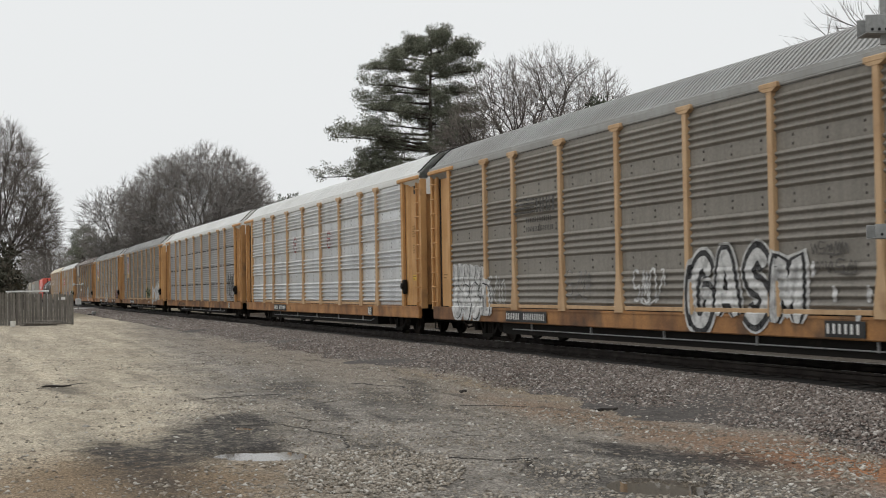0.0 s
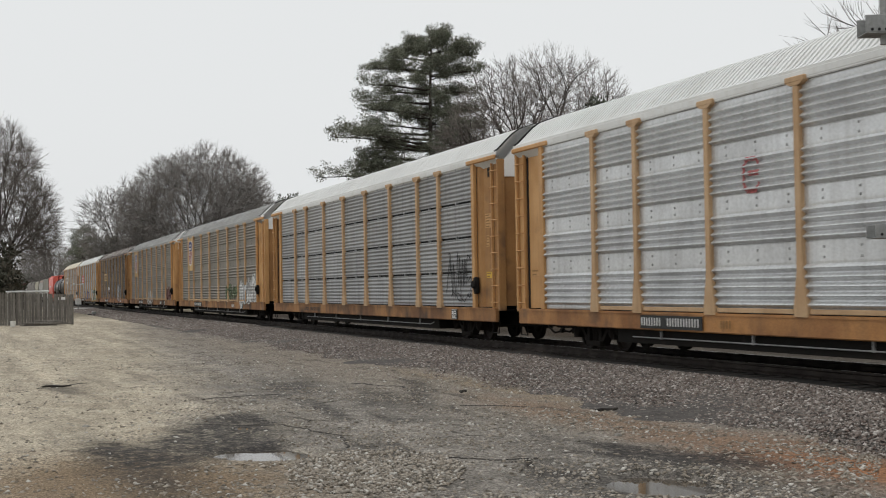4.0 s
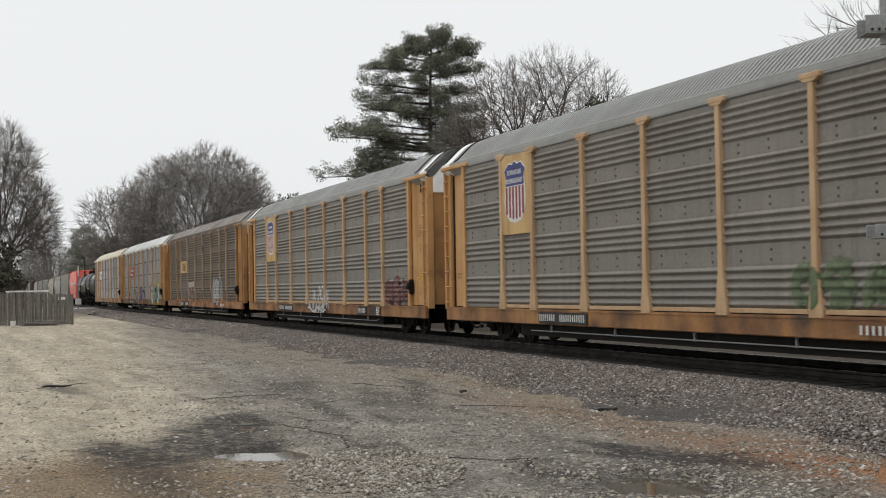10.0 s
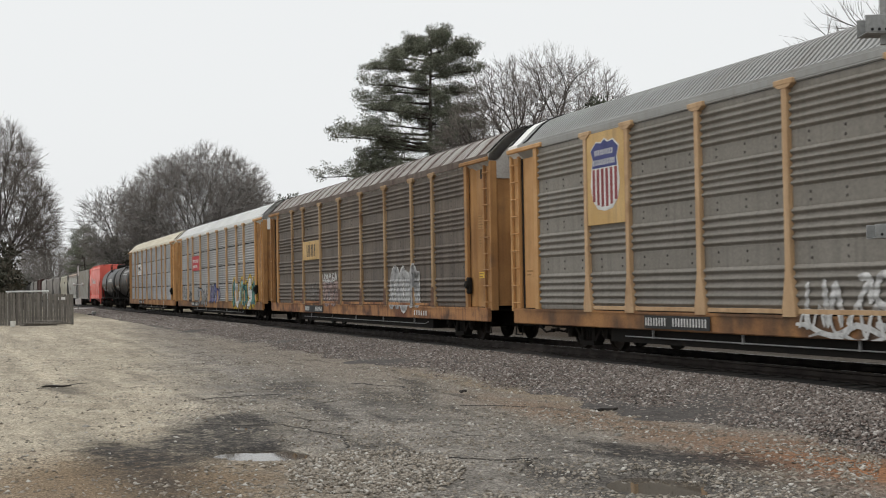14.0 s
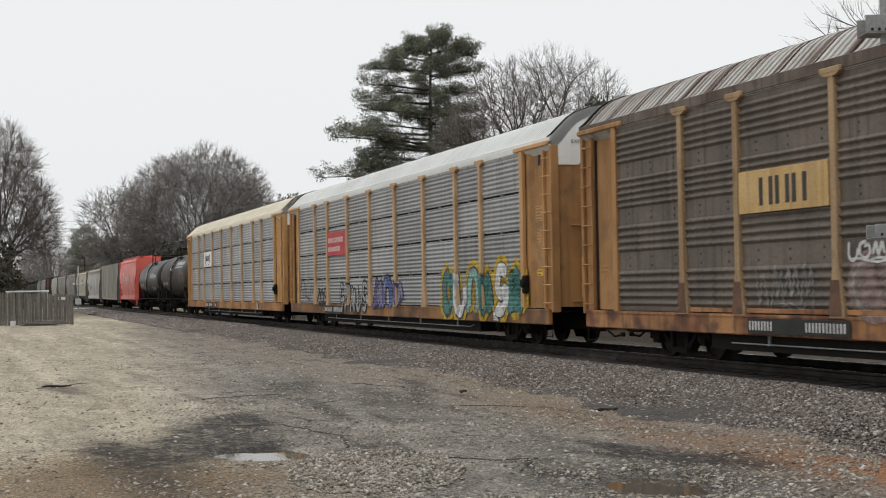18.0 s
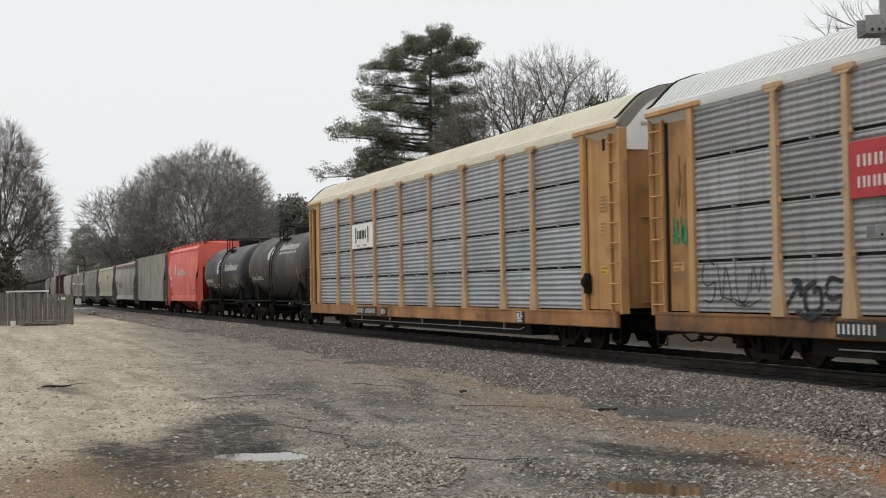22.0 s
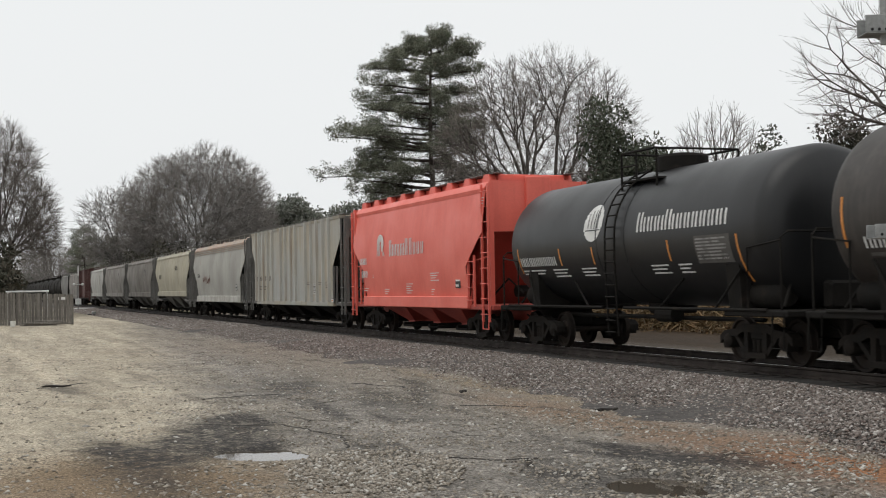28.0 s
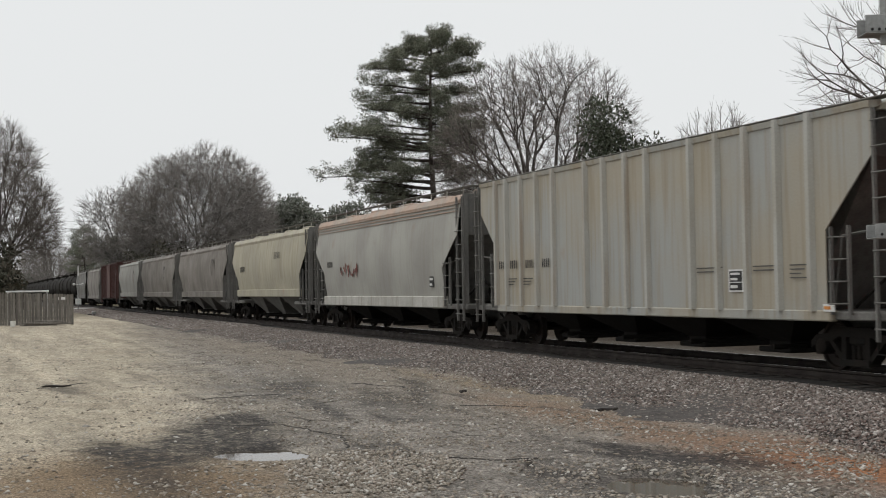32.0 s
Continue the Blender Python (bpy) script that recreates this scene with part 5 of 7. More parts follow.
def on_tank(car, name, mat, rects, r, zc, label="", lift=0.006):
    """Marks that lie on the round of a tank: rectangles x0, x1, and heights z0, z1."""
    b = Build()
    for x0, x1, z0, z1 in rects:
        a0, a1 = math.asin(max(-0.99, min(0.99, (z0 - zc) / r))), math.asin(max(-0.99, min(0.99, (z1 - zc) / r)))
        rings = []
        for k in range(5):
            a = a0 + (a1 - a0) * k / 4
            rings.append([(x0, -math.cos(a) * (r + lift), zc + math.sin(a) * (r + lift)), (x1, -math.cos(a) * (r + lift), zc + math.sin(a) * (r + lift)),
                          (x1, -math.cos(a) * (r + lift - 0.003), zc + math.sin(a) * (r + lift - 0.003)), (x0, -math.cos(a) * (r + lift - 0.003), zc + math.sin(a) * (r + lift - 0.003))])
        b.loft(rings)
    return tagged(part(name, b, mat, car, label), kind="stuff" if name == "lettering" else "")


def strokes(chars, x, w, z, h, gap=0.25):
    """Bars that stand for lettering, two to a character."""
    cw, out = w / len(chars), []
    for i, c in enumerate(chars):
        if c != " ":
            for q in (0.0, 0.72):
                a = x + (i + q * (1 - gap)) * cw
                out.append((a, a + 0.28 * (1 - gap) * cw, z, z + h * (1.0 if c == "I" else 0.74)))
    return out


def shell_emblem(car, x, z, w, h, r, zc):
    """A white oval with dark curved ribs."""
    oval, lines = [], []
    for i in range(16):
        u0, u1 = -1 + i / 8, -1 + (i + 1) / 8
        hh = math.sqrt(1 - ((u0 + u1) / 2) ** 2)
        lean = 0.10 * h * (u0 + u1) / 2
        oval.append((x + w * u0, x + w * u1 + 0.001, z + lean - h * hh, z + lean + h * hh))
    p = on_tank(car, "emblem", "mark_white", oval, r, zc, "white oval emblem")
    for k in (-0.55, -0.2, 0.15, 0.5):
        lines.append((x + w * k, x + w * k + 0.03, z - h * 0.30, z + h * (0.78 - abs(k) * 0.4)))
    lines.append((x - w * 0.8, x + w * 0.8, z - h * 0.42, z - h * 0.36))
    on_tank(p, "emblem_rib", "tank", lines, r, zc, lift=0.012)


def strips(car, r, zc, spots):
    for x, z0, z1 in spots:
        on_tank(car, "reflector", "orange", [(x - 0.03, x + 0.03, z0, z1)], r, zc, "orange reflective strip")


car = join(tank_car("brown-black tank car with white emblem", 13.2, 1.50, "tank_brown", 2.56), -107.2)
R1, C1 = 1.50, 2.56
shell_emblem(car, -0.80, 3.18, 0.46, 0.30, R1, C1)
on_tank(car, "lettering", "mark_white", strokes("IxxxIxxxxxxx", 0.95, 3.5, 3.24, 0.30), R1, C1, "white lettering blocks")
on_tank(car, "lettering", "mark_white", strokes("xxxxxxxxxxxxx", 0.95, 3.4, 3.06, 0.15, 0.4), R1, C1)
on_tank(car, "lettering", "mark_white", strokes("xxxx xxxxxx", -4.75, 2.4, 1.98, 0.24), R1, C1)
on_tank(car, "lettering", "mark_faint", [(-4.7, -4.0, 1.86, 1.91), (-3.9, -3.1, 1.86, 1.91), (-4.6, -3.8, 1.76, 1.80), (-3.7, -2.9, 1.76, 1.80)], R1, C1)
on_tank(car, "notice", "mark_faint", [(3.35, 4.4, 2.12, 2.58)], R1, C1)
strips(car, R1, C1, ((-3.6, 2.2, 2.55), (-1.62, 2.15, 2.5), (0.82, 2.15, 2.53)))
strips(car, R1, C1, ((4.72, 1.9, 2.78), (-5.2, 2.0, 2.8)))

car = join(tank_car("glossy black tank car with white shell emblem", 13.4, 1.47, "tank", 2.49), -120.4)
R2, C2 = 1.47, 2.49
shell_emblem(car, -0.92, 2.84, 0.44, 0.40, R2, C2)
on_tank(car, "lettering", "mark_white", strokes("IxxxIxxxxxxx", 1.15, 3.5, 2.55, 0.40), R2, C2, "white lettering blocks")
on_tank(car, "lettering", "mark_white", strokes("xxxxxxxxxx", -5.05, 2.1, 1.96, 0.28), R2, C2)
small = [(-5.05, -4.75), (-4.6, -3.75), (-3.3, -2.5), (-1.75, -1.0), (1.5, 2.2), (2.6, 3.1)]
on_tank(car, "lettering", "mark_white", [(a, b_ - 0.12 * (k % 2), 1.84 - 0.075 * k, 1.87 - 0.075 * k) for a, b_ in small for k in range(2 if a < -4 else 3)], R2, C2)
on_tank(car, "notice", "mark_faint", [(3.4, 4.65, 1.86, 2.38)], R2, C2, "small printed notice")
on_tank(car, "lettering", "spray_grey", [(3.45, 4.5 - 0.2 * (k % 3 == 1), 2.30 - 0.062 * k, 2.33 - 0.062 * k) for k in range(7)], R2, C2, lift=0.009)
strips(car, R2, C2, ((-2.72, 1.95, 2.34), (-1.0, 1.94, 2.32), (2.38, 1.93, 2.34)))
strips(car, R2, C2, ((4.88, 1.5, 2.36), (-5.15, 1.8, 2.4)))
part("notice_frame", Build().tube([(3.15, -0.98, 1.54), (3.6, -0.98, 1.54), (3.6, -1.14, 1.72), (3.15, -1.14, 1.72), (3.15, -0.98, 1.54)], 0.018, 5), "spray_grey", car)

# the tail: a dark hopper and black tank cars
car = join(hopper_car("dark weathered covered hopper", 17.5, "hop_end", "black", "curved", 4.2, 3, "black"), -295.9)
tail = join(tank_car("black tank car with bare sides", 17.0, 1.5, "tank_dull", 2.6), -313.3)
TAIL = [tail]
for i in range(1, 13):
    c = copy_thing(tail, pose(0, YC, RZ))
    TAIL.append(join(c, -313.3 - 17.1 * i))


# ---------------------------------------------------------------- ground
def value_noise(x, y, size, seed):
    """Smooth random relief of one scale, between -1 and 1."""
    grid = np.random.default_rng(seed).random((64, 64)) * 2 - 1
    u, v = x / size, y / size
    i, j = np.floor(u).astype(int), np.floor(v).astype(int)
    a, b = u - i, v - j
    a, b = a * a * (3 - 2 * a), b * b * (3 - 2 * b)
    g = lambda p, q: grid[p % 64, q % 64]
    return (g(i, j) * (1 - a) + g(i + 1, j) * a) * (1 - b) + (g(i, j + 1) * (1 - a) + g(i + 1, j + 1) * a) * b


def lumps(x, y):
    """Relief of the lot, in metres."""
    return 0.022 * value_noise(x, y, 2.6, 1) + 0.014 * value_noise(x, y, 0.9, 2) + 0.009 * value_noise(x, y, 0.32, 3)


PUDDLES = ((-14.60, 3.04, 0.66, 0.52), (-10.80, 5.86, 0.68, 0.46), (-17.5, 3.42, 0.40, 0.14))
# damp and oily patches: centre, half axes, turn
STAINS = ((-16.6, 2.85, 2.6, 0.70, -0.30), (-15.5, 3.05, 0.9, 0.40, -0.1), (-14.9, 1.75, 1.3, 0.50, 0.20), (-12.45, 6.85, 1.45, 0.30, 0.20), (-18.3, 3.55, 1.3, 0.42, -0.15))
WATER = -0.045


def ground_height(x, y):
    near = np.exp(-((np.minimum(0, x + 32) / 30.0) ** 2)) * np.clip((11.0 - y) / 2.0, 0, 1)
    z = lumps(x, y) * near * 1.3
    for px, py, a, b in PUDDLES:
        d = np.sqrt(((x - px) / a) ** 2 + ((y - py) / b) ** 2) + 0.22 * value_noise(x, y, 0.45, 9) + 0.12 * value_noise(x, y, 0.16, 10)
        k = np.clip((1.25 - d) / 0.25, 0, 1)
        z = z * (1 - k) + k * (WATER + 0.06 * (d - 1.0))
    z = z + np.clip((y - 17.2) / 2.0, 0, 1) * 0.10
    return z


def axis(inner, far):
    """Grid lines: given stretches (from, to, step), then ever wider steps to the horizon."""
    a = [inner[0][0]]
    for lo, hi, step in inner:
        while a[-1] < hi - 1e-6:
            a.append(a[-1] + step)
    s = inner[-1][2]
    while a[-1] < far:
        s *= 1.35
        a.append(a[-1] + s)
    s = inner[0][2]
    while a[0] > -far:
        s *= 1.35
        a.insert(0, a[0] - s)
    return np.array(a)


def sheet(name, X, Y, Z, mat, smooth=True):
    nx, ny = X.shape
    me = bpy.data.meshes.new(name)
    co = np.stack([X, Y, Z], -1).reshape(-1, 3)
    i, j = np.meshgrid(np.arange(nx - 1), np.arange(ny - 1), indexing="ij")
    a = (i * ny + j).ravel()
    f = np.stack([a, a + ny, a + ny + 1, a + 1], -1)
    me.from_pydata(co.tolist(), [], f.tolist())
    if smooth:
        me.shade_smooth()
    me.materials.append(mat)
    return new(name, me)


def ground_material():
    m = bpy.data.materials.new("gravel_lot")
    m.use_nodes = True
    nt = m.node_tree
    N, L = nt.nodes.new, nt.links.new
    bsdf = nt.nodes["Principled BSDF"]
    co = N("ShaderNodeTexCoord").outputs["Object"]

    def tex(s, detail=6, rough=0.6, squash=None):
        n = N("ShaderNodeTexNoise")
        n.inputs["Scale"].default_value, n.inputs["Detail"].default_value, n.inputs["Roughness"].default_value = s, detail, rough
        src = co
        if squash:
            mp = N("ShaderNodeMapping")
            mp.inputs["Scale"].default_value = squash
            L(co, mp.inputs[0])
            src = mp.outputs[0]
        L(src, n.inputs["Vector"])
        return n.outputs["Fac"]

    def rng(f, lo, hi, a=0.0, b=1.0):
        r = N("ShaderNodeMapRange")
        r.inputs[1].default_value, r.inputs[2].default_value, r.inputs[3].default_value, r.inputs[4].default_value = lo, hi, a, b
        L(f, r.inputs[0])
        return r.outputs[0]

    def calc(op, a, b=0.0, c=0.0):
        n = N("ShaderNodeMath")
        n.operation = op
        for k, v in enumerate((a, b, c)):
            if isinstance(v, (int, float)):
                n.inputs[k].default_value = v
            else:
                L(v, n.inputs[k])
        return n.outputs[0]

    def mix(f, a, b, mode="MIX"):
        n = N("ShaderNodeMixRGB")
        n.blend_type = mode
        for k, v in enumerate((f, a, b)):
            if isinstance(v, (int, float)):
                n.inputs[k].default_value = v
            elif isinstance(v, tuple):
                n.inputs[k].default_value = (*v, 1)
            else:
                L(v, n.inputs[k])
        return n.outputs[0]

    sep = N("ShaderNodeSeparateXYZ")
    L(co, sep.inputs[0])
    x, y = sep.outputs[0], sep.outputs[1]
    wob = calc("MULTIPLY_ADD", tex(0.55, 5), 3.2, -1.6)
    wob2 = calc("ADD", calc("MULTIPLY_ADD", tex(1.7, 5), 1.6, -0.8), calc("MULTIPLY_ADD", tex(7.0, 4, 0.7), 1.0, -0.5))

    def spot(px, py, a, b, soft=0.5, turn=0.0):
        """1 inside a patch of half axes a and b with a ragged rim."""
        ca, sa = math.cos(turn), math.sin(turn)
        dx, dy = calc("SUBTRACT", x, px), calc("SUBTRACT", y, py)
        u = calc("DIVIDE", calc("ADD", calc("MULTIPLY", dx, ca), calc("MULTIPLY", dy, sa)), a)
        v = calc("DIVIDE", calc("SUBTRACT", calc("MULTIPLY", dy, ca), calc("MULTIPLY", dx, sa)), b)
        d = calc("SQRT", calc("ADD", calc("MULTIPLY", u, u), calc("MULTIPLY", v, v)))
        d = calc("ADD", d, calc("MULTIPLY", wob2, 0.75))
        return rng(d, 1.0 + soft, 1.0 - soft * 0.6)

    grain, pebble = tex(28, 5, 0.7), tex(70, 3, 0.6)
    pale = mix(rng(tex(1.2), 0.35, 0.65), (0.36, 0.312, 0.24), (0.47, 0.418, 0.328))
    slate = mix(rng(tex(1.6), 0.38, 0.62), (0.175, 0.16, 0.142), (0.285, 0.262, 0.232))
    # worn paving towards the track, dry pale dirt away from it
    edge = calc("ADD", calc("SUBTRACT", y, calc("MULTIPLY", x, -0.10)), wob)
    col = mix(rng(edge, 0.2, 2.6), pale, slate)
    # wheel tracks along the lot, swept paler and darker
    ruts = tex(1.0, 5, 0.6, (0.07, 1.1, 1.0))
    col = mix(1.0, col, rng(ruts, 0.35, 0.65, 0.78, 1.16), "MULTIPLY")
    col = mix(1.0, col, rng(tex(3.0, 6, 0.75, (0.5, 1.0, 1.0)), 0.35, 0.65, 0.80, 1.14), "MULTIPLY")
    col = mix(spot(-36, 8.2, 22, 1.4, 0.9), col, (0.235, 0.205, 0.17))
    col = mix(calc("MULTIPLY", spot(-12.7, 1.35, 2.3, 1.5, 0.6), 0.85), col, (0.185, 0.13, 0.08))
    col = mix(calc("MULTIPLY", spot(-10.9, 8.2, 2.6, 0.95, 0.7), 0.8), col, (0.235, 0.135, 0.085))
    col = mix(calc("MULTIPLY", spot(-16.0, 7.95, 3.6, 0.55, 0.7), 0.7), col, (0.225, 0.15, 0.10))
    col = mix(calc("MULTIPLY", spot(-22.5, 8.9, 4.0, 0.35, 0.8), 0.6), col, (0.25, 0.19, 0.12))
    col = mix(calc("MULTIPLY", spot(-10.6, 7.9, 1.0, 0.40, 0.6), 0.8), col, (0.30, 0.145, 0.075))
    # damp and oily stains
    wet = spot(*STAINS[0][:4], 0.45, STAINS[0][4])
    for px, py, a_, b_, turn in STAINS[1:]:
        wet = calc("MAXIMUM", wet, calc("MULTIPLY", spot(px, py, a_, b_, 0.42, turn), 1.0 if a_ < 2 else 0.9))
    wet = calc("MAXIMUM", wet, spot(-12.0, 6.8, 1.1, 0.55, 0.7, 0.5))
    wet = calc("MAXIMUM", wet, calc("MULTIPLY", spot(-24.5, 5.7, 2.0, 0.4, 0.8, -0.2), 0.8))
    wet = calc("MAXIMUM", wet, calc("MULTIPLY", spot(-10.6, 5.9, 1.3, 1.0, 0.8), 0.8))
    wet = calc("MAXIMUM", wet, calc("MULTIPLY", spot(-20.6, 6.2, 1.6, 0.35, 0.7, -0.25), 0.7))
    wet = calc("MAXIMUM", wet, calc("MULTIPLY", spot(-26.0, 1.6, 1.4, 0.22, 0.7, 0.1), 0.8))
    wet = calc("MAXIMUM", wet, calc("MULTIPLY", spot(-11.3, 5.5, 0.8, 0.22, 0.5, 0.45), 0.9))
    wet = calc("MAXIMUM", wet, calc("MULTIPLY", spot(-21.5, 7.2, 2.6, 0.22, 0.7, -0.32), 0.75))
    wet = calc("MAXIMUM", wet, calc("MULTIPLY", spot(-13.9, 1.6, 2.2, 0.35, 0.8, 0.05), 0.8))
    wet = calc("MAXIMUM", wet, calc("MULTIPLY", spot(-24.0, 7.9, 1.2, 0.12, 0.5, -0.1), 0.9))
    wet = calc("MAXIMUM", wet, calc("MULTIPLY", spot(-19.2, 5.0, 1.6, 0.16, 0.6, -0.1), 0.8))
    streaks = calc("MULTIPLY", rng(tex(1.0, 6, 0.65, (0.30, 1.9, 1.0)), 0.55, 0.64), rng(edge, -1.0, 3.5, 0.25, 0.7))
    wet = calc("MAXIMUM", wet, streaks)
    # thin ragged lines where the old paving has cracked
    crack = N("ShaderNodeTexVoronoi")
    crack.feature = "DISTANCE_TO_EDGE"
    crack.inputs["Scale"].default_value = 0.42
    bent = N("ShaderNodeMixRGB")
    bent.blend_type = "ADD"
    bent.inputs[0].default_value = 0.9
    noise = N("ShaderNodeTexNoise")
    noise.inputs["Scale"].default_value, noise.inputs["Detail"].default_value = 1.3, 6
    L(co, noise.inputs["Vector"])
    L(co, bent.inputs[1])
    L(noise.outputs["Color"], bent.inputs[2])
    L(bent.outputs[0], crack.inputs["Vector"])
    line = calc("MULTIPLY", rng(crack.outputs["Distance"], 0.018, 0.006), rng(tex(0.7, 3), 0.50, 0.58))
    line = calc("MULTIPLY", line, rng(edge, 0.2, 2.0))
    wet = calc("MULTIPLY", wet, rng(tex(6.0, 8, 0.8), 0.40, 0.52, 0.38, 1.0))
    short = calc("MULTIPLY", rng(tex(2.4, 5, 0.7, (0.45, 1.5, 1.0)), 0.585, 0.635), rng(edge, -2.5, 3.0, 0.12, 0.62))
    wet = calc("MAXIMUM", wet, calc("MULTIPLY", short, rng(tex(0.45, 3), 0.42, 0.60)))
    col = mix(calc("MULTIPLY", wet, 0.96), col, (0.034, 0.031, 0.030))
    col = mix(calc("MULTIPLY", line, 0.85), col, (0.035, 0.03, 0.026))
    # beyond the track the soil is pale; far off it turns to winter grass
    col = mix(rng(y, 16.5, 19.0), col, mix(rng(tex(0.5), 0.4, 0.6), (0.052, 0.039, 0.028), (0.038, 0.029, 0.021)))
    col = mix(rng(calc("ADD", y, wob), 21.5, 24.0), col, mix(rng(tex(0.8), 0.4, 0.6), (0.075, 0.05, 0.029), (0.05, 0.036, 0.022)))
    col = mix(rng(calc("ABSOLUTE", y), 40, 70), col, (0.105, 0.08, 0.048))
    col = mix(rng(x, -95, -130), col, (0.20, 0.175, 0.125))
    col = mix(1.0, col, rng(grain, 0.38, 0.62, 0.48, 1.5), "MULTIPLY")
    col = mix(1.0, col, rng(pebble, 0.34, 0.66, 0.72, 1.32), "MULTIPLY")
    L(col, bsdf.inputs["Base Color"])
    L(rng(wet, 0.2, 1.0, 0.95, 0.8), bsdf.inputs["Roughness"])
    bsdf.inputs["Specular IOR Level"].default_value = 0.15
    bm = N("ShaderNodeBump")
    bm.inputs["Strength"].default_value, bm.inputs["Distance"].default_value = 0.8, 0.03
    L(calc("ADD", grain, calc("MULTIPLY", pebble, 0.6)), bm.inputs["Height"])
    L(bm.outputs[0], bsdf.inputs["Normal"])
    return m


gx, gy = axis(((-70, -30, 0.4), (-30, -19, 0.16), (-19, -8.5, 0.075), (-8.5, -4, 0.3)), 2600), axis(((-8, 0, 0.4), (0, 8, 0.075), (8, 12, 0.2)), 2600)
GX, GY = np.meshgrid(gx, gy, indexing="ij")
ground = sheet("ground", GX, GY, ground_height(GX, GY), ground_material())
tagged(ground, "damp gravel lot with bare dirt and dark stains", "ground", kind="structure")

# puddles
M["water"] = bpy.data.materials.new("muddy_water")
M["water"].use_nodes = True
wb = M["water"].node_tree.nodes["Principled BSDF"]
wb.inputs["Base Color"].default_value = (0.075, 0.062, 0.048, 1)
wb.inputs["Roughness"].default_value, wb.inputs["IOR"].default_value = 0.03, 1.333
for px, py, a, b in PUDDLES:
    rim = [(px + 1.42 * a * math.cos(t), py + 1.42 * b * math.sin(t)) for t in (2 * math.pi * j / 48 for j in range(48))]
    pd = Build()
    pd.loft([[(x, y, WATER - 0.03) for x, y in rim], [(x, y, WATER) for x, y in rim]])
    ob = new("puddle", pd.mesh("puddle", "water"))
    tagged(ob, "shallow puddle on the gravel reflecting the sky", "puddle", "puddles", "structure")


# ---------------------------------------------------------------- stones
def stones(name, xyz, size, mat, label, category, seed, flat=0.6):
    """Many small angular stones in one mesh."""
    rng = np.random.default_rng(seed)
    n = len(xyz)
    base = np.array([(1, 0, 0), (-1, 0, 0), (0, 1, 0), (0, -1, 0), (0, 0, 1), (0, 0, -1)], float)
    tri = np.array([(0, 2, 4), (2, 1, 4), (1, 3, 4), (3, 0, 4), (2, 0, 5), (1, 2, 5), (3, 1, 5), (0, 3, 5)])
    v = base[None] * (0.65 + 0.7 * rng.random((n, 6, 1))) + 0.25 * (rng.random((n, 6, 3)) - 0.5)
    v *= (size[0] + (size[1] - size[0]) * rng.random((n, 1, 1)) ** 2)
    v[:, :, 0] *= 0.7 + 0.8 * rng.random((n, 1))
    v[:, :, 2] *= flat
    a, b = rng.random((n, 1)) * 6.283, (rng.random((n, 1)) - 0.5) * 1.4
    x, y, z = v[..., 0].copy(), v[..., 1].copy(), v[..., 2].copy()
    x, z = x * np.cos(b) + z * np.sin(b), z * np.cos(b) - x * np.sin(b)
    x, y = x * np.cos(a) - y * np.sin(a), x * np.sin(a) + y * np.cos(a)
    v = np.stack([x, y, z], -1) + xyz[:, None, :]
    f = tri[None] + 6 * np.arange(n)[:, None, None]
    me = bpy.data.meshes.new(name)
    me.vertices.add(n * 6)
    me.vertices.foreach_set("co", v.astype(np.float32).ravel())
    me.loops.add(n * 24)
    me.loops.foreach_set("vertex_index", f.astype(np.int32).ravel())
    me.polygons.add(n * 8)
    me.polygons.foreach_set("loop_start", np.arange(0, n * 24, 3, dtype=np.int32))
    me.update(calc_edges=True)
    me.validate()
    me.materials.append(mat)
    return tagged(new(name, me), label, category, kind="stuff")


def stone_material(name, tones, wetness=(0.6, 0.9)):
    m = bpy.data.materials.new(name)
    m.use_nodes = True
    nt = m.node_tree
    geo, ramp = nt.nodes.new("ShaderNodeNewGeometry"), nt.nodes.new("ShaderNodeValToRGB")
    nt.links.new(geo.outputs["Random Per Island"], ramp.inputs[0])
    els = ramp.color_ramp.elements
    while len(els) < len(tones):
        els.new(0.5)
    for i, c in enumerate(tones):
        els[i].position, els[i].color = i / (len(tones) - 1), (*c, 1)
    ramp.color_ramp.interpolation = "LINEAR"
    nt.links.new(ramp.outputs[0], nt.nodes["Principled BSDF"].inputs["Base Color"])
    nt.nodes["Principled BSDF"].inputs["Roughness"].default_value = wetness[0] + 0.2
    nt.nodes["Principled BSDF"].inputs["Specular IOR Level"].default_value = 0.25
    return m


def bed_height(y):
    """The ballast bed across the track."""
    return np.interp(y, (8.4, 9.5, 12.2, 12.75, 13.2, 15.5, 16.0, 17.6, 18.6), (-0.05, 0.012, 0.10, 0.128, 0.118, 0.118, 0.12, 0.02, 0.0))


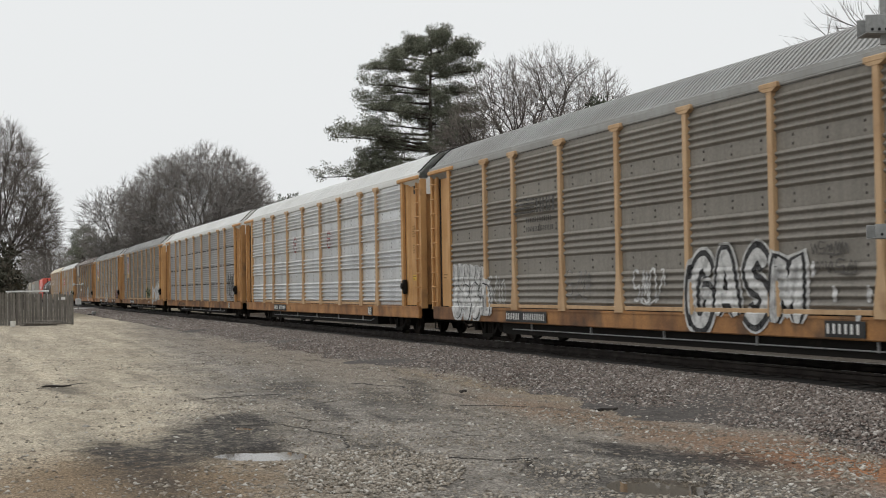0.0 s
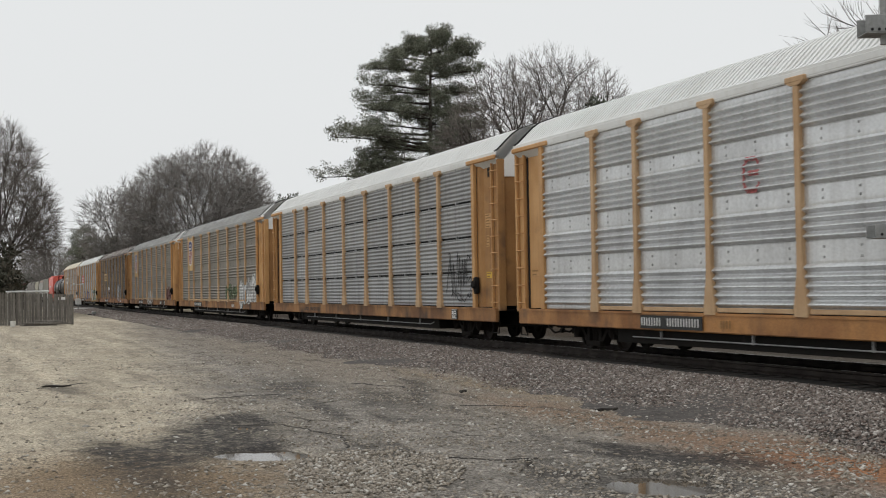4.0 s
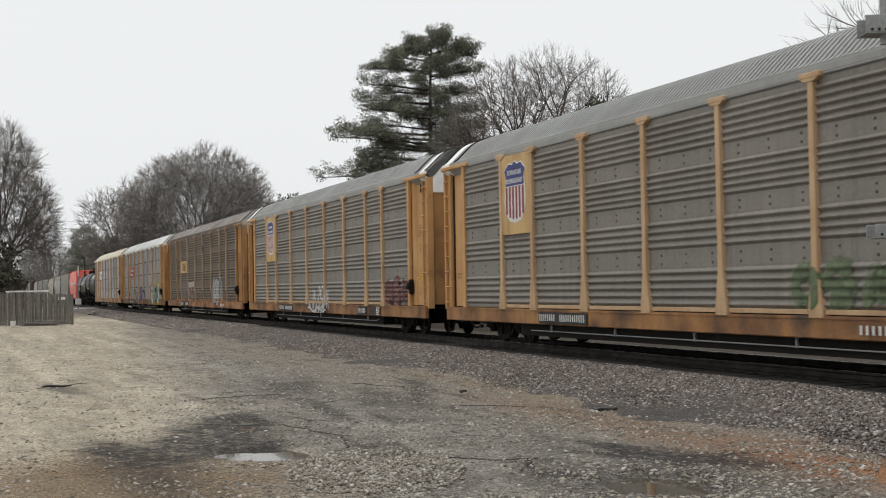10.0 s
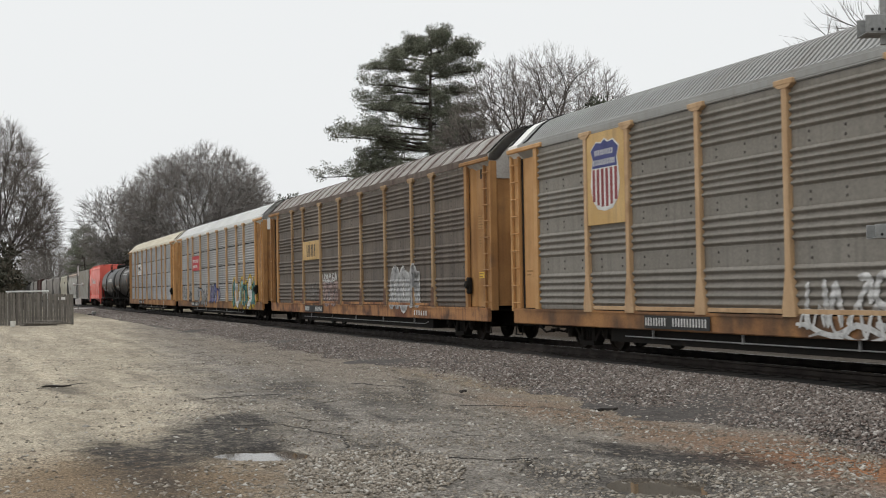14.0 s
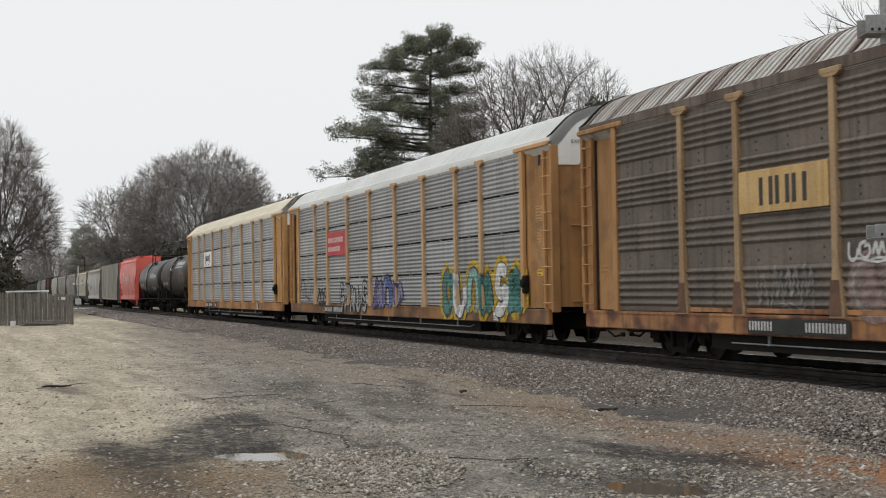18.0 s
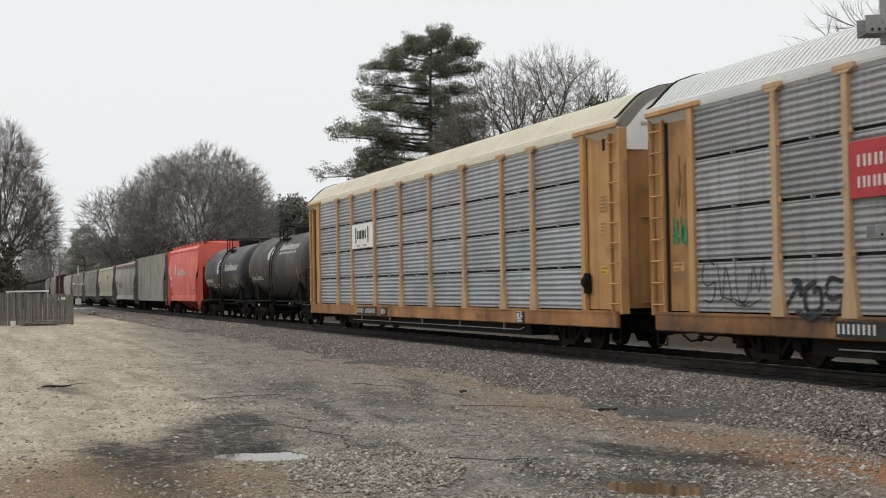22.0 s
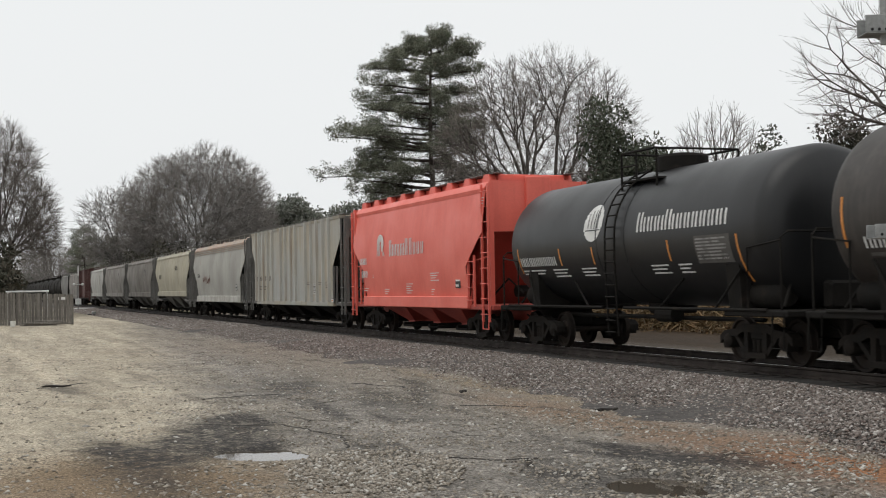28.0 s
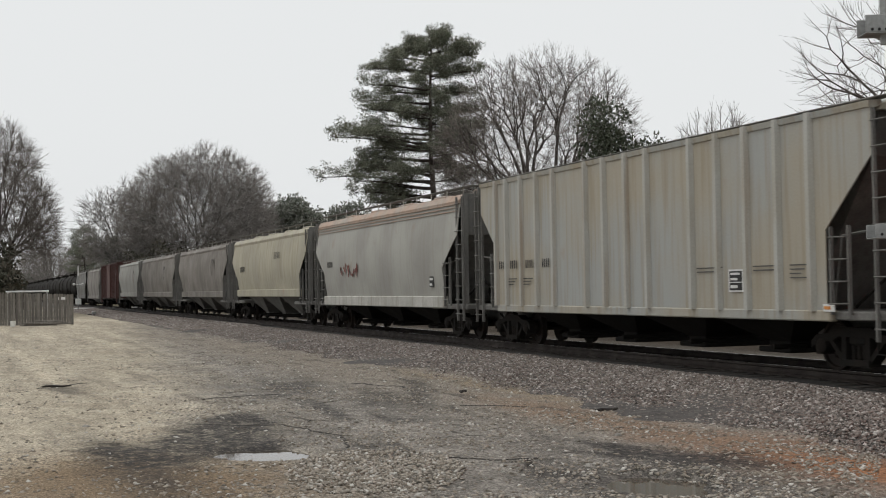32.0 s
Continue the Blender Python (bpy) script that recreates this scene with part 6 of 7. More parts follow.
M["ballast"] = surface("ballast_bed", (0.085, 0.076, 0.068), (0.058, 0.05, 0.045), 6.0, (0.8, 1.0), bump=0.6, grain=26, vary=0.3)
by = np.array([8.4, 9.0, 9.5, 10.2, 11.4, 12.2, 12.75, 13.2, 14.3, 15.5, 16.0, 17.6, 18.6])
bx = np.concatenate([np.arange(-520, -60, 6.0), np.arange(-60, 40.1, 0.4)])
BX, BY = np.meshgrid(bx, by, indexing="ij")
BZ = bed_height(BY) + 0.015 * np.sin(BX * 1.7 + BY * 2.1) * np.sin(BX * 0.6)
BZ[:, 0] = BZ[:, -1] = -0.08
BYW = BY + np.where(BY < 11.0, 0.35 * np.sin(BX * 0.45) + 0.2 * np.sin(BX * 1.3 + 1), 0)
tagged(sheet("ballast_bed", BX, BYW, BZ, M["ballast"]), "grey crushed stone ballast under the track", "ballast", kind="structure")
# between and beside the rails: oily ballast, with the train's shade painted in
M["oily_shaded_ballast"] = surface("oily_shaded_ballast", (0.028, 0.025, 0.022), (0.018, 0.016, 0.015), 5.0, (0.7, 0.95), bump=0.6, grain=26, vary=0.3)
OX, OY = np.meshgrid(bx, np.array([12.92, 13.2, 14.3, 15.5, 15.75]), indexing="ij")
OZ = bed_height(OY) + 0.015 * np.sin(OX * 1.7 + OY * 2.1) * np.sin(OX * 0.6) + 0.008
tagged(sheet("track_bed", OX, OY + 0.05 * np.sin(OX * 2.1), OZ, M["oily_shaded_ballast"]), "ballast between the rails, black with oil and painted shade", "ballast", kind="structure")
rs = np.random.default_rng(4)
n = 100000
sx = -7.0 - 55 * rs.random(n) ** 1.7
sy = 8.5 + 4.2 * rs.random(n) ** 0.68
sz = bed_height(sy) + 0.015 * np.sin(sx * 1.7 + sy * 2.1) * np.sin(sx * 0.6) + 0.006
STONE = stone_material("crushed_stone", ((0.05, 0.043, 0.039), (0.17, 0.15, 0.135), (0.24, 0.21, 0.19), (0.11, 0.08, 0.068), (0.20, 0.17, 0.15), (0.46, 0.43, 0.40)))
stones("ballast_stones", np.stack([sx, sy, sz], -1), (0.013, 0.040), STONE, "loose grey crushed stone along the track", "ballast stones", 5)
n = 26000
sx, sy = -62 - 110 * rs.random(n) ** 1.5, 9.2 + 3.7 * rs.random(n)
stones("ballast_stones", np.stack([sx, sy, bed_height(sy) + 0.01], -1), (0.03, 0.075), STONE, "loose grey crushed stone far along the track", "ballast stones", 6)
n = 150000
sx = -8.2 - 80 * rs.random(n) ** 2.3
sy = (0.01 + 0.80 * rs.random(n)) * -sx - 0.4
sy = np.where(sy > 10.2, 10.2 * rs.random(n), sy)
keep = np.ones(n, bool)
for px, py, a, b in PUDDLES:
    keep &= ((sx - px) / (a * 0.98)) ** 2 + ((sy - py) / (b * 0.98)) ** 2 > 1
clump = np.sin(sx * 0.8 + 2 * np.sin(sy * 0.5)) * np.sin(sy * 1.3 + sx * 0.3) + 0.5 * np.sin(sx * 2.7 - sy * 1.9)
keep &= rs.random(n) < np.clip(0.5 + 0.45 * clump, 0.14, 1) * np.clip(0.35 + 0.25 * (sy + 0.10 * sx), 0.25, 1.0)
for px, py, a, b, turn in STAINS:
    u = ((sx - px) * math.cos(turn) + (sy - py) * math.sin(turn)) / a
    v = ((sy - py) * math.cos(turn) - (sx - px) * math.sin(turn)) / b
    keep &= (u * u + v * v > 1.1) | (rs.random(n) < (0.16 if py > 5 else 0.36))
sx, sy = sx[keep], sy[keep]
GRAVEL = stone_material("lot_gravel", ((0.13, 0.117, 0.10), (0.26, 0.23, 0.19), (0.36, 0.32, 0.27), (0.19, 0.16, 0.125), (0.26, 0.235, 0.20), (0.52, 0.50, 0.46)))
stones("gravel", np.stack([sx, sy, ground_height(sx, sy) + 0.002], -1), (0.005, 0.036), GRAVEL, "loose gravel scattered over the lot", "gravel", 7, 0.5)
# a heap of paler gravel by the puddle
n = 3400
a, r = rs.random(n) * 6.283, rs.random(n) ** 0.6
sx, sy = -12.6 + 1.5 * r * np.cos(a) - 0.5 * r * np.sin(a), 3.75 + 0.95 * r * np.sin(a)
stones("gravel", np.stack([sx, sy, ground_height(sx, sy) + 0.008], -1), (0.010, 0.034), GRAVEL, "coarse pale gravel beside the puddle", "gravel", 8, 0.6)


# broken edges of the old paving
M["crack"] = surface("crack_soil", (0.05, 0.043, 0.037), (0.03, 0.026, 0.023), 6.0, (0.85, 1.0), bump=0.4)
crack_rnd = random.Random(44)
for path, width in ((((-18.1, 3.5), (-17.55, 3.93), (-16.43, 4.11), (-15.86, 4.26), (-15.1, 4.15), (-14.4, 3.98)), 0.05), (((-24.4, 6.78), (-23.8, 7.0), (-23.2, 7.31), (-22.4, 7.3)), 0.09),
                    (((-19.0, 7.0), (-18.6, 7.5), (-18.3, 7.9)), 0.05), (((-26.3, 1.2), (-26.9, 1.7), (-27.3, 2.25)), 0.10), (((-22.0, 3.6), (-22.6, 4.4), (-22.3, 5.3)), 0.07), (((-13.2, 4.6), (-12.6, 5.0), (-12.5, 5.5)), 0.05)):
    line = []
    for (ax, ay), (bx_, by_) in zip(path, path[1:]):
        for k in range(8):
            line.append((ax + (bx_ - ax) * k / 8 + crack_rnd.uniform(-0.035, 0.035), ay + (by_ - ay) * k / 8 + crack_rnd.uniform(-0.035, 0.035)))
    V, F = [], []
    for i, (x, y) in enumerate(line):
        ax, ay = line[max(i - 1, 0)]
        bx_, by_ = line[min(i + 1, len(line) - 1)]
        d = math.hypot(bx_ - ax, by_ - ay)
        k = width * crack_rnd.uniform(0.2, 1.0) * (0.15 if i in (0, len(line) - 1) else 0.5)
        for q in (-1, 0, 1):
            x1, y1 = x - (by_ - ay) / d * k * q, y + (bx_ - ax) / d * k * q
            V.append((x1, y1, float(ground_height(np.array([x1]), np.array([y1]))[0]) + (0.012 if q == 0 else 0.002)))
        if i:
            n0 = 3 * i
            F += [(n0 - 3, n0, n0 + 1, n0 - 2), (n0 - 2, n0 + 1, n0 + 2, n0 - 1)]
    me = bpy.data.meshes.new("crack")
    me.from_pydata(V, [], F)
    me.materials.append(M["crack"])
    tagged(new("crack", me), "ragged dark crack in the old paving", "crack", "cracks in the paving", "structure")

M["loose_stone"] = surface("loose_stone", (0.42, 0.40, 0.36), (0.30, 0.28, 0.25), 8.0, (0.7, 0.9), vary=0.2, tone=0.5)

# ---------------------------------------------------------------- track
M["rail"] = surface("rail_rust", (0.032, 0.022, 0.017), (0.024, 0.017, 0.014), 3.0, (0.6, 0.85), 0.3)
M["rail_top"] = surface("rail_polished", (0.30, 0.29, 0.28), (0.24, 0.23, 0.22), 3.0, (0.2, 0.35), 1.0)
M["tie"] = surface("creosoted_timber", (0.024, 0.020, 0.017), (0.04, 0.033, 0.027), 2.0, (0.8, 0.95), bump=0.4)
track = thing("track", "single railway track on timber ties", "railway track", pose(0, YC, 0), kind="structure")
sec = [(-0.076, 0.0), (0.076, 0.0), (0.07, 0.02), (0.012, 0.05), (0.010, 0.125), (0.036, 0.145), (0.036, 0.178), (-0.036, 0.178), (-0.036, 0.145), (-0.010, 0.125), (-0.012, 0.05), (-0.07, 0.02)]
for s in (-1, 1):
    r = part("rail", Build().loft([[(x, s * 0.753 + a, RZ - 0.18 + b_) for a, b_ in sec] for x in (-520, 60)]), "rail", track)
    part("rail_head", Build().box(-520, 60, s * 0.753 - 0.028, s * 0.753 + 0.028, RZ - 0.003, RZ), "rail_top", r)
tie = Build().slab(-0.115, 0.115, -1.3, 1.3, 0.0, 0.15, 0.012).mesh("crosstie", "tie")
for i in range(110):
    t = piece("crosstie", tie, track, (-6.0 - 0.5 * i, 0.03 * math.sin(i * 2.3), -0.012))
rest = Build()
for i in range(480):
    x = -61.0 - 0.54 * i
    rest.box(x - 0.11, x + 0.11, -1.3, 1.3, 0.0, 0.138)
tagged(part("crossties", rest, "tie", track), kind="stuff")
# spikes and plates along the near rail
sp = Build()
for i in range(110):
    x = -6.0 - 0.5 * i
    sp.box(x - 0.09, x + 0.09, -0.753 - 0.15, -0.753 + 0.15, 0.137, 0.146)
    for dy in (-0.10, 0.10):
        sp.box(x - 0.012, x + 0.012, -0.753 + dy - 0.012, -0.753 + dy + 0.012, 0.146, 0.166)
tagged(part("tie_plates", sp, "rail", track), kind="stuff")

# a few larger loose stones and sticks that lie about the lot
rock = random.Random(17)
for i in range(26):
    x = -9.0 - 13.0 * rock.random() ** 1.4
    y = -x * rock.uniform(0.05, 0.62)
    if y > 9.5 or any(((x - px) / a) ** 2 + ((y - py) / b_) ** 2 < 2.5 for px, py, a, b_ in PUDDLES):
        continue
    k = rock.uniform(0.028, 0.06)
    ring = [[(k * q * (0.8 + 0.4 * rock.random()) * math.cos(a), k * q * (0.7 + 0.3 * rock.random()) * math.sin(a), k * z) for a in (0.9 * j for j in range(7))] for q, z in ((0.7, -0.3), (1.0, 0.1), (0.55, 0.5))]
    ob = new("stone", Build().loft(ring).mesh("stone", "loose_stone"))
    ob.matrix_basis = pose(x, y, float(ground_height(np.array([x]), np.array([y]))[0]), rz=rock.uniform(0, 180))
    tagged(ob, "pale loose stone on the gravel lot", "stone", "loose stones")
for x, y, ln, a in ((-26.71, 1.54, 0.55, 80), (-21.5, 8.0, 0.4, 150), (-17.2, 8.6, 0.4, 100)):
    st = Build().tube([(-ln / 2, 0, 0.02), (-ln / 5, 0.04, 0.03), (ln / 5, -0.03, 0.02), (ln / 2, 0.02, 0.03)], [0.02, 0.025, 0.02, 0.012], 6)
    ob = new("stick", st.mesh("stick", "tie"))
    ob.matrix_basis = pose(x, y, float(ground_height(np.array([x]), np.array([y]))[0]) - 0.006, rz=a)
    tagged(ob, "dark broken stick on the gravel lot", "stick", "loose sticks")


# ---------------------------------------------------------------- fence and lot edge
M["old_wood"] = surface("weathered_grey_wood", (0.17, 0.155, 0.135), (0.24, 0.22, 0.195), 2.0, (0.8, 0.95), bump=0.4, streak=((0.09, 0.08, 0.07), 0.7), vary=0.2)
M["paint_white"] = surface("weathered_white_paint", (0.74, 0.74, 0.72), (0.62, 0.62, 0.60), 2.0, (0.5, 0.8))
fence = thing("fence", "weathered grey board fence at the lot's edge", "fence", pose(-80.0, 0, 0))
fr = random.Random(11)
boards = [Build().plate([(-0.068, 0.02), (0.068, 0.02), (0.068, 1.0), (0.04, 1.03), (-0.04, 1.03), (-0.068, 1.0)], -0.011, 0.011).mesh("board", "old_wood")]
for i in range(62):
    yy = -3.6 + i * 0.148
    h = 1.84 + 0.05 * fr.random() - 0.055 * max(0, yy - 2.6)
    ob = piece("board", boards[0], fence, (0.04 * math.sin(i * 0.8), yy, 0.0), turn=Matrix.Rotation(radians(90 + 2 * (fr.random() - 0.5)), 4, "Z") @ Matrix.Rotation(radians(1.5 * (fr.random() - 0.5)), 4, "Y"))
    ob.scale = (1, 1, h)
for z in (0.4, 1.45):
    part("fence_rail", Build().slab(-0.09, -0.03, -3.7, 5.55, z, z + 0.09, 0.008), "old_wood", fence)
for yy in (-3.6, -1.2, 1.2, 3.6, 5.55):
    part("post", Build().slab(-0.15, -0.03, yy - 0.06, yy + 0.06, 0.0, 1.78, 0.012), "old_wood", fence)
part("notice", Build().slab(0.03, 0.04, 4.75, 5.15, 1.46, 1.62, 0.003), "paint_white", fence, "small white notice")
beam = new("white_pipe", Build().slab(-82.0, -81.85, 1.9, 4.35, 1.93, 2.03, 0.02).box(-81.96, -81.9, 2.0, 2.06, -0.02, 1.94).box(-81.96, -81.9, 4.2, 4.26, -0.02, 1.94).mesh("white_pipe", "paint_white"))
tagged(beam, "white painted barrier pipe behind the fence", "barrier")
bucket = new("bucket", Build().turned([(0.0, 0.0), (0.0, 0.13), (0.32, 0.16), (0.34, 0.17), (0.34, 0.14), (0.05, 0.12), (0.05, 0.0)], 20, "z").mesh("bucket", "paint_white", True))
bucket.matrix_basis = pose(-78.6, 2.2, -0.02)
tagged(bucket, "white plastic bucket on the dirt by the fence", "bucket")
planks = thing("plank_pile", "low pile of grey planks against the fence", "planks", pose(0, 0, -0.01))
for k, (a, c, y0, y1) in enumerate(((-79.4, -79.1, 2.6, 4.6), (-79.3, -79.0, 2.8, 5.2), (-79.5, -79.2, 3.4, 4.9))):
    part("plank", Build().slab(a, c, y0, y1, 0.1 * k, 0.1 * k + 0.1, 0.01), "old_wood", planks)

# ---------------------------------------------------------------- far grade crossing
M["road"] = surface("pale_road", (0.36, 0.35, 0.335), (0.31, 0.30, 0.285), 0.6, (0.8, 0.95), grain=20)
road = new("road", Build().loft([[(x0, y, z) for y, z in ((-160, 0.012), (8.5, 0.012), (12.0, 0.15), (13.3, 0.17), (13.3, -0.1), (-160, -0.1))] for x0 in (-158.5, -150.5)])
           .loft([[(x0, y, z) for y, z in ((15.4, 0.17), (17.0, 0.15), (21.0, 0.13), (200, 0.13), (200, -0.1), (15.4, -0.1))] for x0 in (-158.5, -150.5)]).mesh("road", "road"))
tagged(road, "pale road over the distant grade crossing", "road", kind="structure")
M["galv_mast"] = surface("weathered_grey_mast", (0.32, 0.32, 0.31), (0.24, 0.24, 0.23), 2.0, (0.5, 0.8))
M["lamp_glass"] = plain("pale_lamp_back", (0.6, 0.6, 0.58), 0.4)
sig = thing("crossing_signal", "grade crossing signal with round flashers on a mast", "crossing signal", pose(-149.6, 11.0, 0.05))
part("mast", Build().turned([(0.0, 0.16), (0.1, 0.16), (0.12, 0.06), (4.75, 0.05), (4.8, 0.02)], 12, "z"), "galv_mast", sig)
for s in (-1, 1):
    part("flasher", Build().turned([(-0.05, 0.02), (-0.05, 0.14), (0.02, 0.15), (0.10, 0.10), (0.12, 0.02)], 16, "x", (0.1, s * 0.45, 2.75)), "lamp_glass", sig, "round pale flasher lamp")
part("cross_arm", Build().tube([(0.06, -0.5, 2.75), (0.06, 0.5, 2.75)], 0.03, 6), "paint_white", sig)
part("crossbuck", Build().slab(0.06, 0.08, -0.06, 0.06, 3.7, 4.7, 0.005), "paint_white", sig)
part("control_box", Build().slab(-0.2, 0.25, -0.3, 0.3, 0.55, 1.2, 0.03), "paint_white", sig)
post = thing("marker_post", "low black and white marker beside the track", "marker", pose(-113.5, 9.62, -0.02))
part("base", Build().slab(-0.35, 0.35, -0.5, 0.45, 0.0, 0.10, 0.03), "black", post)
part("flag", Build().plate([(-0.2, 0.1), (0.15, 0.1), (0.3, 0.28), (-0.05, 0.3)], -0.2, 0.1), "paint_white", post)

# ---------------------------------------------------------------- steel mast at the lot's corner
M["galv"] = surface("galvanised_bracket", (0.34, 0.345, 0.34), (0.28, 0.285, 0.28), 3.0, (0.45, 0.65), 0.5)
mast = thing("steel_mast", "grey galvanised mast with drilled brackets", "mast", pose(-7.846, 6.20, 0.0))
away = Matrix.Rotation(radians(70.4), 4, "Z")
part("pole", Build().turned([(0.0, 0.14), (0.03, 0.14), (0.035, 0.05), (3.5, 0.05)], 16, "z", (0.09, 0, 0)), "galv", mast, turn=away, smooth=True)
part("upper_pole", Build().turned([(3.5, 0.034), (4.4, 0.034)], 14, "z", (0.0, 0, 0)), "galv", mast, turn=away, smooth=True)
for z, x0, hh in ((3.575, -0.165, 0.125), (2.112, -0.135, 0.095)):
    br = part("bracket", Build().slab(x0, 0.30, -0.09, -0.078, z, z + hh, 0.003).slab(x0, 0.30, -0.09, 0.12, z - 0.008, z, 0.003).slab(x0, 0.30, 0.108, 0.12, z, z + hh, 0.003), "galv", mast, "drilled steel channel bracket", turn=away)
    hole = Build().turned([(-0.094, 0.011), (-0.0895, 0.011)], 8, "y").mesh("bolt_hole", "gap")
    for k in range(5):
        piece("bolt_hole", hole, mast, away @ Vector((x0 + 0.045 + 0.05 * k, 0, z + 0.02)), turn=away)
part("conduit", Build().box(-0.014, 0.03, -0.10, -0.06, 0.02, 2.95), "galv", mast, turn=away)


# ---------------------------------------------------------------- trees
M["bark"] = surface("grey_bark", (0.115, 0.10, 0.088), (0.075, 0.065, 0.058), 3.0, (0.85, 1.0), bump=0.5, vary=0.2)
M["twig"] = surface("winter_twigs", (0.235, 0.205, 0.185), (0.18, 0.156, 0.14), 0.4, (0.85, 1.0), bump=0, vary=0.2)
# far twigs and bark carry the distance haze in their paler colours
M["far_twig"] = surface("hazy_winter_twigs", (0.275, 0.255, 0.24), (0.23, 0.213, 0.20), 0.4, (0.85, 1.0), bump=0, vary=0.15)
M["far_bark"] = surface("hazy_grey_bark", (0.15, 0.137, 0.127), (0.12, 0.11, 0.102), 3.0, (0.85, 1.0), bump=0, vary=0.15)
M["pine_bark"] = surface("pine_bark", (0.09, 0.07, 0.06), (0.06, 0.05, 0.045), 3.0, (0.85, 1.0), bump=0.5, vary=0.2)


def leaf_material(name, tones):
    m = stone_material(name, tones, (0.65, 0.9))
    m.node_tree.nodes["Principled BSDF"].inputs["Specular IOR Level"].default_value = 0.25
    return m


# needle colours are raised to hold some haze
M["needles"] = leaf_material("pine_needles", ((0.115, 0.128, 0.095), (0.165, 0.176, 0.13), (0.21, 0.218, 0.165), (0.165, 0.155, 0.128)))
M["evergreen"] = leaf_material("evergreen_leaves", ((0.05, 0.06, 0.043), (0.075, 0.088, 0.06), (0.10, 0.11, 0.078), (0.13, 0.13, 0.105)))
# paler copy of the evergreen, with haze mixed into the leaf colours
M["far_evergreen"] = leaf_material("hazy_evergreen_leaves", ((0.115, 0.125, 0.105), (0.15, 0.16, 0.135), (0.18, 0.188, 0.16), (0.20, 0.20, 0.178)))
M["dry_grass"] = leaf_material("dry_grass", ((0.10, 0.068, 0.036), (0.15, 0.10, 0.05), (0.19, 0.135, 0.07), (0.075, 0.058, 0.036)))
M["ivy"] = leaf_material("dark_thicket", ((0.035, 0.036, 0.026), (0.05, 0.05, 0.035), (0.07, 0.062, 0.048), (0.09, 0.078, 0.06)))


def sticks(name, groups, mat, sides, min_r=0.0):
    """One mesh of tapered sticks."""
    V, F = [], []
    for pts, rad in groups:
        n = len(pts)
        k = len(V)
        d = (pts[-1] - pts[0]).normalized()
        s = d.cross(Vector((0.3, 0.9, 0.2))).normalized()
        w = s.cross(d)
        for p, r in zip(pts, rad):
            r = max(r, min_r)
            for j in range(sides):
                a = 2 * math.pi * j / sides
                V.append(tuple(p + (s * math.cos(a) + w * math.sin(a)) * r))
        for i in range(n - 1):
            for j in range(sides):
                a, b = k + i * sides + j, k + i * sides + (j + 1) % sides
                F.append((a, b, b + sides, a + sides))
    me = bpy.data.meshes.new(name)
    me.from_pydata(V, [], F)
    me.materials.append(M[mat])
    return me


def crown_tips(rnd, n, rx, z0, z1, flat=1.0):
    """Ends of twigs spread through a domed crown, thickest towards its skin."""
    out = []
    bumps = [(rnd.uniform(0, 6.28), rnd.uniform(-0.6, 1.0), rnd.uniform(-0.16, 0.2)) for _ in range(10)]
    while len(out) < n:
        d = Vector((rnd.gauss(0, 1), rnd.gauss(0, 1), rnd.gauss(0, 1))).normalized()
        if d.z < -0.55:
            continue
        r = 0.42 + 0.58 * rnd.random() ** 0.55
        a = math.atan2(d.y, d.x)
        for ba, bz, bk in bumps:
            r *= 1 + bk * math.exp(-((math.sin((a - ba) / 2) * 3) ** 2 + ((d.z - bz) * 2.2) ** 2))
        zc = z0 + (z1 - z0) * 0.42
        out.append((d.x * r * rx, d.y * r * rx * flat, zc + d.z * r * ((z1 - zc) if d.z > 0 else (zc - z0))))
    return np.array(out)


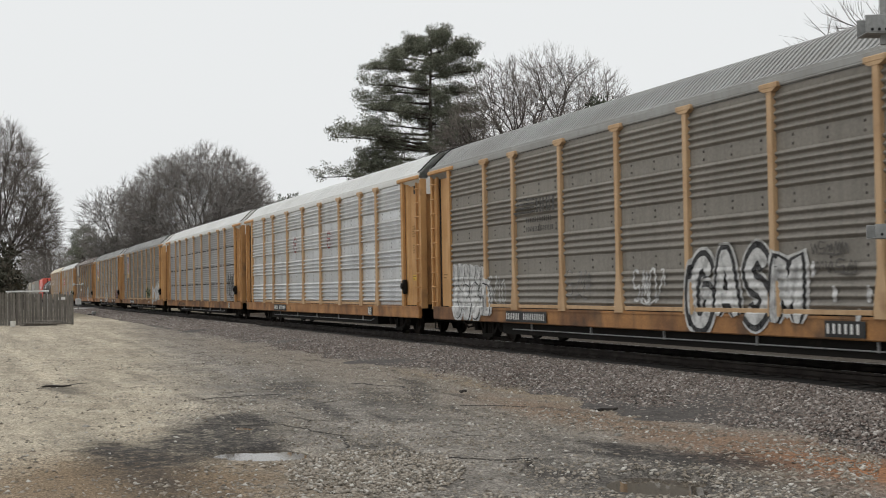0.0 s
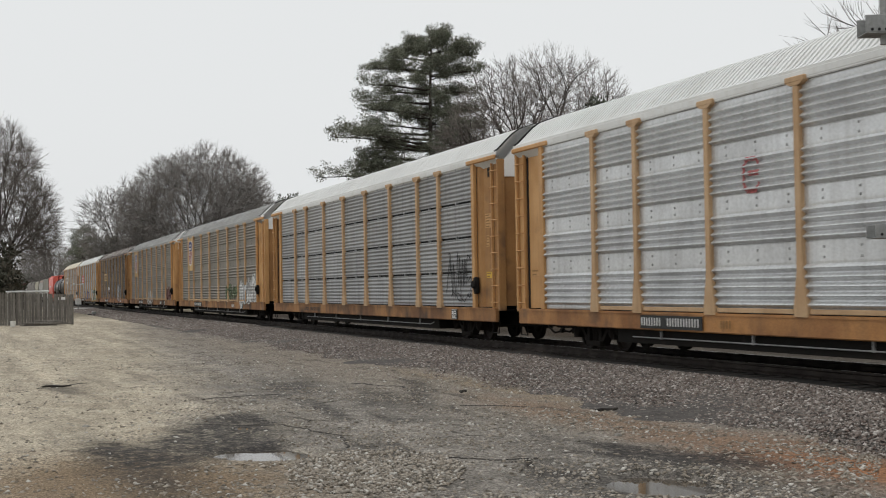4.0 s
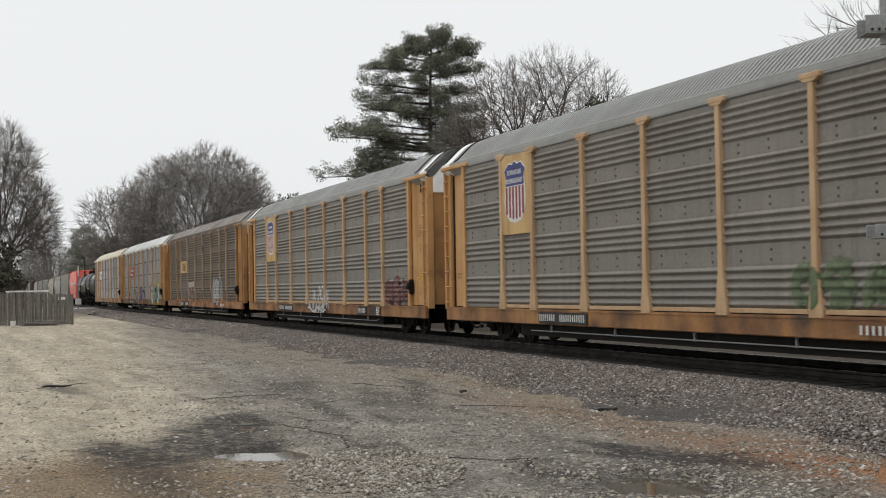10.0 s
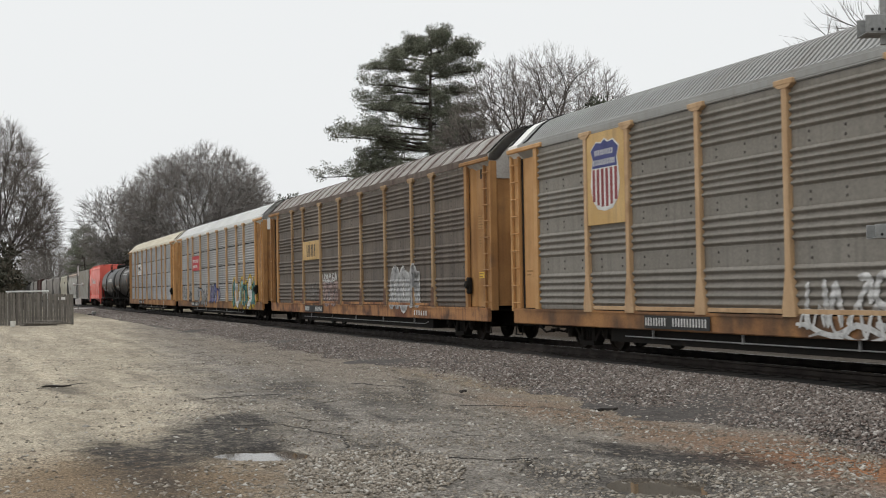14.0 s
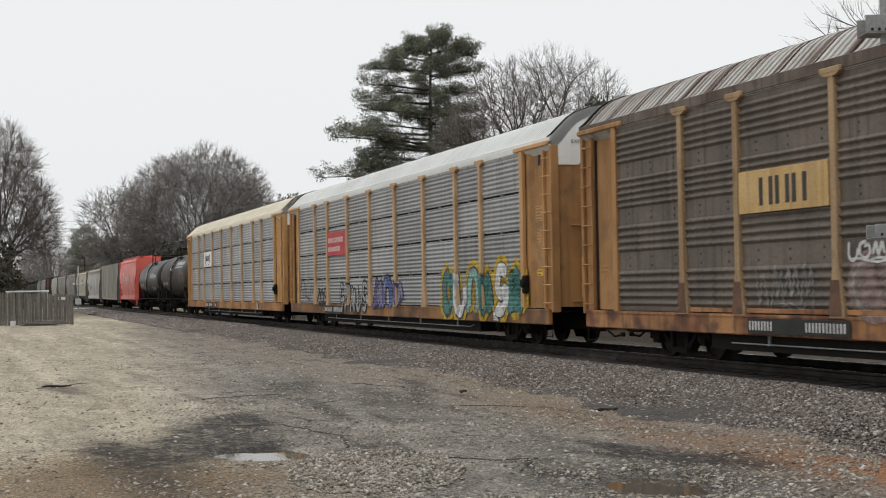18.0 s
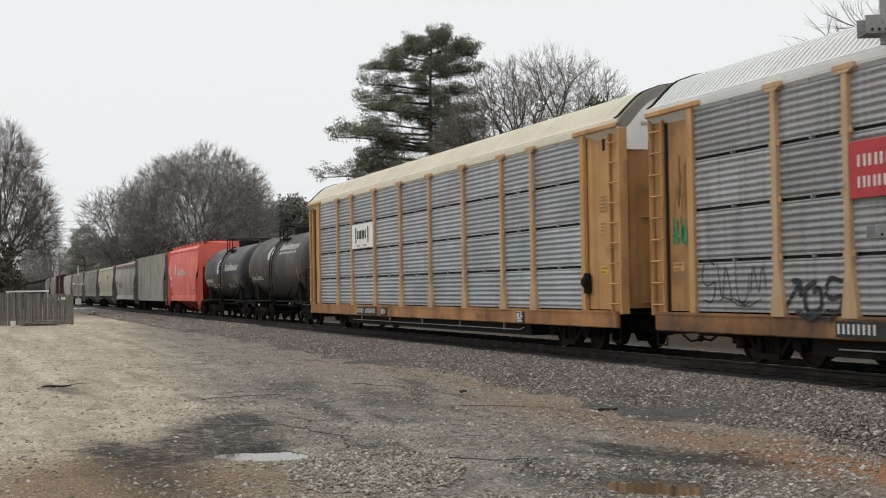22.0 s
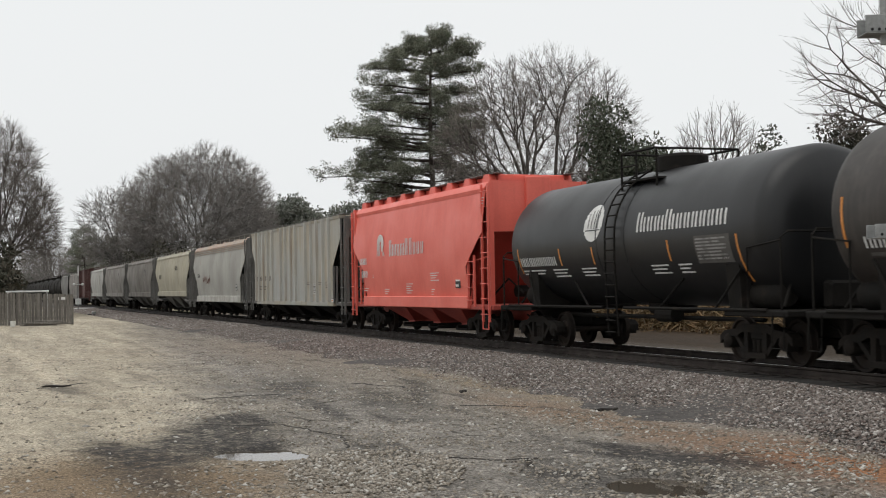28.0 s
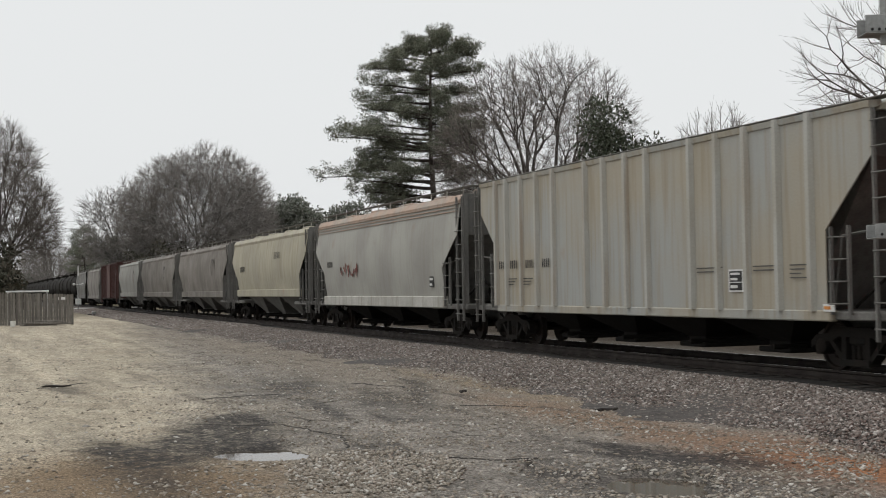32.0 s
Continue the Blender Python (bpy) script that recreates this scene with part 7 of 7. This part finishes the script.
def bare_tree(name, label, at, seed, height, rx, tips=900, z0=None, twig=0.012, base=None, shoots=5, shoot=1.0, trunk_h=None, group="trees", bark="bark", tone="twig"):
    """A leafless tree: the crown's twig ends are gathered, fork by fork, into limbs and a trunk."""
    rnd = random.Random(seed)
    t = thing(name, label, "tree", pose(*at), group)
    z0 = height * 0.25 if z0 is None else z0
    ends = crown_tips(rnd, tips, rx, z0, height)
    thick, thin, fine = [], [], []
    k0 = (base or height * 0.020) / tips ** 0.5

    def rad(n):
        return max(twig, k0 * n ** 0.5)

    def bough(p, q, r0, r1, sag):
        d = (q - p).length
        m = p.lerp(q, 0.5) + Vector((rnd.uniform(-1, 1), rnd.uniform(-1, 1), rnd.uniform(-0.7, 0.7) + sag)) * d * 0.06
        return ([p, m, q], [r0, (r0 + r1) / 2, r1])

    def gather(p, idx, r):
        n = len(idx)
        pts = ends[idx]
        c = Vector(pts.mean(0))
        if n == 1:
            fine.append(bough(p, c, r, twig * 0.7, -0.4))
            out = (c - p).normalized()
            for s in range(shoots):
                f = 0.3 + 0.7 * rnd.random()
                q = p.lerp(c, f)
                e = q + (out + Vector((rnd.uniform(-1, 1), rnd.uniform(-1, 1), rnd.uniform(-0.2, 1.0))) * 0.6).normalized() * shoot * rnd.uniform(0.5, 1.2)
                fine.append(([q, e], [twig * 0.8, twig * 0.45]))
            return
        f = 0.13 + 0.06 * rnd.random() if n > tips * 0.06 else (0.30 + 0.14 * rnd.random() if n > 6 else 0.45)
        q = p + (c - p) * f
        q += Vector((rnd.uniform(-1, 1), rnd.uniform(-1, 1), rnd.uniform(-0.5, 0.5))) * (c - p).length * 0.035
        r1 = rad(n)
        (thick if n > tips * 0.03 else thin).append(bough(p, q, min(r, r1 * 1.25), r1, 0.2))
        w = pts - pts.mean(0)
        ax = np.linalg.svd(w, full_matrices=False)[2][0] if n > 2 else (w[1] - w[0])
        ax = ax + np.array([rnd.gauss(0, 0.25) for _ in range(3)])
        order = np.argsort(w @ ax)
        cut = max(1, min(n - 1, int(n * rnd.uniform(0.36, 0.64))))
        gather(q, idx[order[:cut]], r1)
        gather(q, idx[order[cut:]], r1)

    foot = Vector((0, 0, -0.1))
    th = trunk_h or z0 * 0.7
    top = Vector((rnd.uniform(-0.3, 0.3), rnd.uniform(-0.3, 0.3), th))
    thick.append(([foot, foot.lerp(top, 0.15), top], [rad(tips) * 1.5, rad(tips) * 1.12, rad(tips)]))
    gather(top, np.arange(tips), rad(tips))
    piece("trunk", sticks("trunk", thick, bark, 7), t)
    tagged(piece("branch_frame", sticks("branch_frame", thin, bark, 4), t), kind="stuff")
    piece("crown", sticks("crown", fine, tone, 3), t)
    return t


def tufts(name, centres, radius, count, blade, mat, seed, up=0.3, flat=1.0):
    """Clumps of thin leaf blades round the centres, in one mesh."""
    rng = np.random.default_rng(seed)
    c = np.repeat(np.asarray(centres, float), count, 0)
    n = len(c)
    d = rng.normal(size=(n, 3))
    d[:, 2] = d[:, 2] * flat + up
    d /= np.linalg.norm(d, axis=1, keepdims=True)
    r = radius * (0.25 + 0.75 * rng.random((n, 1)))
    p = c + d * r * np.array([1, 1, flat])
    out = d + 0.6 * rng.normal(size=(n, 3))
    out /= np.linalg.norm(out, axis=1, keepdims=True)
    side = np.cross(out, rng.normal(size=(n, 3)))
    side /= np.linalg.norm(side, axis=1, keepdims=True)
    L = blade[0] * (0.6 + 0.8 * rng.random((n, 1)))
    W = blade[1] * (0.6 + 0.8 * rng.random((n, 1)))
    v = np.stack([p - side * W, p + side * W, p + out * L + side * W * 0.3, p + out * L - side * W * 0.3], 1)
    f = (np.arange(n)[:, None] * 4 + np.arange(4)).astype(np.int32)
    me = bpy.data.meshes.new(name)
    me.vertices.add(n * 4)
    me.vertices.foreach_set("co", v.astype(np.float32).ravel())
    me.loops.add(n * 4)
    me.loops.foreach_set("vertex_index", f.ravel())
    me.polygons.add(n)
    me.polygons.foreach_set("loop_start", np.arange(0, n * 4, 4, dtype=np.int32))
    me.update(calc_edges=True)
    me.validate()
    me.materials.append(M[mat])
    return me


def pine_tree(label, at, seed, height, reach, bare=0.28, tiers=17, side=(0.0, 0.0), blades=46, plume=0.42, top=0.36, group="trees"):
    """A ragged pine: layered limbs that carry rounded pads of needles, with gaps of sky between the layers."""
    rnd = random.Random(seed)
    t = thing("pine_tree", label, "tree", pose(*at), group)

    def stem(z):
        return Vector((0.3 * math.sin(z * 0.22), 0.25 * math.cos(z * 0.27) - 0.25, z))

    trunk = [([stem(z) for z in np.linspace(-0.1, height * 0.95, 14)], list(np.linspace(height * 0.017, 0.05, 14)))]
    br, cent = [], []
    turn = rnd.random() * 6.28
    for i in range(tiers):
        f = (i + 0.3 * rnd.random()) / tiers
        z = height * (bare + (0.94 - bare) * f)
        length = reach * (top + (1 - top) * (1.0 - f) ** 0.7)
        for j in range(5):
            turn += 1.26 + rnd.uniform(-0.45, 0.45)
            a = turn
            ln = length * rnd.uniform(0.72, 1.03) * (1 + side[0] * math.cos(a) + side[1] * math.sin(a)) + 0.25
            p = stem(z + rnd.uniform(-0.3, 0.3))
            pts = [p]
            dz = rnd.uniform(-0.08, 0.14) + 0.25 * f * f
            for q in range(7):
                p = p + Vector((math.cos(a), math.sin(a), dz + 0.03 * q * (1 - f))) * ln / 7
                a += rnd.uniform(-0.16, 0.16)
                pts.append(p)
            br.append((pts, list(np.linspace(0.03 + ln * 0.012, 0.012, 8))))
            for q in range(2, 8):
                spread = 0.22 * ln * (0.5 + 0.5 * math.sin(math.pi * min(1.0, q / 8.0)))
                if q > 3:
                    cent.append(pts[q] + Vector((rnd.gauss(0, 0.15), rnd.gauss(0, 0.15), 0.16)))
                for w in range(3 + (q > 4)):
                    ang = a + rnd.choice((-1, 1)) * rnd.uniform(0.3, 1.7)
                    l2 = 0.15 + spread * rnd.uniform(0.35, 1.1)
                    e = pts[q] + Vector((math.cos(ang), math.sin(ang), rnd.uniform(0.0, 0.45))) * l2
                    br.append(([pts[q], (pts[q] + e) / 2 + Vector((0, 0, -0.04)), e], [0.018, 0.013, 0.008]))
                    if rnd.random() < 0.26 + 0.1 * q:
                        cent.append(e + Vector((rnd.gauss(0, 0.12), rnd.gauss(0, 0.12), rnd.gauss(0.12, 0.2))))
    for q in range(26):
        u = rnd.random()
        cent.append(stem(height * (1.0 - 0.09 * u)) + Vector((rnd.uniform(-1, 1), rnd.uniform(-1, 1), -0.3)) * (0.15 + 1.1 * u))
    piece("trunk", sticks("trunk", trunk, "pine_bark", 10), t)
    piece("limb_frame", sticks("limb_frame", br, "pine_bark", 4), t)
    piece("needles", tufts("needles", [tuple(c) for c in cent], plume, blades, (0.12, 0.030), "needles", seed, 0.35, 0.8), t)
    return t


def layered_pine(label, at, seed, height, limbs, group="trees"):
    """A ragged pine: long limbs in layers, each with flat pads of needles, sky between the layers. limbs: height, reach, and bearing in degrees."""
    rnd = random.Random(seed)
    t = thing("pine_tree", label, "tree", pose(*at), group)

    def stem(z):
        return Vector((0.25 * math.sin(z * 0.22), 0.22 * math.cos(z * 0.27) - 0.2, z))

    trunk = [([stem(z) for z in np.linspace(-0.1, height * 0.97, 14)], list(np.linspace(height * 0.016, 0.04, 14)))]
    br, cent = [], []
    for z, reach, bearing in limbs:
        a = radians(bearing)
        p = stem(z - 0.10 * reach)
        pts, rise = [p], rnd.uniform(0.02, 0.10)
        for q in range(8):
            p = p + Vector((math.cos(a), math.sin(a), rise + 0.10 * math.sin(q * 0.6))) * reach / 8
            a += rnd.uniform(-0.12, 0.12)
            pts.append(p)
        br.append((pts, list(np.linspace(0.035 + reach * 0.012, 0.014, 9))))
        for q in range(3, 9):
            spread = 0.30 * reach * math.sin(math.pi * (0.15 + 0.72 * q / 8)) + 0.2
            for w in range(5):
                ang = a + rnd.choice((-1, 1)) * rnd.uniform(0.2, 1.5)
                e = pts[q] + Vector((math.cos(ang), math.sin(ang), rnd.uniform(0.05, 0.30))) * spread * rnd.uniform(0.4, 1.05)
                br.append(([pts[q], (pts[q] + e) / 2 + Vector((0, 0, -0.05)), e], [0.02, 0.014, 0.008]))
                if rnd.random() < 0.55 + 0.05 * q:
                    cent.append(e + Vector((rnd.gauss(0, 0.1), rnd.gauss(0, 0.1), rnd.gauss(0.12, 0.22))))
            if q > 4:
                cent.append(pts[q] + Vector((rnd.gauss(0, 0.2), rnd.gauss(0, 0.2), 0.15)))
        for q in range(3):
            e = pts[rnd.randint(2, 6)]
            br.append(([e, e + Vector((rnd.uniform(-0.6, 0.6), rnd.uniform(-0.6, 0.6), -rnd.uniform(0.3, 0.9)))], [0.012, 0.005]))
    for q in range(22):
        u = rnd.random()
        cent.append(stem(height * (0.99 - 0.085 * u)) + Vector((rnd.uniform(-1, 1), rnd.uniform(-1, 1), -0.2)) * (0.1 + 1.0 * u))
    for q in range(70):
        z = height * rnd.uniform(0.48, 0.8)
        cent.append(stem(z) + Vector((rnd.gauss(0, 1.1), rnd.gauss(0, 1.1), 0)))
    piece("trunk", sticks("trunk", trunk, "pine_bark", 10), t)
    piece("limb_frame", sticks("limb_frame", br, "pine_bark", 4), t)
    piece("needles", tufts("needles", [tuple(c) for c in cent], 0.40, 60, (0.11, 0.026), "needles", seed, 0.35, 0.85), t)
    return t


def evergreen(name, label, at, seed, height, width, mat="evergreen", clumps=420, count=40, blade=(0.16, 0.07), r=0.55, base=0.08, group="trees"):
    """A broad evergreen with a bumpy outline."""
    rnd = random.Random(seed)
    t = thing(name, label, "tree", pose(*at), group)
    lobes = [(rnd.uniform(-0.6, 0.6) * width / 2, rnd.uniform(-0.6, 0.6) * width / 2, height * rnd.uniform(0.25 + base, 0.86), rnd.uniform(0.22, 0.40)) for _ in range(9)]
    cent, br = [], []
    for i in range(clumps):
        lx, ly, lz, lr = lobes[i % len(lobes)]
        d = Vector((rnd.gauss(0, 1), rnd.gauss(0, 1), rnd.gauss(0, 1))).normalized() * rnd.random() ** 0.4
        c = Vector((lx + d.x * lr * width * 0.8, ly + d.y * lr * width * 0.8, max(0.4, lz + d.z * lr * height * 0.55)))
        cent.append(tuple(c))
        if i % 3 == 0:
            br.append(([Vector((lx * 0.2, ly * 0.2, max(0.3, lz * 0.6))), Vector((lx * 0.7, ly * 0.7, lz * 0.85)), c], [0.05, 0.03, 0.01]))
    piece("trunk", sticks("trunk", [([Vector((0, 0, -0.1)), Vector((0.1, 0, height * 0.4)), Vector((0, 0.1, height * 0.75))], [height * 0.022, height * 0.016, 0.04])], "bark", 8), t)
    piece("branches", sticks("branches", br, "bark", 4), t)
    piece("crown", tufts("crown", cent, r, count, blade, mat, seed, 0.2), t)
    return t


# the tall pine leans its longest limbs away from the bare tree: height, reach, bearing
PINE_LIMBS = [(18.5, 1.5, 250), (17.8, 2.2, 240), (16.9, 4.1, 246), (16.6, 3.4, 262), (15.6, 4.2, 252), (14.7, 4.6, 244), (13.9, 4.3, 258), (12.7, 6.1, 249), (11.8, 6.3, 252), (10.8, 4.6, 242), (9.6, 7.2, 250), (10.2, 5.0, 238), (9.0, 5.4, 262), (8.3, 5.0, 246), (7.4, 4.2, 255), (9.2, 3.4, 72), (7.8, 3.2, 66),
              (18.8, 1.0, 70), (18.0, 2.8, 66), (17.6, 2.7, 78), (16.4, 3.2, 68), (15.2, 3.0, 80), (13.8, 3.1, 64), (12.6, 3.3, 76), (11.4, 3.0, 70)]
pine_rnd = random.Random(8)
PINE_LIMBS += [(z + pine_rnd.uniform(-0.55, 0.55), r * pine_rnd.uniform(0.55, 0.92), a + pine_rnd.uniform(-38, 38)) for z, r, a in PINE_LIMBS for k in range(2 if z < 14.2 else 1)]
PINE_LIMBS += [(z, (0.9 + 0.20 * (19.4 - z)) * pine_rnd.uniform(0.7, 1.1), pine_rnd.choice((160, 340)) + pine_rnd.uniform(-55, 55)) for z in np.linspace(9.5, 18.6, 22)]
layered_pine("tall ragged pine with layered dark needles", (-84.9, 29.9, 0.1), 3, 19.7, PINE_LIMBS)
bare_tree("bare_tree", "large bare spreading tree beside the pine", (-78.0, 34.5, 0.1), 21, 16.7, 6.9, 5200, 4.0, 0.0068, 0.42, 6, 0.6, 2.2)
evergreen("evergreen_tree", "dark broad-leaved evergreen tree beyond the track", (-66.1, 35.8, 0.1), 31, 12.4, 6.4, clumps=520)
bare_tree("bare_tree", "small pale bare tree beyond the track", (-68.2, 41.8, 0.1), 23, 12.3, 2.9, 260, 6.0, 0.012, 0.2, 4, 0.7)
evergreen("cedar_tree", "narrow dark cedar beyond the track", (-70.8, 46.8, 0.1), 32, 11.0, 2.4, clumps=200)
evergreen("evergreen_tree", "thin grey-green evergreen beyond the track", (-64.4, 47.6, 0.1), 33, 11.6, 5.0, "ivy", 260, 26)
bare_tree("bare_tree", "big bare tree with long reaching limbs", (-40.6, 37.1, 0.1), 24, 15.2, 7.6, 620, 5.0, 0.009, 0.40, 5, 0.8)
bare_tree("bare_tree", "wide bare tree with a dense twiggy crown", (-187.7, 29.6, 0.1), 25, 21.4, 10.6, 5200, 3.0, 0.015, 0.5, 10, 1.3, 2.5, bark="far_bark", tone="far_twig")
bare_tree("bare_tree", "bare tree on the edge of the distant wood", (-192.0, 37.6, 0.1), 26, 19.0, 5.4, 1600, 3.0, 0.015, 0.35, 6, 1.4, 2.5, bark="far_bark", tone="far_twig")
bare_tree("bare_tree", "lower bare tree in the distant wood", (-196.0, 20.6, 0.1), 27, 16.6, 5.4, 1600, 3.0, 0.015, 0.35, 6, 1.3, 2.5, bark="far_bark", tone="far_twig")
bare_tree("bare_tree", "tall bare tree with dark undergrowth behind the fence", (-115.0, 2.0, 0.0), 28, 16.0, 5.2, 3200, 1.5, 0.011, 0.4, 6, 1.0, 1.5)
bare_tree("bare_tree", "slender bare tree behind the fence", (-119.0, -3.5, 0.0), 29, 15.0, 4.6, 900, 1.5, 0.014, 0.3, 5, 1.0, 1.5)
evergreen("evergreen_tree", "dark evergreen thicket under the bare tree", (-117.0, -0.6, 0.0), 34, 10.0, 6.0, "ivy", 620, 70, (0.13, 0.045), 0.7, 0.0)
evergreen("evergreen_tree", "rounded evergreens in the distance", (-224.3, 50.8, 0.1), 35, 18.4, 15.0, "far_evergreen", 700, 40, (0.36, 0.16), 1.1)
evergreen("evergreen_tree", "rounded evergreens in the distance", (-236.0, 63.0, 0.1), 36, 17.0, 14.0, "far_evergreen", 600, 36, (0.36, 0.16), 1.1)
pine_tree("distant pine at the wood's edge", (-259.2, 20.6, 0.1), 37, 14.6, 4.2, 0.2, 11, plume=0.7, blades=36)
pine_tree("distant pine at the wood's edge", (-268.0, 27.5, 0.1), 38, 13.0, 4.0, 0.2, 11, plume=0.7, blades=36)
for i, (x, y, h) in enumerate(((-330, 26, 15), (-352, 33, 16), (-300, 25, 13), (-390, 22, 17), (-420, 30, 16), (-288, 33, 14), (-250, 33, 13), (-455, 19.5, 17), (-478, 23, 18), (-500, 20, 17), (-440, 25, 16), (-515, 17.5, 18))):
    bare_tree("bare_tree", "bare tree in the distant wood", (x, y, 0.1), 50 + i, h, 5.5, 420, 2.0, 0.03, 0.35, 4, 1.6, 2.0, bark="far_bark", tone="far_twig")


def thicket(name, label, at, size, seed, mat="ivy", clumps=240, blade=(0.3, 0.1)):
    rng = np.random.default_rng(seed)
    c = rng.random((clumps, 3)) * np.array([size[0], size[1], size[2]]) + np.array([at[0] - size[0] / 2, at[1] - size[1] / 2, 0.2])
    c[:, 2] *= 0.55 + 0.45 * np.sin(c[:, 0] * 0.35 + seed) ** 2
    return tagged(new(name, tufts(name, c, 0.8, 44, blade, mat, seed, 0.2)), label, "undergrowth", kind="stuff")


thicket("undergrowth", "tangled undergrowth at the wood's edge", (-193, 30), (56, 20, 8.0), 71, clumps=1100)
thicket("undergrowth", "tangled undergrowth beyond the track", (-75, 36), (36, 9, 3.0), 72, clumps=360)
thicket("undergrowth", "dark brush behind the fence", (-107, -1.4), (16, 9.0, 5.0), 73, clumps=620)
thicket("dry_grass", "dry brown grass on the bank beyond the track", (-40, 25.5), (70, 5.0, 0.7), 76, mat="dry_grass", clumps=900, blade=(0.35, 0.03))
thicket("undergrowth", "brush along the far track", (-300, 24), (120, 10, 5.0), 74, clumps=500, blade=(0.5, 0.16))

thicket("undergrowth", "hazy brush at the end of the line", (-490, 20), (60, 12, 9.0), 75, mat="far_evergreen", clumps=420, blade=(0.7, 0.25))

# overhead wires in the distance
wire = thing("power_line", "thin overhead wires beyond the trees", "power line", pose(0, 0, 0))
for k, z in enumerate((13.2, 12.0, 9.6)):
    pts = [(-212 + 2.0 * i, 4 + 9.0 * i, z - 1.1 * math.sin(math.pi * i / 12)) for i in range(13)]
    part("wire", Build().tube(pts, 0.018, 4), "black", wire)
for y0, x0 in ((4.0, -212), (112.0, -188)):
    part("pole", Build().turned([(0, 0.16), (13.4, 0.10)], 8, "z", (x0, y0, 0)), "old_wood", wire)


# ---------------------------------------------------------------- the train rolls
def motions():
    half = [0.5 * i for i in range(65)]
    for car, x in TRAIN:
        walk(car, [(t, pose(x + roll_on(t), YC, RZ)) for t in half])
    fine = [i / 15 for i in range(481)]
    turns = [(t, (roll_on(t) - roll_on(0.0)) / WHEEL_R) for t in fine]
    for w, dx in SPINNING:
        walk(w, [(t, Matrix.Translation((dx, 0, WHEEL_R)) @ Matrix.Rotation(a, 4, "Y")) for t, a in turns])


motions()
